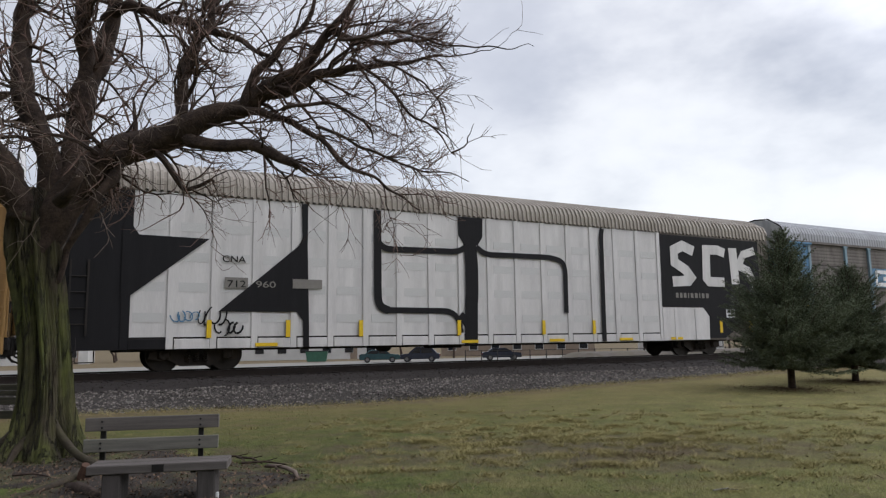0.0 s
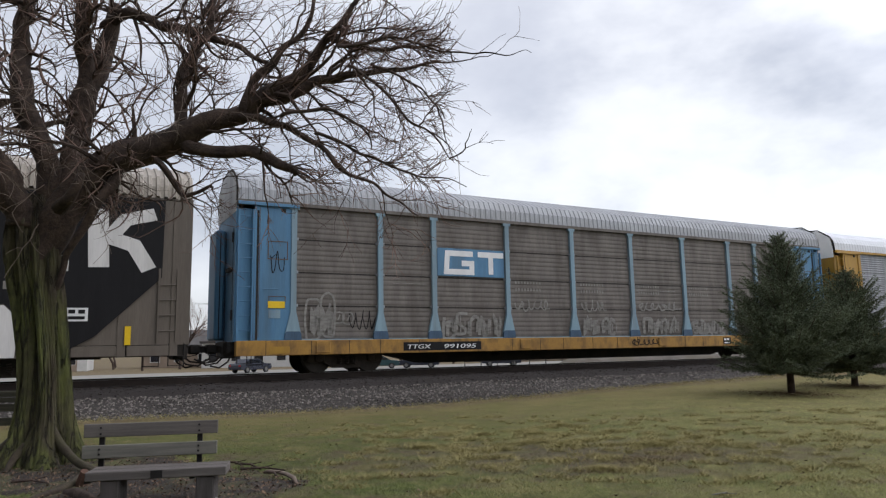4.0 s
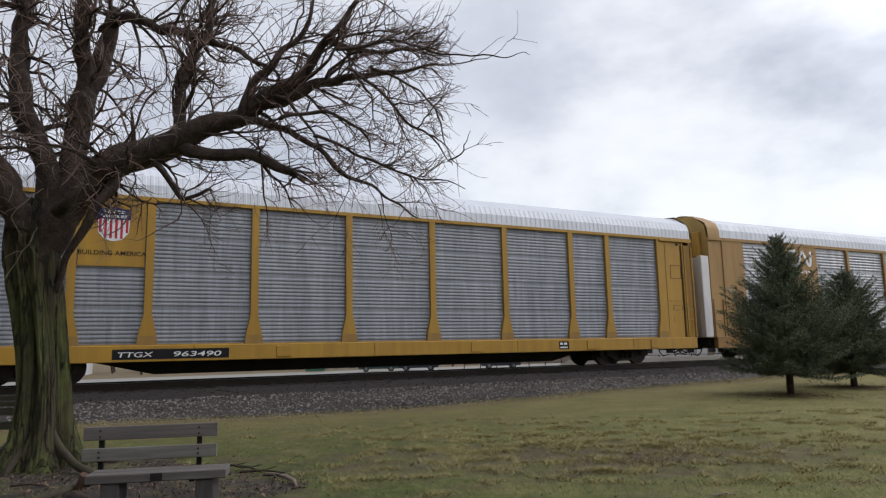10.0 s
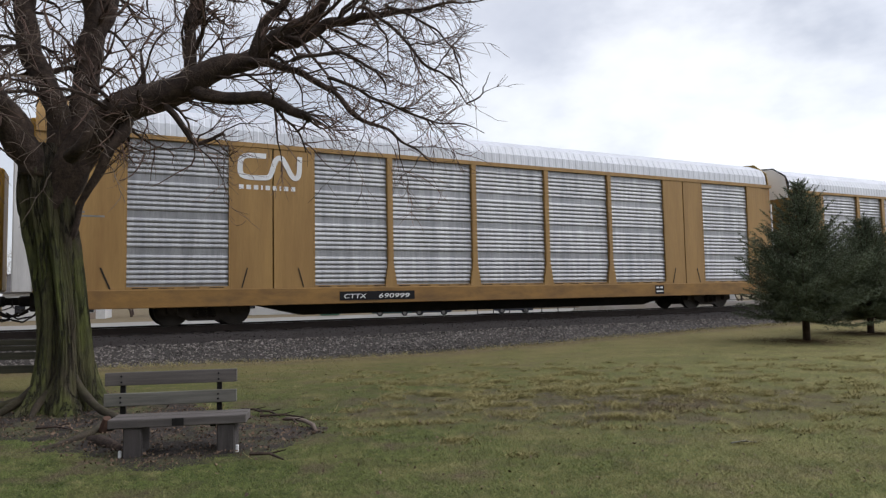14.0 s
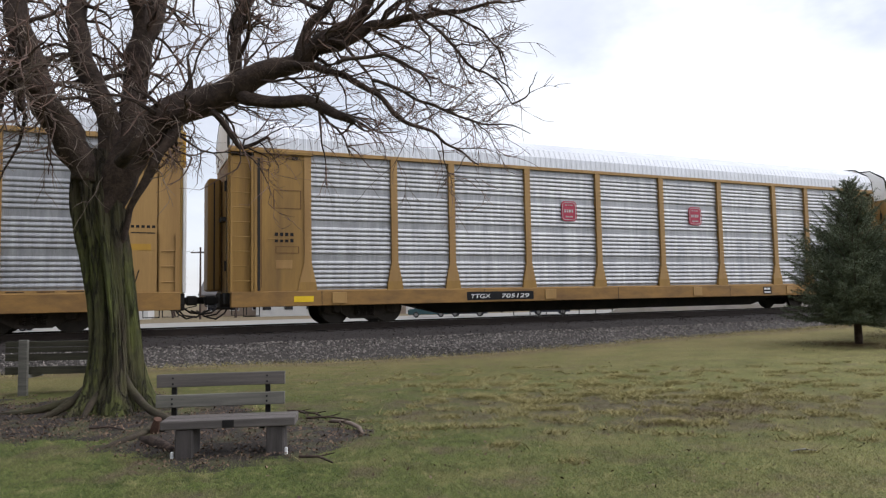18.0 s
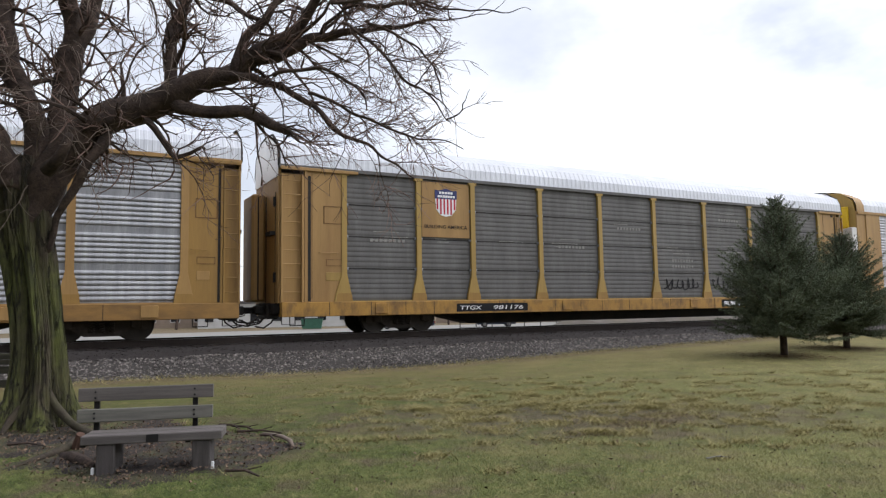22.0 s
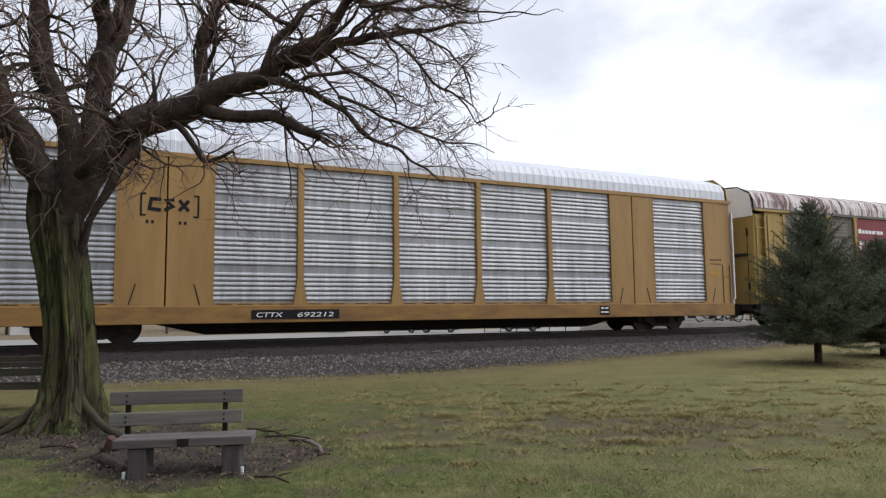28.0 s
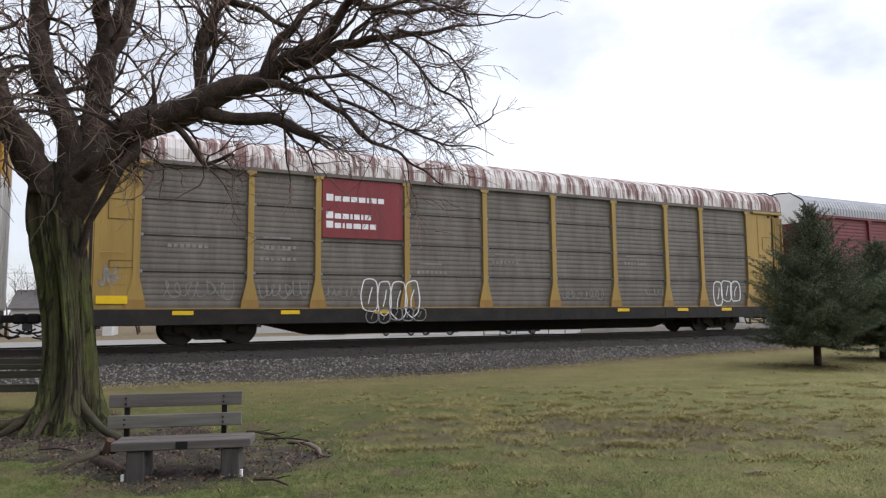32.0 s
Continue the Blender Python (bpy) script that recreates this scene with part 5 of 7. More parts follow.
    for k in (0, 1):
        x = 0.0 if k == 0 else LENGTH
        e = part("end_door", end_wall(x, zg, top, 1 if k == 0 else -1), BLACK_PAINT if k == 0 else BROWN_CAR, car)
        b = Build()
        for q in (0.4, 1.0, 1.5, 2.0, 2.6):
            b.box(x - 0.06 if k == 0 else x, x if k == 0 else x + 0.06, q - 0.05, q + 0.05, 0.9, zg + 0.1)
        part("door_rib", b, BROWN_CAR, e)
    part("end_post", Build().box(-0.03, 0.16, 0.0, 0.1, 0.62, zg), BROWN_CAR, car)
    part("ladder", ladder(0.3, 1.0, 3.0, 0.42, 0.01), UNDER, car)
    part("ladder", ladder(LENGTH - 0.7, 1.0, 3.0, 0.42, 0.01), BROWN_CAR, car)
    lengthen(car, 0, 1, 0.66, 22.5)
    return car



SCREEN = material("perforated_screen", lin(204, 203, 200), lin(180, 179, 177), 0.7, 0.1, 24, 70, 0.3, (4, 4, 1))
GREY_PATCH = material("grey_patch_paint", lin(128, 124, 118), lin(108, 104, 98), 0.6, 0, 4, 30, 0.0)
white_car("white carbody with bold black painted shapes and tan roof", GROUP_X - 58 + 0.23)

# second car: blue posts, brown sheets
c2 = ribbed_car("weathered brown autorack with light blue posts and end", GROUP_X - 29 + 0.38, PALE_BLUE, WEATHERED_BROWN, "even", GREY_ROOF, SILL_YELLOW, BLUE, [(2, 3.1, 4.05, BLUE)], rail_mat=WEATHERED_BROWN, hood=OLD_WHITE, posts=POSTS_BLUE)
b = Build()
for pts in ([(8.0, 3.88), (7.0, 3.88), (6.95, 3.25), (7.95, 3.25), (7.95, 3.55), (7.55, 3.55)], [(8.2, 3.88), (9.25, 3.88)], [(8.72, 3.88), (8.72, 3.2)]):
    stroke(b, pts, 0.19, 0.044, 0.006)
part("badge_script", b, WHITE_PAINT, c2, "white bars of the painted badge")
sill_plate(c2, 5.3, 0.68, 2.9, "TTGX 991095")
sill_marks(c2, 2)
bubble(c2, 2.1, 1.05, 0.95, 1.3, 21, CHALK, 0.07, 0.082, 2)
bubble(c2, 3.0, 1.5, 0.6, 0.35, 19, CHALK, 0.05, 0.082, 2)
tag(c2, 2.2, 1.1, 0.7, 0.9, 20, CHALK, 0.12, 0.074, 2)
tag(c2, 6.75, 1.08, 2.4, 0.72, 22, CHALK, 0.2, 0.074, 5)
tag(c2, 9.7, 1.95, 1.5, 0.4, 23, CHALK, 0.05, 0.074, 5)
tag(c2, 12.6, 1.95, 1.3, 0.42, 24, CHALK, 0.05, 0.074, 4)
tag(c2, 12.7, 1.12, 1.7, 0.55, 25, CHALK, 0.15, 0.074, 4)
tag(c2, 15.5, 1.98, 2.3, 0.36, 26, CHALK, 0.06, 0.074, 6)
tag(c2, 15.7, 1.1, 1.9, 0.55, 27, CHALK, 0.13, 0.074, 4)
tag(c2, 18.4, 1.12, 2.0, 0.5, 28, CHALK, 0.14, 0.074, 5)
tag(c2, 21.1, 1.6, 1.4, 0.5, 29, CHALK, 0.08, 0.074, 4)
tag(c2, 23.0, 1.12, 1.9, 0.6, 30, CHALK, 0.12, 0.074, 5)
tag(c2, 0.95, 2.9, 0.5, 0.7, 31, BLACK_PAINT, 0.025, 0.028, 2)
tag(c2, 3.5, 1.3, 0.9, 0.6, 32, BLACK_PAINT, 0.025, 0.074, 4)
tag(c2, 15.0, 0.64, 1.8, 0.26, 33, BLACK_PAINT, 0.03, -0.036, 7)
for x in (9.75, 12.7, 15.6, 18.4):
    part("faded_stencil", bars(bars(Build(), x, 2.66, [0.06] * 9, 0.1, 0.07, 0.09), x, 2.92, [0.06] * 9, 0.08, 0.07, 0.09), CHALK, c2)["kind"] = "stuff"
part("faded_stripe", Build().box(15.4, 17.6, 0.083, 0.09, 2.79, 2.81), CHALK, c2)
part("faded_stripe", Build().box(5.0, 6.2, 0.083, 0.09, 2.79, 2.81), CHALK, c2)
part("warning_label", Build().box(0.95, 1.45, 0.012, 0.019, 1.95, 2.15), BRIGHT_YELLOW, c2)
part("sill_patch", Build().box(1.0, 1.6, -0.045, -0.032, 0.62, 0.82), YELLOW, c2)

# third car: yellow with silver sheets and a shield badge
c3 = ribbed_car("yellow autorack with silver corrugated sheets and shield badge", GROUP_X, YELLOW, GALVANISED, "fine", WHITE_ROOF, YELLOW, YELLOW, [(1, 3.12, 5.0, YELLOW)], 5.08, 6.2, posts=POSTS_YELLOW)
shield(c3, 5.35, 4.32, 0.95)
letters("BUILDING AMERICA", 0.17, BLACK_PAINT, c3, 4.53, 3.42, 0.04, 1.66)
sill_plate(c3, 5.45, 0.68, 3.0, "TTGX 963490")
sill_marks(c3, 3, YELLOW)
part("sign_disc", Build().disc(0.32, -0.03, -0.02, 1.95, 0.14, 16), WHITE_PAINT, c3)

# fourth car: tan yellow with bright sheets and high rounded end
c4 = smooth_car("tan yellow autorack with bright silver sheets and rounded end", GROUP_X + 29, 4, 0)
b = Build()
stroke(b, cut_corners(cut_corners([(5.2, 4.9), (4.62, 4.9), (4.46, 4.78), (4.44, 4.36), (4.6, 4.25), (5.22, 4.25), (5.34, 4.34), (5.46, 4.8), (5.6, 4.9), (5.72, 4.82), (5.94, 4.36), (6.06, 4.27), (6.18, 4.36), (6.2, 4.95)])), 0.15, 0.016, 0.006)
part("badge_line", b, WHITE_PAINT, c4, "white looped painted badge")
part("badge_script", bars(Build(), 4.42, 3.9, [0.13, 0.13, 0.13, 0.05, 0.13, 0.12, 0.05, 0.13, 0.13], 0.13, 0.08, 0.018), WHITE_PAINT, c4)
sill_plate(c4, 7.4, 0.68, 2.5, "CTTX 690999")
part("door_label", bars(bars(Build(), 0.6, 2.95, [0.5], 0.05, 0, 0.018), 0.6, 3.05, [0.18], 0.06, 0, 0.018), CHALK, c4)

# fifth car: yellow posts, bright sheets, two red badges
c5 = ribbed_car("yellow autorack with bright silver sheets and two red badges", GROUP_X + 58, TAN_YELLOW, BRIGHT_STEEL, "groups", WHITE_ROOF, SILL_BROWN, DULL_YELLOW, posts=POSTS_TAN)
for x in (10.95, 16.75):
    part("badge", Build().prism([(x - 0.32, 3.42), (x - 0.22, 3.32), (x + 0.22, 3.32), (x + 0.32, 3.42), (x + 0.32, 3.92), (x + 0.22, 4.02), (x - 0.22, 4.02), (x - 0.32, 3.92)], 0.05, 0.062), CRIMSON, c5, "crimson badge with cut corners and pale script")
    rim = stroke(Build(), [(x - 0.27, 3.44), (x - 0.19, 3.37), (x + 0.19, 3.37), (x + 0.27, 3.44), (x + 0.27, 3.9), (x + 0.19, 3.97), (x - 0.19, 3.97), (x - 0.27, 3.9), (x - 0.27, 3.44)], 0.02, 0.05, 0.003)
    part("badge_rim", bars(bars(bars(rim, x - 0.17, 3.86, [0.09, 0.05, 0.1], 0.035, 0.04, 0.05), x - 0.2, 3.62, [0.07, 0.05, 0.08, 0.06], 0.11, 0.035, 0.05), x - 0.15, 3.45, [0.12, 0.14], 0.05, 0.04, 0.05), OLD_WHITE, c5, "pale rim and script bars")
sill_plate(c5, 6.85, 0.68, 2.5, "TTGX 705129")
sill_marks(c5, 5, TAN_YELLOW)
part("small_stencil", bars(bars(Build(), 0.95, 2.6, [0.07] * 4, 0.1, 0.04, 0.028), 0.95, 2.42, [0.07] * 4, 0.1, 0.04, 0.028), BLACK_PAINT, c5)
part("warning_label", Build().box(1.35, 1.85, -0.04, -0.032, 0.68, 0.85), BRIGHT_YELLOW, c5)

# sixth car: yellow posts, weathered grey sheets, shield badge
c6 = ribbed_car("yellow autorack with weathered grey sheets and shield badge", GROUP_X + 87, PALE_YELLOW, WEATHERED, "even", WHITE_ROOF, SILL_YELLOW, TAN_YELLOW, [(1, 3.12, 4.98, TAN_YELLOW)], rail_mat=WEATHERED, posts=POSTS_GREY)
shield(c6, 5.04, 4.35, 0.95)
letters("BUILDING AMERICA", 0.17, BLACK_PAINT, c6, 4.22, 3.42, 0.04, 1.64)
sill_plate(c6, 5.35, 0.68, 2.9, "TTGX 981176")
part("stencil_panel", Build().box(18.3, 19.9, -0.036, -0.031, 0.63, 0.93), BLACK_PAINT, c6)
part("stencil_bars", bars(Build(), 18.45, 0.69, [0.3, 0.3, 0.34], 0.16, 0.09, -0.037), WHITE_PAINT, c6)
tag(c6, 15.05, 1.3, 2.1, 0.5, 61, BLACK_PAINT, 0.045, 0.074, 6)
tag(c6, 17.9, 1.3, 1.9, 0.6, 62, BLACK_PAINT, 0.045, 0.074, 5)
for x, z in ((2.3, 2.9), (9.8, 2.9), (12.7, 3.7), (15.6, 2.5), (15.6, 2.25), (18.5, 2.9), (18.5, 4.3), (21.1, 2.85)):
    part("faded_stencil", bars(bars(Build(), x, z, [0.1] * 8, 0.1, 0.06, 0.09), x + 0.1, z + 0.32, [0.9], 0.03, 0, 0.09), CHALK, c6)["kind"] = "stuff"
sill_marks(c6, 6)
rs = random.Random(66)
for x in (2.0, 4.3, 6.4, 9.3, 12.1, 15.0, 17.9, 20.8, 22.8):
    for z in (2.95, 3.05, 3.9):
        if rs.random() < 0.75:
            q, w_ = x + rs.uniform(0, 0.9), rs.uniform(0.3, 1.3)
            part("pale_scrape", Build().box(q, q + w_, 0.085, 0.09, z, z + rs.uniform(0.015, 0.035)), CHALK, c6, "pale scraped streak")

# seventh car: tan yellow with bright sheets, dark bracket badge
c7 = smooth_car("tan yellow autorack with bright silver sheets and dark badge", GROUP_X + 116, 7, 1)
b = Build()
stroke(b, [(4.75, 4.1), (4.6, 4.1), (4.6, 3.45), (4.75, 3.45)], 0.06, 0.016, 0.005)
stroke(b, [(6.2, 4.1), (6.35, 4.1), (6.35, 3.45), (6.2, 3.45)], 0.06, 0.016, 0.005)
for pts in ([(5.2, 3.95), (4.9, 3.95), (4.85, 3.65), (5.2, 3.62)], [(5.6, 3.95), (5.35, 3.93), (5.55, 3.75), (5.3, 3.62)], [(5.75, 3.95), (6.05, 3.62)], [(6.05, 3.95), (5.75, 3.62)]):
    stroke(b, pts, 0.11, 0.016, 0.005)
bars(b, 4.75, 3.2, [0.08, 0.08], 0.1, 0.08, 0.016)
bars(b, 5.75, 3.2, [0.08, 0.08], 0.1, 0.08, 0.016)
b.v = [(5.48 + (x - 5.48) * 0.84, y, 3.78 + (z - 3.78) * 0.9) for x, y, z in b.v]
part("badge_script", b, BLACK_PAINT, c7, "dark painted badge between brackets")
sill_plate(c7, 7.7, 0.68, 2.6, "CTTX 692212")

# eighth car: weathered grey sheets, red painted bay, rusty roof
c8 = ribbed_car("weathered autorack with pale yellow posts and red painted bay", GROUP_X + 145, PALE_YELLOW, WEATHERED_WARM, "even", RUST_ROOF, UNDER, PALE_YELLOW, [(2, 3.15, 4.98, RED_PAINT)], 5.1, 6.14, rail_mat=WEATHERED_WARM, posts=POSTS_RUSTY)
b = Build()
for z, widths in ((4.28, [0.22, 0.2, 0.22, 0.2, 0.22, 0.07, 0.2, 0.2]), (3.74, [0.22, 0.2, 0.2, 0.07, 0.18, 0.07, 0.2]), (3.45, [0.22, 0.2, 0.07, 0.18, 0.24, 0.2, 0.2])):
    bars(b, 6.76, z, widths[:1], 0.21, 0, 0.044)
    bars(b, 6.76 + widths[0] + 0.05, z, widths[1:], 0.16, 0.05, 0.044)
part("badge_script", b, WHITE_PAINT, c8, "rows of white painted bars")["kind"] = "stuff"
for x in (2.45, 5.4, 8.3, 17.9, 20.9, 23.3, 26.0):
    part("yellow_reflector", Build().box(x, x + 0.55, -0.045, -0.032, 0.84, 0.95), BRIGHT_YELLOW, c8)
part("warning_label", Build().box(0.75, 1.35, -0.012, 0.02, 1.15, 1.36), BRIGHT_YELLOW, c8)
tag(c8, 2.2, 1.25, 1.9, 0.6, 81, CHALK, 0.03, 0.074, 6)
tag(c8, 4.8, 1.3, 1.5, 0.5, 82, CHALK, 0.035, 0.074, 6)
tag(c8, 6.7, 1.3, 1.2, 0.35, 83, CHALK, 0.03, 0.074, 5)
bubble(c8, 7.9, 0.75, 1.9, 1.2, 84, WHITE_PAINT, 0.04, -0.04, 4)
bubble(c8, 8.0, 0.58, 2.0, 0.42, 90, CHALK, 0.035, -0.062, 5)
tag(c8, 15.5, 1.25, 1.9, 0.4, 85, CHALK, 0.03, 0.074, 6)
tag(c8, 19.3, 1.4, 1.0, 0.3, 86, CHALK, 0.04, 0.074, 4)
bubble(c8, 23.0, 1.1, 1.5, 0.95, 87, WHITE_PAINT, 0.045, 0.074, 3)
tag(c8, 0.8, 1.6, 0.4, 0.6, 88, CHALK, 0.05, 0.026, 2)
for x, z in ((2.3, 2.7), (4.8, 2.4), (9.8, 2.1), (4.8, 2.75), (12.6, 2.5), (18.4, 2.6)):
    part("faded_stencil", bars(bars(Build(), x, z, [0.1] * 7, 0.1, 0.06, 0.09), x + 0.1, z + 0.3, [0.8], 0.05, 0, 0.09), CHALK, c8)["kind"] = "stuff"

for car, by, x0 in ((c3, 0.15, 1.6), (c4, 0.65, 1.4), (c5, 0.55, 1.55), (c6, 0.65, 1.3), (c7, 0.42, 1.4), (c8, 0.35, 1.4)):
    lengthen(car, by, x0)

# ninth car: maroon
ribbed_car("maroon autorack with grey roof and weathered sheets", GROUP_X + 174, MAROON, MAROON, "even", GREY_ROOF, UNDER, MAROON)
# the car ahead of the white one
ribbed_car("tan yellow autorack ahead of the white car", GROUP_X - 87 + 0.95, TAN_YELLOW, GALVANISED, "groups", WHITE_ROOF, TAN_YELLOW, TAN_YELLOW)

# ---------- the old bare tree ----------
BOUGHS = {
    "trunk": [(-5.34, 9.95, 0.09, 0.54), (-5.32, 9.94, 0.71, 0.425), (-5.34, 9.92, 1.34, 0.378), (-5.43, 9.88, 2.14, 0.385), (-5.5, 9.8, 2.85, 0.415), (-5.54, 9.74, 3.42, 0.39), (-5.5, 9.77, 3.78, 0.3)],
    "main": [(-5.46, 9.82, 2.85, 0.26), (-5.2, 9.76, 3.46, 0.29), (-4.9, 9.8, 3.97, 0.28), (-4.5, 9.86, 4.34, 0.262), (-3.98, 9.97, 4.57, 0.24), (-3.48, 9.91, 4.76, 0.225), (-2.88, 9.87, 4.95, 0.171), (-2.28, 9.79, 5.2, 0.141), (-1.68, 9.69, 5.62, 0.098), (-1.25, 9.53, 6.16, 0.063), (-0.83, 9.46, 6.65, 0.032)],
    "stub": [(-3.54, 9.95, 4.71, 0.14), (-3.32, 9.85, 4.5, 0.112), (-2.83, 9.77, 4.43, 0.102), (-2.47, 9.63, 4.4, 0.099), (-2.18, 9.59, 4.25, 0.089), (-1.89, 9.53, 4.12, 0.072), (-1.76, 9.56, 4.04, 0.056)],
    "droop": [(-2.65, 9.81, 4.98, 0.073), (-1.98, 9.63, 4.76, 0.058), (-1.59, 9.47, 4.52, 0.045), (-1.13, 9.31, 4.14, 0.037), (-0.73, 9.24, 3.82, 0.027), (-0.33, 9.16, 3.53, 0.019), (0.0, 9.04, 3.29, 0.011)],
    "reach": [(-2.3, 9.79, 5.17, 0.108), (-1.64, 9.7, 5.41, 0.089), (-1.0, 9.55, 5.47, 0.063), (-0.19, 9.38, 5.53, 0.034), (0.3, 9.3, 5.58, 0.016), (0.55, 9.2, 5.6, 0.006)],
    "riser": [(-3.51, 9.9, 4.75, 0.113), (-3.55, 9.89, 5.41, 0.096), (-3.45, 10.04, 6.1, 0.088), (-3.24, 10.12, 6.59, 0.07), (-3.15, 10.14, 7.26, 0.044)],
    "left": [(-5.42, 9.8, 3.3, 0.239), (-5.36, 9.8, 4, 0.192), (-5.56, 9.77, 4.63, 0.186), (-5.79, 9.76, 5.25, 0.175), (-5.94, 9.85, 5.9, 0.158), (-5.99, 9.98, 6.65, 0.134), (-6.03, 10.09, 7.5, 0.094)],
    "middle": [(-5.2, 9.87, 3.5, 0.258), (-5.15, 10, 4.15, 0.220), (-5.16, 10.13, 4.8, 0.208), (-5.14, 10.3, 5.5, 0.195), (-5.02, 10.5, 6.2, 0.160), (-4.95, 10.7, 7.2, 0.118)],
    "outer": [(-5.6, 9.6, 3.3, 0.244), (-5.76, 9.4, 3.95, 0.255), (-6, 9.14, 4.48, 0.231), (-6.14, 9.03, 5.07, 0.201), (-6.25, 8.96, 5.6, 0.172), (-6.35, 8.9, 6.3, 0.123), (-6.4, 8.85, 7.1, 0.079)],
    "sideways": [(-5.98, 9.08, 4.5, 0.14), (-6.07, 8.73, 4.54, 0.132), (-6.14, 8.44, 4.46, 0.115), (-6.2, 8.04, 4.52, 0.09), (-6.3, 7.6, 4.8, 0.06)],
    "bend": [(-6.15, 8.67, 4.5, 0.1), (-5.99, 8.66, 4.32, 0.077), (-5.84, 8.56, 4.08, 0.05)],
    "spray": [(-1.3, 8.39, 4.25, 0.026), (-0.72, 8.26, 3.94, 0.021), (-0.29, 8.19, 3.7, 0.017), (0.12, 8.09, 3.58, 0.012), (0.59, 7.97, 3.43, 0.006)],
    "veil": [(-0.88, 8.44, 5.18, 0.026), (-0.36, 8.28, 4.69, 0.021), (-0.04, 8.19, 4.33, 0.017), (0.27, 8.09, 4.04, 0.012), (0.43, 7.98, 3.76, 0.006)],
    "tail": [(-0.58, 8.37, 5.18, 0.026), (-0.11, 8.29, 4.92, 0.017), (0.14, 8.19, 4.62, 0.012), (0.34, 8.09, 4.33, 0.006)],
    "rod": [(-1.03, 8.43, 5.44, 0.030), (-0.43, 8.28, 5.4, 0.021), (0.14, 8.19, 5.29, 0.017), (0.63, 8.07, 5.16, 0.012), (1.11, 7.92, 5.11, 0.008), (1.42, 7.88, 5.09, 0.004)],
    "web": [(-1.76, 8.51, 4.52, 0.031), (-1.09, 8.42, 4.6, 0.026), (-0.65, 8.26, 4.17, 0.017), (-0.58, 8.27, 3.99, 0.009)],
    "fork": [(-5.24, 10.26, 5.28, 0.172), (-5.16, 10.17, 6.07, 0.132), (-5.14, 10.06, 6.75, 0.112), (-5.05, 9.98, 7.35, 0.084)],
    "arch": [(-5.05, 10.61, 6.74, 0.127), (-4.62, 10.43, 6.92, 0.095), (-4.03, 10.31, 6.68, 0.082), (-3.55, 10.24, 6.48, 0.072), (-2.81, 10.13, 6.22, 0.052), (-2.27, 10.03, 5.9, 0.034)],
    "upper": [(-2.62, 9.82, 5.02, 0.085), (-2.4, 9.77, 5.53, 0.075), (-2.03, 9.73, 5.95, 0.058), (-1.64, 9.69, 6.38, 0.041), (-1.53, 9.71, 6.83, 0.025)],
    "hang": [(-3.89, 9.88, 4.35, 0.062), (-3.5, 9.9, 3.87, 0.044), (-3.29, 9.98, 3.85, 0.035), (-3.08, 10.04, 3.95, 0.026)],
    "low": [(-5.2, 9.82, 2.45, 0.05), (-5.0, 9.74, 2.9, 0.055), (-4.82, 9.68, 3.2, 0.066), (-4.63, 9.68, 3.55, 0.076), (-4.5, 9.75, 3.85, 0.09), (-4.42, 9.88, 4.15, 0.1)],
    "over": [(-1.25, 9.53, 6.03, 0.047), (-0.83, 9.46, 5.91, 0.04), (-0.16, 9.38, 5.79, 0.028), (0.3, 9.27, 5.95, 0.014), (0.5, 9.2, 6.15, 0.006)],
}

tree = empty("bare_tree", "old leafless tree with mossy trunk and tangled branches", "tree", pose(-5.35, 9.95, 0))
TREE_INV = tree.matrix_basis.inverted()


def spline(pts, per=6):
    """Smooth points and radii through a few given ones."""
    out = []
    n = len(pts)
    for i in range(n - 1):
        p0, p1, p2, p3 = (np.array(pts[max(0, min(n - 1, j))], float) for j in (i - 1, i, i + 1, i + 2))
        for k in range(per):
            t = k / per
            out.append(0.5 * (2 * p1 + (p2 - p0) * t + (2 * p0 - 5 * p1 + 4 * p2 - p3) * t * t + (3 * p1 - p0 - 3 * p2 + p3) * t ** 3))
    out.append(np.array(pts[-1], float))
    return out


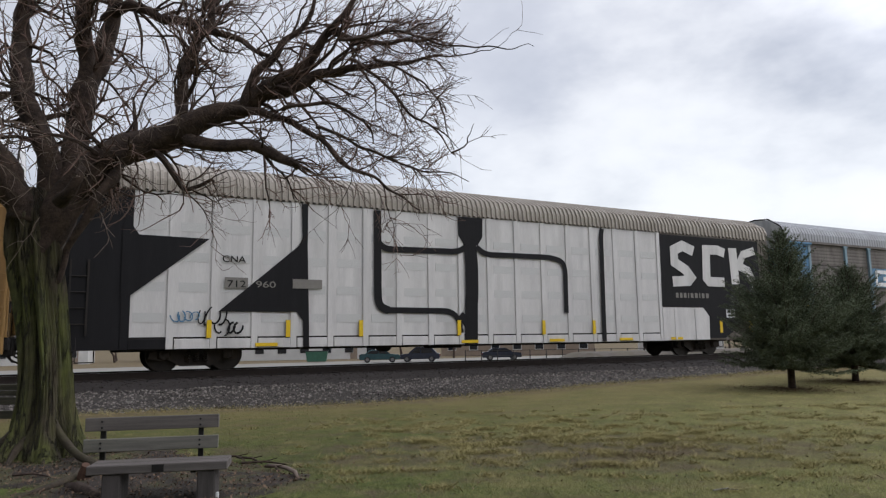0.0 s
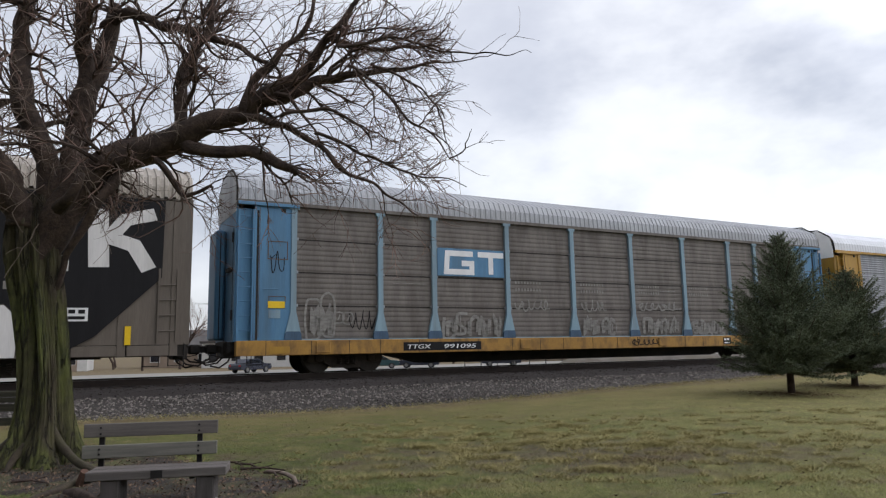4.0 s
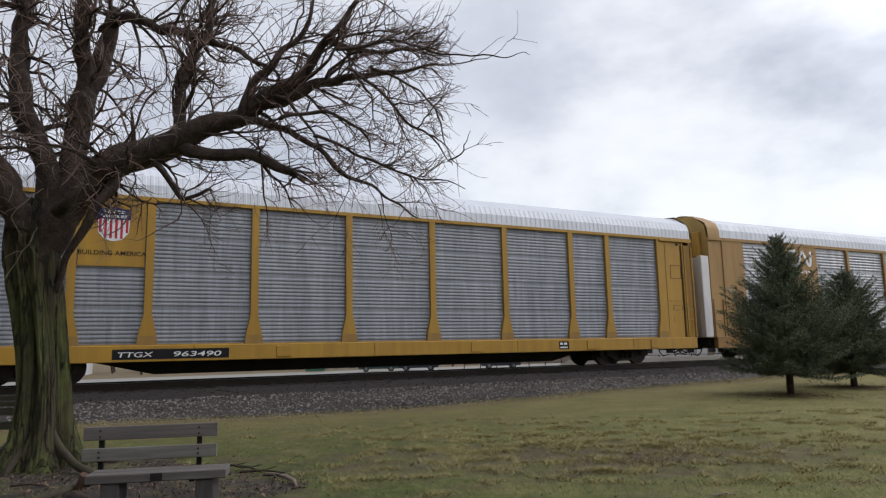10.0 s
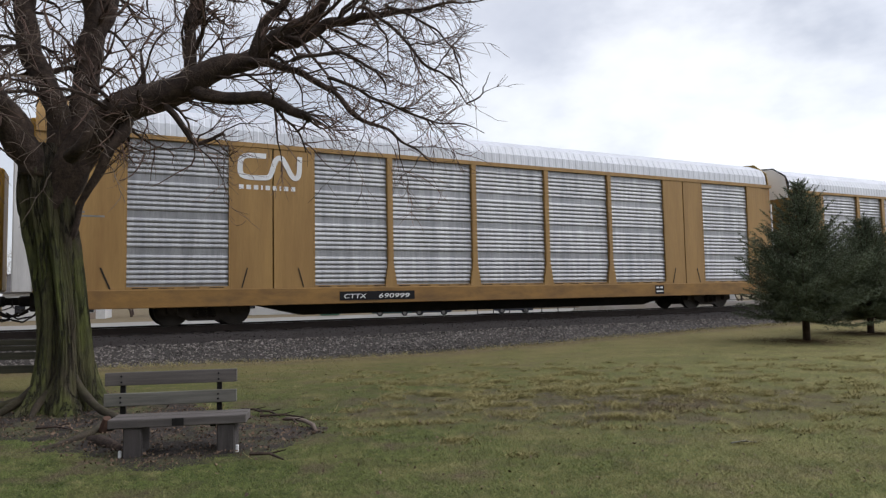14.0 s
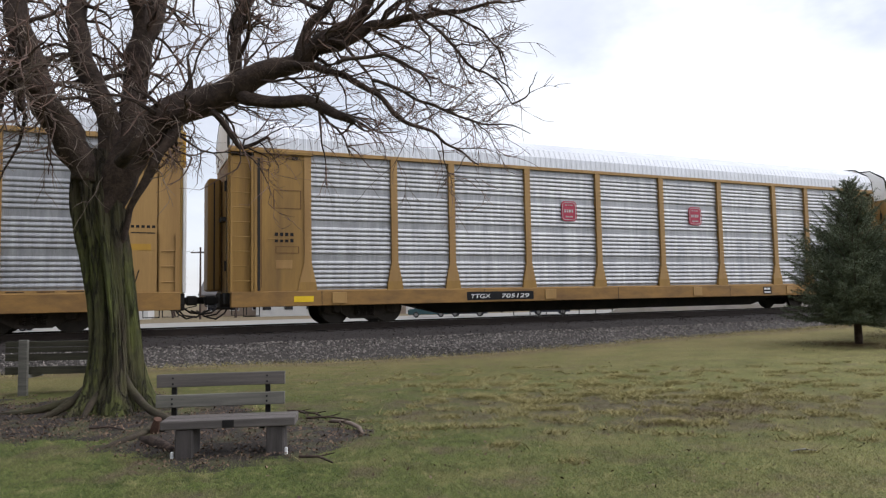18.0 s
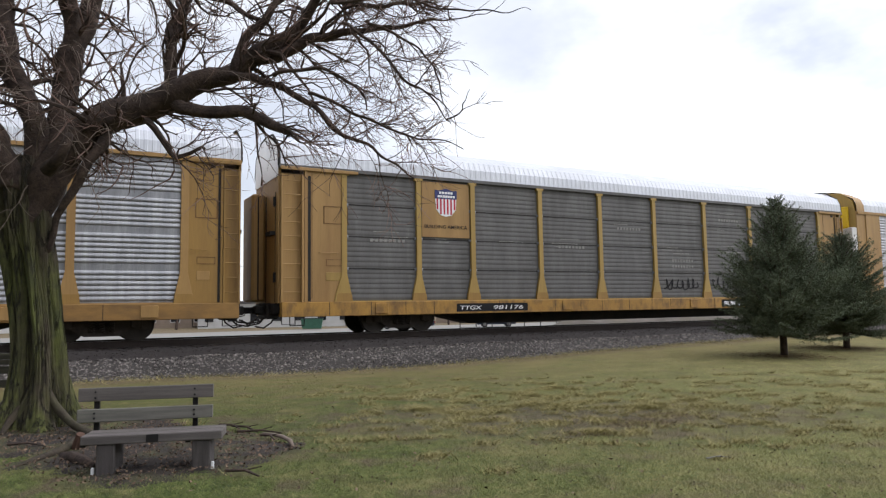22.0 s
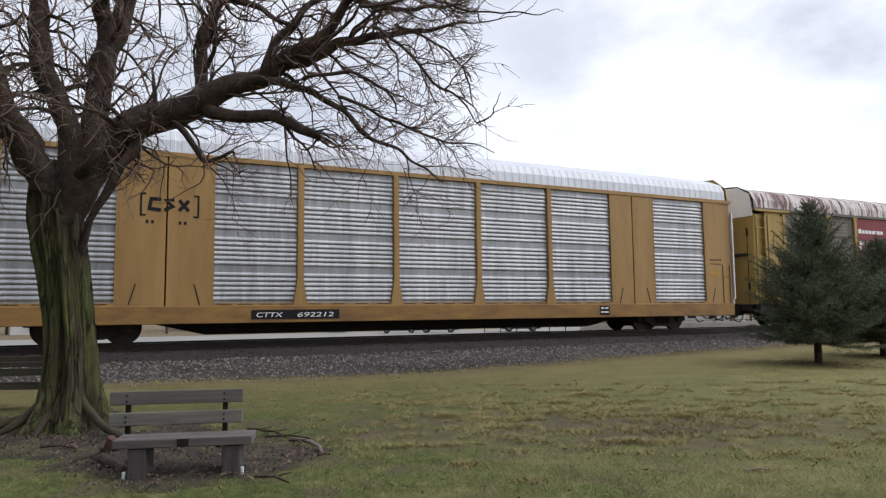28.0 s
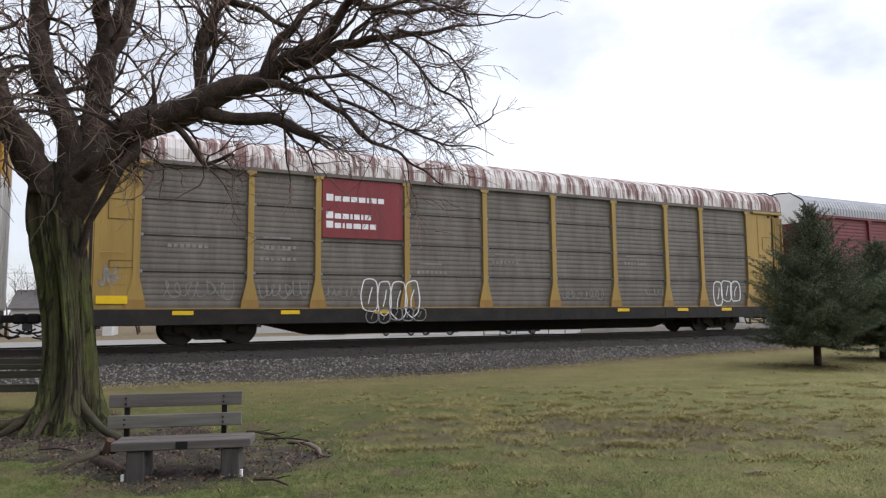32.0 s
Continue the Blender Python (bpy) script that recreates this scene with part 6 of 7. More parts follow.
# trunk: fluted, with a flare of roots
b = Build()
tr = spline([(BOUGHS["trunk"][0][0] - 0.02, BOUGHS["trunk"][0][1] + 0.03, -0.15, 0.66)] + BOUGHS["trunk"], 20)
SIDES = 220
for i, (x, y, z, r) in enumerate(tr):
    for k in range(SIDES):
        a = 2 * math.pi * k / SIDES
        flute = 0.10 * math.sin(5 * a + 0.6 * z) + 0.06 * math.sin(9 * a - 1.1 * z + 2)
        flare = 0.5 * math.exp(-max(z, -0.1) / 0.28) * (0.55 + 0.45 * math.sin(6 * a + 1.0)) + 0.1 * math.exp(-max(z, 0) / 0.9)
        crack = 0.035 * noise.noise(Vector((math.cos(a) * 5, math.sin(a) * 5, z * 0.7))) + 0.05 * abs(noise.noise(Vector((math.cos(a) * 9, math.sin(a) * 9, z * 0.5 + 7))))
        notch = -0.30 * math.exp(-(((a - 4.95 + 0.12 * math.sin(1.3 * z)) / 0.17) ** 2)) * smooth(0.1, 0.8, z) - 0.22 * math.exp(-(((a - 4.1) / 0.12) ** 2))
        groove = max(0.0, 1 - 6.5 * abs(noise.noise(Vector((math.cos(a) * 6.5, math.sin(a) * 6.5, z * 0.55 + 3)))))
        top = 1 - smooth(2.9, 3.5, z)
        q = r * (0.765 + (flute + notch) * (0.25 + 0.75 * top) + flare + 1.2 * crack - 0.075 * groove - 0.05 * max(0.0, 1 - 5 * abs(noise.noise(Vector((math.cos(a) * 14, math.sin(a) * 14, z * 1.3 + 31))))) + 0.02 * noise.noise(Vector((math.cos(a) * 22, math.sin(a) * 22, z * 4))))
        b.v.append((x + q * math.cos(a), y + q * math.sin(a), z))
for i in range(len(tr) - 1):
    for k in range(SIDES):
        j = (k + 1) % SIDES
        b.f.append((i * SIDES + k, i * SIDES + j, (i + 1) * SIDES + j, (i + 1) * SIDES + k))
b.f.append(tuple((len(tr) - 1) * SIDES + k for k in range(SIDES)))
part("trunk", b, BARK, tree, "thick fluted trunk with green moss", smooth=True, at=TREE_INV)


def limb_mesh(pts, seed, sides=14):
    """A knobbly tapering limb."""
    b = Build()
    path = [Vector(p[:3]) for p in pts]
    side = None
    for i, p in enumerate(path):
        d = (path[min(i + 1, len(path) - 1)] - path[max(i - 1, 0)]).normalized()
        side = d.orthogonal().normalized() if side is None else (side - d * side.dot(d)).normalized()
        up = d.cross(side)
        for k in range(sides):
            a = 2 * math.pi * k / sides
            o = side * math.cos(a) + up * math.sin(a)
            r = pts[i][3] * 0.85 * (1 + 0.24 * noise.noise(p * 3 + o * 1.5 + Vector((seed, 0, 0))) + 0.1 * noise.noise(p * 9 + o * 3))
            b.v.append(tuple(p + o * r))
    for i in range(len(path) - 1):
        for k in range(sides):
            j = (k + 1) % sides
            b.f.append((i * sides + k, i * sides + j, (i + 1) * sides + j, (i + 1) * sides + k))
    b.f += [tuple(k for k in reversed(range(sides))), tuple((len(path) - 1) * sides + k for k in range(sides))]
    return b


smoothed = {}
for i, (key, pts) in enumerate(BOUGHS.items()):
    if key == "trunk":
        continue
    wob = spline(pts, 6)
    for j, p in enumerate(wob):
        if 0 < j < len(wob) - 1:
            q = Vector(p[:3]) * 1.6
            for c in range(3):
                p[c] += (0.085 if key in ("spray", "veil", "tail", "rod", "web", "droop", "reach", "over", "upper") else 0.07) * noise.noise(q * 1.6 + Vector((11 * c, i * 3.1, 0)))
    smoothed[key] = wob
    part("limb", limb_mesh(wob, i), LIMB_BARK, tree, smooth=True, at=TREE_INV)
part("cut_face", Build().tube([Vector(BOUGHS["stub"][-1][:3]), Vector(BOUGHS["stub"][-1][:3]) + Vector((0.012, -0.003, -0.006))], 0.05, 12), DIRT, tree, "sawn end of a limb", at=TREE_INV)
b = Build()
b.tube([(-4.95, 9.3, 3.5), (-4.72, 9.15, 3.62), (-4.6, 9.1, 3.8), (-4.55, 9.08, 3.95)], [0.1, 0.08, 0.06, 0.05], 8)
part("broken_spur", b, LIMB_BARK, tree, "pale broken branch stump", smooth=True, at=TREE_INV)

# branches and twigs
R3 = random.Random(17)


def wander(start, d, length, n, bend, drift):
    """A crooked line that leans with drift."""
    pts = [start.copy()]
    p, d = start.copy(), d.normalized()
    for i in range(n):
        d = (d + Vector((R3.gauss(0, bend), R3.gauss(0, bend), R3.gauss(0, bend) + drift))).normalized()
        p = p + d * (length / n)
        pts.append(p)
    return pts


def offshoot(tangent, spread):
    o = tangent.orthogonal().normalized()
    o.rotate(Matrix.Rotation(R3.uniform(0, 6.283), 3, tangent))
    a = radians(R3.uniform(*spread))
    return tangent * math.cos(a) + o * math.sin(a)


HEART = Vector((-4.2, 10.0, 4.4))


def outward(p, d, k):
    """Turns a shoot away from the crown's heart."""
    o = p - HEART
    o.y *= 0.5
    return (d + o.normalized() * k).normalized()


def outside(pts):
    """Past the crown's edge."""
    return max(p.x / p.y for p in pts) > 0.06 and R3.random() < 0.6


big, mid_, fine, made = Build(), Build(), Build(), 0
for key, pts in smoothed.items():
    line = [Vector(p[:3]) for p in pts]
    total = sum((q - p).length for p, q in zip(line[:-1], line[1:]))
    old = key in ("left", "middle", "fork", "outer", "sideways")
    thin = key in ("spray", "veil", "tail", "rod", "web")
    count = int(total / (0.142 if old else 0.18 if thin else 0.1 if key in ("riser", "arch") else 0.165 if key == "main" else 0.18))
    for c in range(count):
        u_ = R3.uniform(0.27 if old else 0.22 if key == "main" else 0.1, 1.0)
        if key in ("low", "hang"):
            u_ = R3.uniform(0.3, 1.0)
        if key in ("rod", "over"):
            u_ = R3.uniform(0.1, 0.6)
        i = min(len(line) - 2, int(u_ * (len(line) - 1)))
        t = (line[i + 1] - line[i]).normalized()
        r = pts[i][3]
        d = offshoot(t, (35, 80)) if old or key in ("sideways", "bend", "low", "hang") else outward(line[i], offshoot(t, (30, 75)), 0.5)
        ln = R3.uniform(0.6, 1.7) * (0.72 if old else 1.0) * (0.35 if key == "low" else 0.65 if key in ("hang", "stub") else 1.0) * (0.5 if thin else 1 - 0.42 * u_ if key in ("reach", "over", "droop") else 1.0)
        drift = R3.choice((-0.3, -0.22, -0.12, 0.05)) if key in ("sideways", "bend", "outer") and R3.random() < 0.6 else R3.choice((-0.22, -0.15, -0.06, 0.05, 0.14))
        b1 = wander(line[i], d, ln, 7, 0.24, drift)
        if outside(b1):
            continue
        r1 = min(0.042, max(0.011, r * 0.35)) * R3.uniform(0.5, 1.2)
        one = big if made > 280 else Build()
        one.tube(b1, [r1 * (1 - 0.75 * k / 7) for k in range(8)], 5, False)
        if one is not big:
            part("branch", one, LIMB_BARK, tree, at=TREE_INV)
            made += 1
        for c2 in range(R3.randint(4, 6)):
            k = R3.randint(1, 7)
            t1 = (b1[k] - b1[k - 1]).normalized()
            b2 = wander(b1[k], outward(b1[k], offshoot(t1, (25, 75)), 0.55), R3.uniform(0.3, 0.8) * min(1, 0.35 + 0.55 * ln), 6, 0.17, R3.choice((-0.12, 0.0, 0.06, 0.1)))
            if outside(b2):
                continue
            r2 = max(0.005, r1 * 0.4)
            mid_.tube(b2, [r2 * (1 - 0.55 * q / 6) for q in range(7)], 4, False)
            for c3 in range(R3.randint(2, 4)):
                k2 = R3.randint(1, 6)
                t2 = (b2[k2] - b2[k2 - 1]).normalized()
                b3 = wander(b2[k2], outward(b2[k2], offshoot(t2, (20, 65)), 0.35), R3.uniform(0.12, 0.38), 4, 0.12, R3.choice((-0.1, 0.05, 0.12)))
                if outside(b3):
                    continue
                fine.tube(b3, [0.0042, 0.0038, 0.0034, 0.0028, 0.002], 3, False)
for key, lo, hi, count in (("left", 0.1, 0.8, 26), ("middle", 0.1, 0.8, 24), ("fork", 0.1, 0.9, 14), ("outer", 0.15, 0.8, 30), ("main", 0.12, 0.6, 26), ("sideways", 0.1, 0.9, 30), ("bend", 0.3, 1.0, 16), ("low", 0.4, 0.8, 3), ("riser", 0.1, 0.9, 16), ("arch", 0.1, 0.9, 16)):
    pts = smoothed[key]
    for c in range(count):
        i = int(R3.uniform(lo, hi) * (len(pts) - 1))
        p = Vector(pts[i][:3])
        a = R3.uniform(0, 6.283)
        d = Vector((math.cos(a), math.sin(a) - 0.5, R3.uniform(-0.2, 0.9)))
        w1 = wander(p, d, R3.uniform(0.6, 1.6), 9, 0.2, R3.choice((-0.2, -0.12, -0.05, 0.05)))
        pale = Build().tube(w1, [0.0085 - 0.0006 * k for k in range(10)], 4, False)
        for c2 in range(3):
            k = R3.randint(3, 9)
            pale.tube(wander(w1[k], offshoot((w1[k] - w1[k - 1]).normalized(), (20, 60)), R3.uniform(0.2, 0.5), 4, 0.2, -0.1), [0.006, 0.005, 0.0045, 0.004, 0.003], 3, False)
        part("hanging_shoot", pale, PALE_TWIG, tree, at=TREE_INV)
part("branchwork", big, LIMB_BARK, tree, "crooked dark branches", at=TREE_INV)["kind"] = "stuff"
part("twigwork", mid_, TWIG, tree, "thin brown twigs", at=TREE_INV)["kind"] = "stuff"
part("fine_twigwork", fine, TWIG, tree, "fine twig tips", at=TREE_INV)["kind"] = "stuff"

# surface roots
for k, pts in enumerate(([(-5.1, 9.75, 0.5, 0.12), (-4.85, 9.6, 0.28, 0.11), (-4.55, 9.35, 0.14, 0.1), (-4.2, 9.05, 0.07, 0.085), (-3.9, 8.8, 0.02, 0.06), (-3.5, 8.6, -0.04, 0.04)],
                         [(-4.5, 9.3, -0.06, 0.05), (-4.15, 8.6, 0.03, 0.085), (-3.98, 8.05, 0.05, 0.085), (-4.02, 7.55, 0.035, 0.075), (-4.12, 7.3, 0.0, 0.055), (-4.4, 7.05, -0.05, 0.03)],
                         [(-5.55, 9.7, 0.4, 0.14), (-5.72, 9.52, 0.2, 0.12), (-5.9, 9.38, 0.06, 0.09), (-6.1, 9.25, -0.03, 0.05)],
                         [(-5.4, 9.65, 0.3, 0.12), (-5.42, 9.45, 0.14, 0.1), (-5.38, 9.25, 0.02, 0.06), (-5.3, 9.1, -0.05, 0.03)],
                         [(-5.15, 9.7, 0.3, 0.11), (-5.02, 9.5, 0.12, 0.09), (-4.95, 9.3, 0.0, 0.05), (-4.9, 9.2, -0.05, 0.03)],
                         [(-5.8, 9.9, 0.2, 0.13), (-6.4, 9.6, 0.05, 0.1), (-7.1, 9.5, 0.02, 0.08), (-7.9, 9.2, -0.04, 0.04)],
                         [(-4.95, 10.1, 0.25, 0.1), (-4.5, 10.15, 0.06, 0.08), (-4.0, 10.1, -0.04, 0.04)])):
    part("root", limb_mesh([(*p[:3], 0.6 * p[3]) for p in spline(pts, 5)], 40 + k, 12), ROOT_BARK, tree, smooth=True, at=TREE_INV)

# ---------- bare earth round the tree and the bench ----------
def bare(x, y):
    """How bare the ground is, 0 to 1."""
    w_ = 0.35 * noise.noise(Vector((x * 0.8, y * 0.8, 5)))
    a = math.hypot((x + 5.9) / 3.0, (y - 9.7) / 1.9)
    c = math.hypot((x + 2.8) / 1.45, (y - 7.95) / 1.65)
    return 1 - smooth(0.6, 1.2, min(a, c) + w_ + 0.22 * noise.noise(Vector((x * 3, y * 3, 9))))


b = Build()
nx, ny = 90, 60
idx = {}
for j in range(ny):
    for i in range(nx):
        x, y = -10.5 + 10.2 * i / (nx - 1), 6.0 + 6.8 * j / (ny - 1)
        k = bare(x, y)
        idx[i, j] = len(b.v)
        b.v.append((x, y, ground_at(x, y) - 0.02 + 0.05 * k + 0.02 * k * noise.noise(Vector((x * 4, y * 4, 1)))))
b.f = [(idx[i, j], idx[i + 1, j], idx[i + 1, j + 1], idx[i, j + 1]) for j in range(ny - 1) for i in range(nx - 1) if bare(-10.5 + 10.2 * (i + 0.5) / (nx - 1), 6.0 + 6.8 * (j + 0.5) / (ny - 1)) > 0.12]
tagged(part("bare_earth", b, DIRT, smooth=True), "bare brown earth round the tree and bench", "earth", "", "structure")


def scatter(name, n, where, shape, mat, label, category, seed):
    """Many small flat or upright pieces as one mesh. shape(rng, n) gives (n, k, 3) corners."""
    rng = np.random.default_rng(seed)
    xy = where(rng, n)
    n = len(xy)
    v = shape(rng, n)
    z = np.array([ground_at(x, y) for x, y in xy])
    v = v + np.concatenate([xy, z[:, None]], 1)[:, None]
    k = v.shape[1]
    me = bpy.data.meshes.new(name)
    me.vertices.add(n * k)
    me.vertices.foreach_set("co", v.astype(np.float32).ravel())
    me.loops.add(n * k)
    me.loops.foreach_set("vertex_index", np.arange(n * k, dtype=np.int32))
    me.polygons.add(n)
    me.polygons.foreach_set("loop_start", np.arange(n, dtype=np.int32) * k)
    me.polygons.foreach_set("loop_total", np.full(n, k, dtype=np.int32))
    me.materials.append(mat)
    me.update(calc_edges=True)
    return tagged(part(name, me, mat), label, category, "", "stuff")


def blades(lo, hi, wide):
    def shape(rng, n):
        a = rng.uniform(0, 6.283, n)
        h = rng.uniform(lo, hi, n)
        w_ = rng.uniform(0.6, 1.3, n) * wide
        lean = rng.normal(0, 1.25, (n, 2)) * h[:, None]
        p = np.zeros((n, 3, 3))
        p[:, 0, 0], p[:, 0, 1] = np.cos(a) * w_, np.sin(a) * w_
        p[:, 1, 0], p[:, 1, 1] = -np.cos(a) * w_, -np.sin(a) * w_
        p[:, 2, :2], p[:, 2, 2] = lean, h
        return p
    return shape


def lawn_area(rng, n):
    d = 4.2 + 20 * rng.beta(0.9, 1.5, n)
    a = rng.uniform(-42, 40, n)
    x, y = d * np.sin(np.radians(a)), d * np.cos(np.radians(a))
    keep = [plan(p, q)[1] < -2.6 and rng.random() > 0.85 * bare(p, q) for p, q in zip(x, y)]
    return np.stack([x, y], 1)[keep]


scatter("grass", 430000, lawn_area, blades(0.012, 0.036, 0.0029), BLADE, "short winter grass, green mixed with straw", "grass", 3)


TUFTS = [(1.04, 12.08), (2.57, 13.22), (3.42, 10.45), (3.72, 10.71), (3.28, 12.07), (0.0, 10.73), (1.93, 11.99), (2.2, 8.5), (4.4, 11.2)]


def tuft_area(rng, n):
    """Loose clumps, thickest round the worn patch."""
    cs = TUFTS * 9 + [(2.4 + rng.normal(0, 1.9), 10.6 + rng.normal(0, 1.5)) for _ in range(230)] + [(rng.uniform(-2.0, 11), rng.uniform(7.2, 15.5)) for _ in range(260)]
    big_ = rng.uniform(0.35, 1.15, len(cs)) ** 1.4
    i = rng.choice(len(cs), n, p=big_ / big_.sum())
    p = np.array(cs)[i] + np.clip(rng.normal(0, 0.07, (n, 2)), -0.16, 0.16) * np.array([1.7, 1.0]) * big_[i][:, None]
    return p[[plan(x, y)[1] < -2.2 and bare(x, y) < 0.4 for x, y in p]]


TUFT = material("tussock_grass", lin(176, 163, 116), lin(100, 99, 60), 0.9, 0, 3, 20, 0.0, (1, 1, 1), None, 0, 1, 0.7, spec=0.1)
scatter("grass_tufts", 66000, tuft_area, blades(0.025, 0.085, 0.0045), TUFT, "taller clumps of dry grass on the lawn", "grass", 4)


def dead_area(rng, n):
    i = rng.integers(0, 5, n)
    c = np.array([(2.9, 9.0), (3.15, 9.2), (2.6, 9.25), (2.2, 8.45), (3.5, 9.7)])[i]
    return c + rng.normal(0, 0.17, (n, 2)) * np.array([1.5, 0.8])


DEAD = material("dead_brown_grass", lin(136, 119, 97), lin(82, 71, 59), 0.9, 0, 3, 20, 0.0, (1, 1, 1), None, 0, 1, 0.75, spec=0.1)
scatter("dead_grass", 2000, dead_area, blades(0.025, 0.06, 0.004), DEAD, "matted brown dead grass on the worn patch", "grass", 14)


def edge_area(rng, n):
    s = rng.uniform(-14, 40, n)
    y = -1.9 - np.abs(rng.normal(0, 0.5, n)) + 0.25 * rng.random(n)
    return np.stack([U.x * s + N.x * (DIST + y), U.y * s + N.y * (DIST + y)], 1)


scatter("dry_grass", 9500, edge_area, blades(0.05, 0.14, 0.006), TUFT, "dry grass along the foot of the ballast", "grass", 6)


def leaves(rng, n):
    a = rng.uniform(0, 6.283, n)
    s = rng.uniform(0.005, 0.024, n)
    p = np.zeros((n, 4, 3))
    for k in range(4):
        p[:, k, 0] = np.cos(a + k * 1.571) * s * (1 if k % 2 else 0.6)
        p[:, k, 1] = np.sin(a + k * 1.571) * s * (1 if k % 2 else 0.6)
        p[:, k, 2] = 0.045 + rng.normal(0, 0.008, n)
    return p


def leaf_area(rng, n):
    x, y = rng.uniform(-9.5, -0.6, n), rng.uniform(6.3, 12, n)
    return np.stack([x, y], 1)[[bare(p, q) > 0.35 for p, q in zip(x, y)]]


scatter("leaf_litter", 17000, leaf_area, leaves, LEAF, "small dead leaves and bark chips on bare earth", "leaves", 8)


def open_area(rng, n):
    d, a = rng.uniform(5, 18, n), rng.uniform(-20, 36, n)
    return np.stack([d * np.sin(np.radians(a)), d * np.cos(np.radians(a))], 1)


scatter("fallen_leaves", 1100, open_area, leaves, LEAF, "scattered dead leaves on the lawn", "leaves", 9)
fallen = empty("fallen_stick", "pale dry stick lying on the grass", "stick", pose(3.0, 6.9, 0.03))
part("stem", Build().tube([(-0.12, 0, 0), (0.0, 0.02, 0.012), (0.13, 0.0, 0.004)], [0.008, 0.007, 0.004], 6), CONCRETE, fallen)
part("side_twig", Build().tube([(0.0, 0.02, 0.012), (0.07, 0.08, 0.01)], [0.005, 0.003], 5), CONCRETE, fallen)
RED_WOOD = material("reddish_broken_wood", lin(96, 70, 56), lin(64, 47, 39), 0.9, 0, 6, 40, 0.4)
rr = random.Random(4)
for x, y, ln in ((-1.62, 6.6, 0.45), (-2.25, 9.2, 0.7), (-2.0, 8.9, 0.6), (-2.5, 9.4, 0.5), (-1.8, 8.5, 0.4), (-4.6, 8.4, 0.5), (-3.2, 8.6, 0.4)):
    st = empty("fallen_branch", "grey fallen branch lying on bare earth", "branch", pose(x, y, ground_at(x, y) + 0.05, 0, 0, rr.uniform(-60, 60)), "fallen branches round the bench")
    part("stem", Build().tube([(-ln / 2, 0, 0), (0, 0.03, 0.02), (ln / 2, -0.02, 0.0)], [0.018, 0.015, 0.008], 6), LIMB_BARK, st)
    part("side_twig", Build().tube([(0, 0.03, 0.02), (0.12, 0.12, 0.05)], [0.008, 0.004], 5), LIMB_BARK, st)

curl = empty("curved_branch", "pale barkless curved branch lying at the edge of the grass", "branch", pose(0, 0, ground_at(-1.6, 8.4) + 0.05))
part("stem", limb_mesh([(-1.92, 8.75, 0.0, 0.014), (-1.76, 8.6, 0.01, 0.022), (-1.6, 8.38, 0.015, 0.03), (-1.47, 8.15, 0.01, 0.032), (-1.4, 7.92, -0.01, 0.026)], 71, 8), PALE_TWIG, curl, smooth=True)
grey_log = empty("grey_log", "flat grey log end lying beside the bench leg", "log", pose(0, 0, 0.03))
part("stem", limb_mesh([(-3.85, 7.75, 0.0, 0.05), (-3.65, 7.55, 0.03, 0.07), (-3.4, 7.3, 0.03, 0.065), (-3.2, 7.08, 0.0, 0.05)], 72, 8), LIMB_BARK, grey_log, smooth=True)
cut = empty("cut_stump", "reddish broken stump of a root", "stump", pose(-3.9, 8.2, 0.0))
part("stem", Build().tube([(0, 0, -0.05), (0.02, -0.05, 0.08), (0.07, -0.1, 0.2)], [0.08, 0.065, 0.045], 8), RED_WOOD, cut)
# ---------- benches ----------
def bench(x, y, turn, label):
    be = empty("park_bench", label, "bench", pose(x, y, ground_at(x, y), 0, 0, turn), "park benches")
    for k, (z0, z1) in enumerate(((0.655, 0.79), (0.45, 0.58))):
        part("back_plank", Build().box(-0.79, 0.52, 0.25 + 0.03 * (1 - k), 0.29 + 0.03 * (1 - k), z0, z1, 0.006), BENCH_WOOD if k == 0 else PALE_WOOD, be, "" if k == 0 else "paler lichen-grey plank")
    for k in range(2):
        part("seat_plank", Build().box(-0.62, 0.67, -0.2 + k * 0.185, -0.02 + k * 0.185, 0.3, 0.385, 0.008), BENCH_WOOD, be)
    part("seat_plaque", Build().box(-0.03, 0.08, -0.205, -0.199, 0.307, 0.379), DARK_METAL, be, "dark plate on the seat's edge")
    for sx in (-0.4, 0.47):
        part("leg", Build().box(sx - 0.085, sx + 0.085, -0.18, 0.15, -0.05, 0.3, 0.012), SHADED_LEG_WOOD, be, "square grey wooden leg")
    for sx in (-0.63, 0.33):
        part("back_bracket", Build().box(sx - 0.02, sx + 0.03, 0.325, 0.36, 0.26, 0.77).box(sx - 0.02, sx + 0.03, -0.1, 0.36, 0.267, 0.298), DARK_METAL, be, "dark steel back bracket")
        for z in (0.69, 0.75, 0.49, 0.54):
            part("bolt", Build().disc(sx + 0.005, 0.268 if z > 0.6 else 0.238, 0.282 if z > 0.6 else 0.252, z, 0.011, 8), DARK_METAL, be)
    for sx in (-0.52, 0.575):
        part("white_stake", Build().box(sx - 0.015, sx + 0.015, -0.15, -0.12, -0.05, 0.08, 0.006), WHITE_PAINT, be, "small white stake beside the leg")
    return be


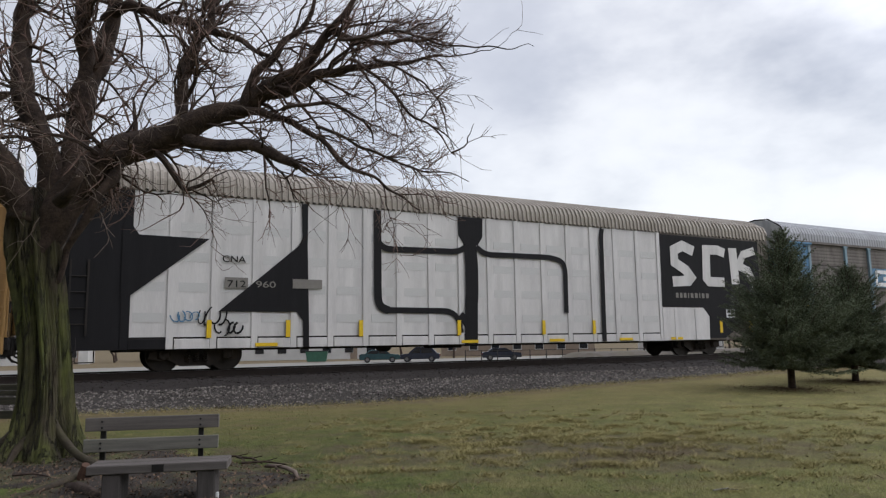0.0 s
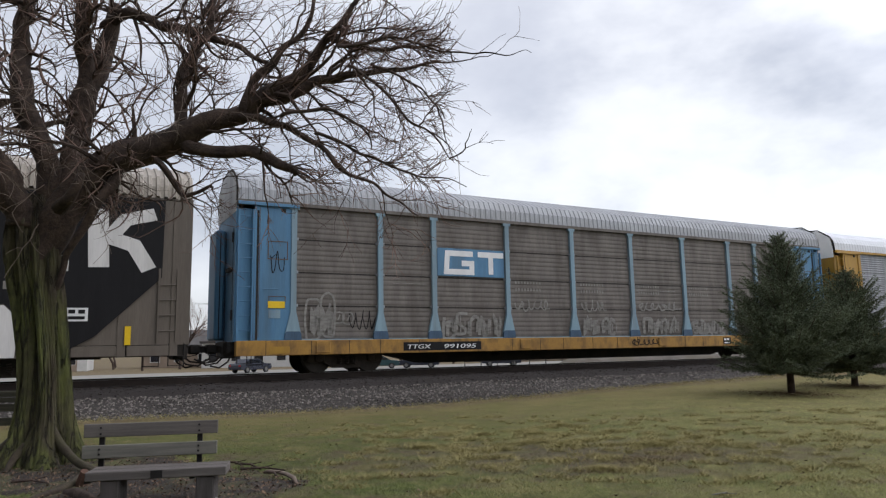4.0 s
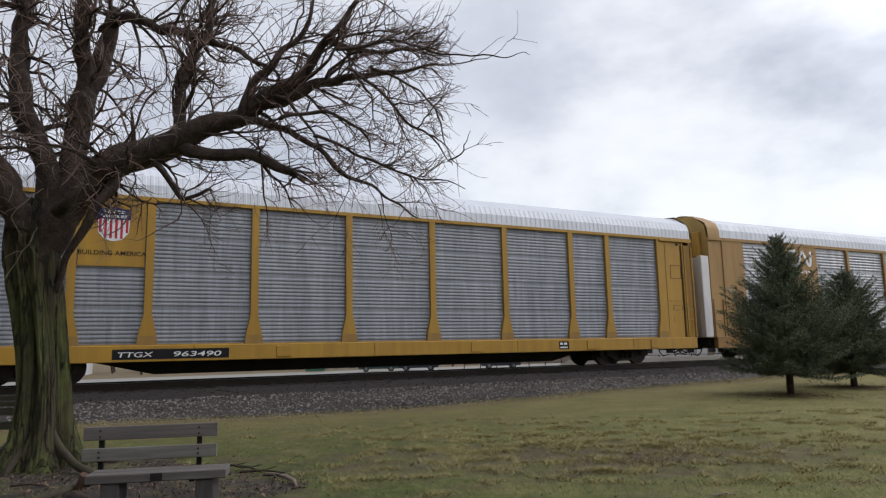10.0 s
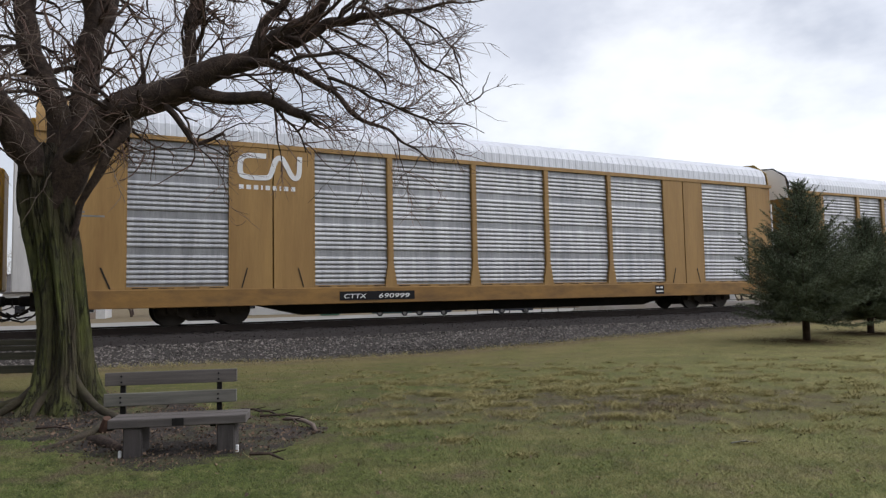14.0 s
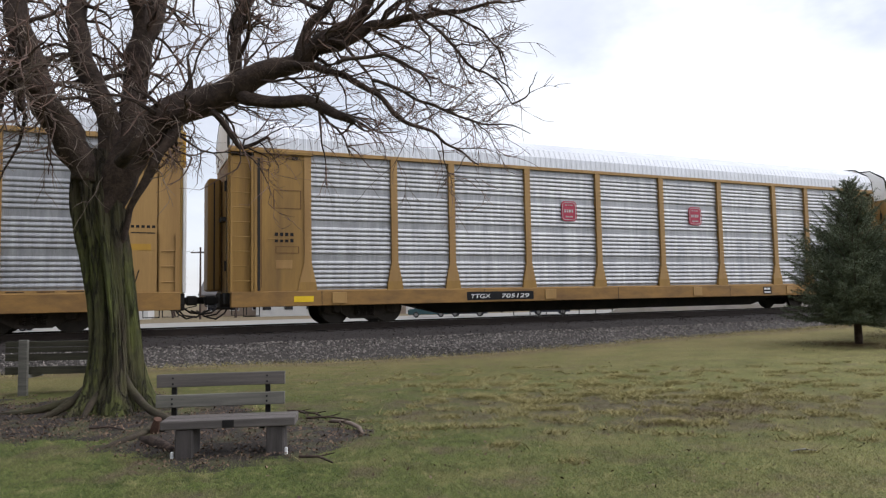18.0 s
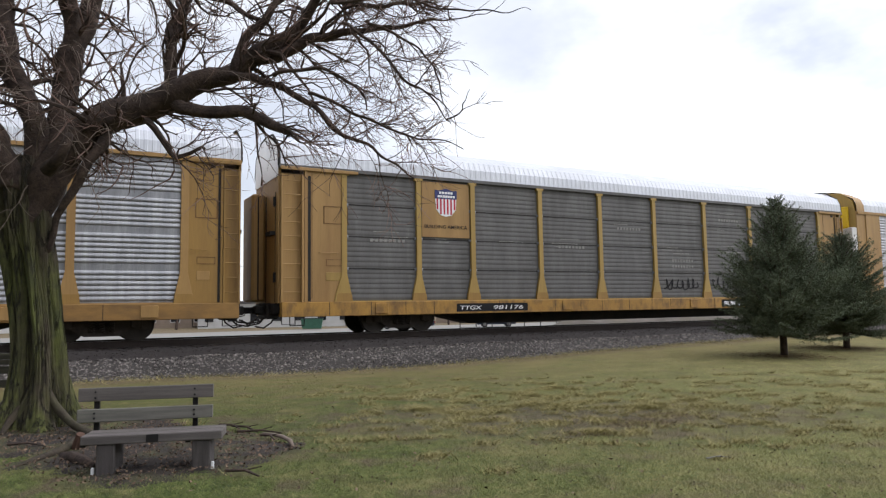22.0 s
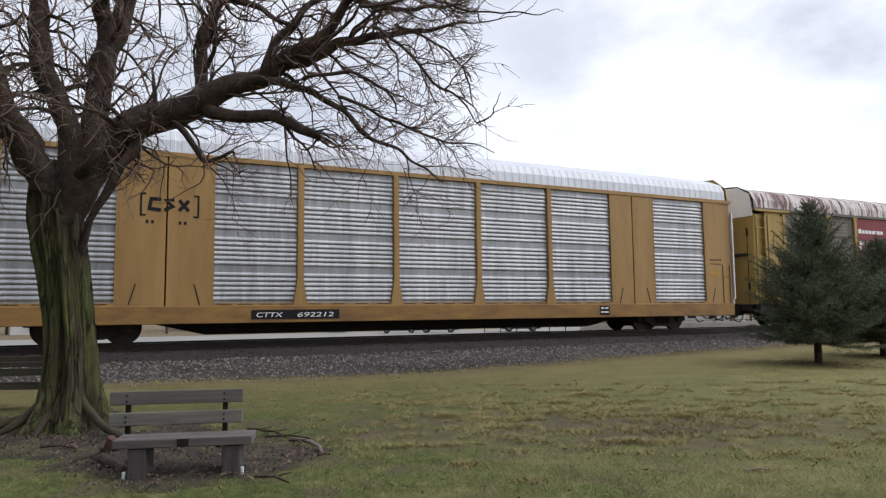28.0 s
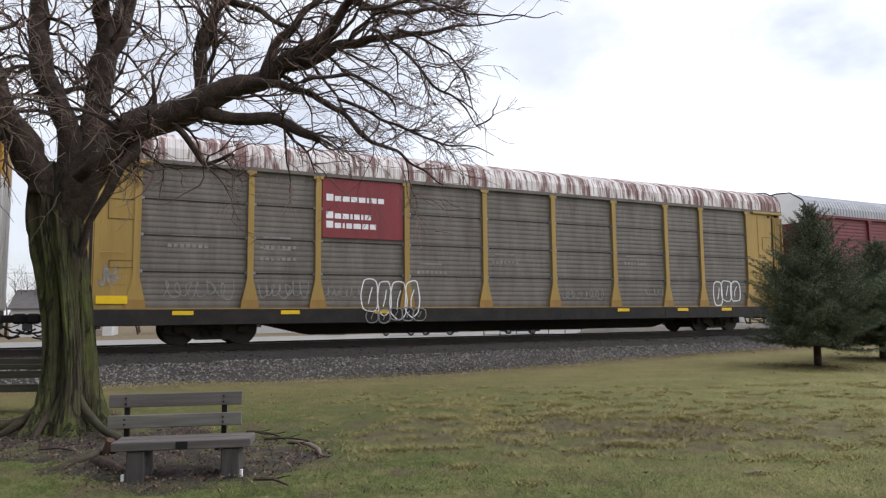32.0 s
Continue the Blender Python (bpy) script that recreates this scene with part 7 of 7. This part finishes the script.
PALE_WOOD = material("lichen_grey_plank", lin(126, 123, 114), lin(96, 93, 87), 0.85, 0, 4, 60, 0.35, (0.4, 6, 6), lin(74, 72, 68), 0.5, 2)
bench(-2.6, 7.02, 9, "weathered grey plank park bench beside the tree")
b2 = empty("park_bench", "dark olive slatted bench with pale posts behind the tree", "bench", pose(-7.83, 11.73, 0.0, 0, 0, 3), "park benches")
for z0, z1 in ((0.84, 0.93), (0.745, 0.825), (0.6, 0.72), (0.37, 0.5)):
    part("slat", Build().box(-0.34, 1.5, -0.03, 0.015, z0, z1, 0.006), OLIVE_WOOD, b2)
for x in (0.0, 1.2):
    part("post", Build().box(x - 0.075, x + 0.075, -0.1, -0.032, -0.1, 0.96, 0.008), PALE_WOOD, b2, "pale grey post")
for k in range(2):
    part("seat_slat", Build().box(-0.34, 1.5, 0.14 + 0.17 * k, 0.29 + 0.17 * k, 0.38, 0.43, 0.006), OLIVE_WOOD, b2)
for x in (0.0, 1.2):
    part("seat_arm", Build().box(x - 0.04, x + 0.04, 0.016, 0.48, 0.3, 0.375), CONCRETE, b2)

# ---------- two young spruces ----------
def spruce(x, y, h, radius, seed, label):
    rng = np.random.default_rng(seed)
    tr = empty("spruce_tree", label, "spruce", pose(x, y, ground_at(x, y)), "young spruces by the track")
    part("trunk", Build().tube([(0, 0, -0.1), (0.01, 0, h * 0.3), (0.0, 0.02, h * 0.65), (0, 0, h * 0.98)], [0.105, 0.085, 0.05, 0.012], 10), LIMB_BARK, tr, smooth=True)
    wood = Build()
    P, Dr = [], []
    levels = 56
    for i in range(levels):
        f = i / (levels - 1)
        z = 0.62 + (h - 0.74) * f ** 0.95 + rng.uniform(-0.12, 0.12)
        m = int(10 - 5 * f)
        for k in range(m):
            a = 2 * math.pi * (k + rng.uniform(-0.35, 0.35)) / m + i * 0.7
            lobe = 1 + 0.30 * noise.noise(Vector((math.cos(a) * 1.6, math.sin(a) * 1.6, z * 1.1 + seed * 7)))
            ln = (radius * (1 - f) ** 0.98 * rng.uniform(0.5, 1.1) * lobe) + 0.12
            if f < 0.08:
                ln *= 0.85
            up = rng.uniform(-0.14, 0.55) + 0.75 * f
            d = np.array([math.cos(a), math.sin(a), up])
            tip = np.array([0, 0, z]) + d * ln + np.array([0, 0, 0.08 * ln])
            p0 = np.array([0, 0, z])
            midp = p0 + (tip - p0) * 0.55 + np.array([0, 0, -0.07 * ln])
            wood.tube([p0, midp, tip], [0.016 * (1 - f) + 0.006, 0.01, 0.003], 4, False)
            seg = [p0, midp, tip]
            side = np.array([-math.sin(a), math.cos(a), 0])
            for t in np.linspace(0.12, 1.0, max(5, int(ln * 15))):
                q = seg[0] + (seg[1] - seg[0]) * t * 2 if t < 0.5 else seg[1] + (seg[2] - seg[1]) * (t * 2 - 1)
                for sgn in (-1, 1):
                    l2 = (0.30 * ln * (1.05 - t) + 0.10) * rng.uniform(0.7, 1.25)
                    d2 = d * 0.75 + side * sgn * rng.uniform(0.5, 1.0) + np.array([0, 0, rng.uniform(-0.25, 0.18)])
                    d2 /= np.linalg.norm(d2)
                    cnt = max(4, int(l2 / 0.017))
                    u_ = rng.uniform(0, 1, cnt)
                    P.append(q + d2 * (u_ * l2)[:, None] + rng.normal(0, 0.012, (cnt, 3)))
                    Dr.append(d2 * 0.7 + rng.normal(0, 0.62, (cnt, 3)))
    for k in range(5):
        a, ln = k * 1.257 + seed, 0.4 if k == 0 else rng.uniform(0.2, 0.34)
        p0 = np.array([0, 0, h * (0.95 if k == 0 else 0.9)])
        tip = p0 + np.array([0.0 if k == 0 else math.cos(a) * 0.16, 0.0 if k == 0 else math.sin(a) * 0.16, ln])
        wood.tube([p0, tip], [0.01, 0.004], 4, False)
        u_ = rng.uniform(0, 1, 60)
        P.append(p0 + (tip - p0) * u_[:, None])
        Dr.append(np.array([0, 0, 0.5]) + rng.normal(0, 0.5, (60, 3)))
    P, Dr = np.concatenate(P), np.concatenate(Dr)
    Dr /= np.linalg.norm(Dr, axis=1)[:, None]
    n = len(P)
    w_ = np.cross(Dr, rng.normal(0, 1, (n, 3)))
    w_ /= np.linalg.norm(w_, axis=1)[:, None] + 1e-9
    s = rng.uniform(0.04, 0.085, n)[:, None]
    v = np.stack([P - w_ * 0.008, P + w_ * 0.008, P + Dr * s], 1)
    me = bpy.data.meshes.new("needles")
    me.vertices.add(n * 3)
    me.vertices.foreach_set("co", v.astype(np.float32).ravel())
    me.loops.add(n * 3)
    me.loops.foreach_set("vertex_index", np.arange(n * 3, dtype=np.int32))
    me.polygons.add(n)
    me.polygons.foreach_set("loop_start", np.arange(n, dtype=np.int32) * 3)
    me.polygons.foreach_set("loop_total", np.full(n, 3, dtype=np.int32))
    me.materials.append(NEEDLE)
    me.update(calc_edges=True)
    part("branchwork", wood, LIMB_BARK, tr)["kind"] = "stuff"
    part("needles", me, NEEDLE, tr, "dense dark green needles")["kind"] = "stuff"
    return tr


spruce(10.55, 19.75, 4.55, 2.1, 1, "dark green young spruce with broad conical crown")
spruce(13.83, 22.02, 3.7, 1.85, 2, "smaller dark green spruce behind the first one")



def under_spruce(rng, n):
    a, q = rng.uniform(0, 6.283, n), rng.integers(0, 2, n)
    d = np.abs(rng.normal(0, 1.0, n))
    c = np.array([(10.55, 19.75), (13.83, 22.02)])[q]
    return c + np.stack([np.cos(a) * d, np.sin(a) * d], 1)


# brown needles whose colour also stands in for shade below the crowns
SHADED_LITTER = material("needle_litter", lin(118, 100, 70), lin(84, 70, 48), 0.9, 0, 4, 30, 0.0, (1, 1, 1), None, 0, 1, 0.8)
scatter("needle_litter", 8000, under_spruce, leaves, SHADED_LITTER, "brown fallen needles that also deepen the shade under the young spruces", "needles", 21)

# ---------- beyond the track ----------
PAINTS = {"dark": material("dark_car_paint", lin(44, 48, 60), lin(34, 37, 47), 0.25, 0.2, 2, 10, 0.0, spec=0.6),
          "teal": material("teal_car_paint", lin(48, 76, 78), lin(38, 62, 66), 0.25, 0.2, 2, 10, 0.0, spec=0.6),
          "white": material("white_car_paint", lin(214, 214, 216), lin(196, 196, 198), 0.3, 0, 2, 10, 0.0, spec=0.6),
          "grey": material("grey_car_paint", lin(84, 86, 90), lin(68, 70, 74), 0.3, 0.3, 2, 10, 0.0, spec=0.6),
          "red": material("red_car_paint", lin(84, 28, 34), lin(68, 22, 28), 0.3, 0.1, 2, 10, 0.0, spec=0.6)}
LAMP = material("headlamp_lens", lin(220, 222, 226), lin(200, 202, 208), 0.1, 0.2, 4, 10, 0.0)
TAIL = material("tail_lamp_lens", lin(140, 24, 24), lin(110, 18, 18), 0.2, 0, 4, 10, 0.0)


def auto(label, paint, m, tall=0.0, name="parked_car", group="parked cars"):
    """A small road car; x is its length, z up from the road."""
    ca = empty(name, label, "car", m, group)
    body = Build().prism([(-2.25, 0.32), (2.25, 0.32), (2.32, 0.6), (2.2, 0.86), (1.3, 0.95), (-2.1, 0.98), (-2.32, 0.8), (-2.32, 0.5)], -0.86, 0.86)
    part("body", body, paint, ca)
    roof_z = 1.42 + tall
    part("cabin", Build().prism([(-2.0 if tall else -1.7, 0.95), (1.25, 0.93), (0.45, roof_z), (-1.1 - tall, roof_z)], -0.74, 0.74), paint, ca)
    for y in (-0.765, 0.75):
        part("side_window", Build().prism([(-1.45 - tall * 0.5, 1.0), (-0.2, 1.0), (-0.2, roof_z - 0.09), (-1.0 - tall, roof_z - 0.09)], y, y + 0.015), GLASS_DARK, ca)
        part("side_window", Build().prism([(-0.1, 1.0), (0.95, 1.0), (0.4, roof_z - 0.09), (-0.1, roof_z - 0.09)], y, y + 0.015), GLASS_DARK, ca)
    part("windscreen", Build().prism([(1.19, 1.0), (1.27, 1.0), (0.54, roof_z - 0.05), (0.47, roof_z - 0.05)], -0.66, 0.66), GLASS_DARK, ca)
    for x in (-1.4, 1.42):
        for y in (-0.9, 0.7):
            wh = part("wheel", Build().disc(x, y, y + 0.2, 0.33, 0.33, 18), TYRE, ca)
            part("rim", Build().disc(x, y - 0.006 if y < 0 else y + 0.2, y if y < 0 else y + 0.206, 0.33, 0.2, 14), RAIL_TOP, wh)
    for y in (-0.78, 0.5):
        part("headlight", Build().box(2.2, 2.3, y, y + 0.28, 0.62, 0.76, 0.01), LAMP, ca)
        part("tail_light", Build().box(-2.345, -2.28, y, y + 0.28, 0.66, 0.84, 0.01), TAIL, ca)
    return ca


SEDAN = auto("dark blue sedan driving along the road", PAINTS["dark"], pose(-42, 60, -0.7, 0, 0, 24), 0, "moving_car", "")
FAR_Z = -0.72
for lab, col, x, y, turn, tall in (("teal parked car on the far lot", "teal", -5.2, 79.7, 5, 0),
                                   ("dark parked station wagon on the far lot", "dark", -0.6, 80.2, 175, 0.25), ("dark red parked car on the far lot", "red", -41, 59.5, 15, 0.15), ("dark parked car beside the low building", "dark", 9, 82, 0, 0)):
    auto(lab, PAINTS[col], pose(x, y, FAR_Z, 0, 0, turn), tall)

SIDING = material("pale_siding", lin(196, 194, 190), lin(172, 170, 166), 0.8, 0, 0.6, 9, 0.1)
BRICKISH = material("tan_wall", lin(142, 126, 110), lin(118, 104, 92), 0.85, 0, 0.8, 12, 0.15)
SHINGLE = material("grey_shingles", lin(92, 88, 86), lin(70, 67, 66), 0.9, 0, 1.2, 20, 0.2)
GREEN_STEEL = material("green_steel", lin(52, 92, 72), lin(40, 74, 58), 0.6, 0, 3, 20, 0.1)


def building(label, x, y, w_, d, h, turn, wall, gable, windows):
    ho = empty("low_building", label, "building", pose(x, y, FAR_Z - 0.2, 0, 0, turn), "buildings beyond the track")
    part("wall", Build().box(-w_ / 2, w_ / 2, -d / 2, d / 2, 0, h), wall, ho)
    if gable:
        b = Build()
        k = h + d * 0.28
        b.v = [(-w_ / 2 - 0.3, -d / 2 - 0.4, h - 0.05), (w_ / 2 + 0.3, -d / 2 - 0.4, h - 0.05), (w_ / 2 + 0.3, 0, k), (-w_ / 2 - 0.3, 0, k), (-w_ / 2 - 0.3, d / 2 + 0.4, h - 0.05), (w_ / 2 + 0.3, d / 2 + 0.4, h - 0.05)]
        b.v += [(p[0], p[1], p[2] + 0.18) for p in b.v]
        b.f = [(0, 1, 2, 3), (3, 2, 5, 4), (6, 9, 8, 7), (9, 10, 11, 8), (0, 6, 7, 1), (4, 5, 11, 10), (0, 3, 9, 6), (3, 4, 10, 9), (1, 7, 8, 2), (2, 8, 11, 5)]
        part("roof", b, SHINGLE, ho)
    else:
        part("roof", Build().box(-w_ / 2 - 0.3, w_ / 2 + 0.3, -d / 2 - 0.3, d / 2 + 0.3, h + 0.004, h + 0.35, 0.03), SHINGLE, ho)
    for i in range(windows):
        q = -w_ / 2 + w_ * (i + 0.5) / windows
        wi = part("window", Build().box(q - 0.7, q + 0.7, -d / 2 - 0.05, -d / 2 - 0.004, 1.0, 2.3), SIDING, ho)
        part("pane", Build().box(q - 0.6, q + 0.6, -d / 2 - 0.07, -d / 2 - 0.054, 1.1, 2.2), GLASS_DARK, wi)
    part("door", Build().box(w_ * 0.32, w_ * 0.32 + 1.0, -d / 2 - 0.05, -d / 2 - 0.004, 0.1, 2.15), BRICKISH, ho)
    return ho


building("long low white building across the road", -19, 104, 25, 10, 3.6, 4, SIDING, False, 8)
building("low grey-tan building across the road", 15, 114, 24, 10, 3.4, -6, BRICKISH, False, 7)
building("white house with grey shingle roof", -52, 96, 12, 9, 3.8, 20, SIDING, True, 3)
building("tan house with grey shingle roof", -37, 108, 10, 8, 3.4, 10, BRICKISH, True, 3)
building("pale house with grey shingle roof", 46, 125, 14, 9, 3.6, -15, SIDING, True, 4)
building("pale house behind the far trees", 78, 130, 13, 9, 3.6, -25, SIDING, True, 4)
skip = empty("waste_container", "green steel waste container on the far lot", "container", pose(-13, 84, FAR_Z, 0, 0, 5))
part("body", Build().prism([(-1.1, 0.1), (1.1, 0.1), (1.3, 1.3), (-1.3, 1.3)], -0.8, 0.8), GREEN_STEEL, skip)
part("lid", Build().box(-1.35, 1.35, -0.85, 0.85, 1.304, 1.38, 0.02), DARK_METAL, skip)
fence = empty("wire_fence", "grey steel post and rail fence beyond the track", "fence", pose(4, 69, FAR_Z, 0, 0, -3))
fp = Build().tube([(0, 0, 0), (0, 0, 1.35)], 0.045, 6).mesh("post", DARK_METAL)
for i in range(22):
    part("post", fp, DARK_METAL, fence, at=pose(i * 1.6, 0, 0))
for z in (0.35, 0.8, 1.3):
    part("rail", Build().tube([(0, 0, z), (33.6, 0, z)], 0.025, 5), DARK_METAL, fence)


def far_tree(seed, h):
    """A small bare tree."""
    r = random.Random(seed)
    tr = empty("far_bare_tree", "bare grey-brown tree beyond the road", "tree", pose(0, 0, 0), "bare trees beyond the track")
    wood, tips = Build(), Build()

    def go(p, d, ln, rad, depth):
        pts = [p]
        for i in range(4):
            d = (d + Vector((r.gauss(0, 0.13), r.gauss(0, 0.13), r.gauss(0.04, 0.1)))).normalized()
            pts.append(pts[-1] + d * ln / 4)
        (wood if depth < 2 else tips).tube(pts, [rad * (1 - 0.14 * k) for k in range(5)], 6 if depth < 2 else 3, False)
        if depth < 4:
            for k in range(4 if depth else 6):
                q = pts[r.randint(2, 4)]
                o = d.orthogonal().normalized()
                o.rotate(Matrix.Rotation(r.uniform(0, 6.28), 3, d))
                go(q, (d * r.uniform(0.6, 1.1) + o * r.uniform(0.5, 0.9) + Vector((0, 0, 0.15))).normalized(), ln * r.uniform(0.5, 0.75), rad * 0.45, depth + 1)

    go(Vector((0, 0, 0)), Vector((0, 0, 1)), h * 0.38, h * 0.018, 0)
    part("trunk", wood, LIMB_BARK, tr)
    part("branchwork", tips, TWIG, tr)["kind"] = "stuff"
    return tr


ta, tb = far_tree(3, 12), far_tree(5, 10)
ta.matrix_basis, tb.matrix_basis = pose(-33, 95, FAR_Z), pose(-44, 100, FAR_Z)
for src, x, y, k in ((ta, -58, 92, 40), (tb, -24, 112, 80), (ta, -4, 118, 130), (tb, 26, 128, 200), (ta, 60, 130, 250), (tb, -49, 112, 300), (ta, -66, 110, 20), (tb, 38, 120, 160), (ta, -14, 125, 220)):
    copy_thing(src, pose(x, y, FAR_Z, 0, 0, k))
pole = empty("utility_pole", "wooden utility pole with crossarm beyond the road", "utility pole", pose(-36, 90, FAR_Z, 0, 0, 10), "utility poles")
part("pole", Build().tube([(0, 0, -0.3), (0, 0, 9.5)], [0.16, 0.11], 8), LIMB_BARK, pole)
part("crossarm", Build().box(-1.2, 1.2, -0.06, 0.06, 8.7, 8.85), LIMB_BARK, pole)
for x in (-1.05, 1.05):
    part("insulator", Build().tube([(x, 0, 8.85), (x, 0, 9.0)], 0.05, 6), CONCRETE, pole)
for x, y in ((-72, 84), (4, 97), (46, 104)):
    copy_thing(pole, pose(x, y, FAR_Z, 0, 0, 10))
wires = empty("overhead_wires", "black overhead wires between the utility poles", "wires", pose(0, 0, FAR_Z), "", "")
spots = [(-72, 84), (-36, 90), (4, 97), (46, 104)]
for (x0, y0), (x1, y1) in zip(spots[:-1], spots[1:]):
    for o in (-1.05, 1.05):
        part("wire", Build().tube([(x0 + (x1 - x0) * t + o, y0 + (y1 - y0) * t + o * 0.18, 9.0 - 0.9 * 4 * t * (1 - t)) for t in [i / 10 for i in range(11)]], 0.018, 4), UNDER, wires)


# ---------- what moves ----------
def motions():
    times = [2.0 * i for i in range(17)]
    for car, left in CARS:
        walk(car, [(t, TRACK @ pose(left - travelled(t), 0, 0)) for t in times])
    drive = [(0, -46, 58.5, 24), (1.6, -30.8, 64.9, 23), (2.2, -26.1, 67, 24), (2.8, -22.1, 68.6, 26), (3.4, -19.4, 70.6, 40), (4.0, -18.2, 73.5, 62), (4.6, -16.5, 77, 62), (6.4, -3.5, 93, 75), (7.5, -1.5, 106, 85), (9, -0.5, 122, 88), (32, 0, 150, 90)]
    walk(SEDAN, [(t, pose(x, y, -0.7, 0, 0, k)) for t, x, y, k in drive])
    for ws, dx in WHEELSETS:
        walk(ws, [(0.1 * i, pose(dx, 0, 0.457, 0, math.degrees(-travelled(0.1 * i) / 0.457), 0)) for i in range(321)])


motions()
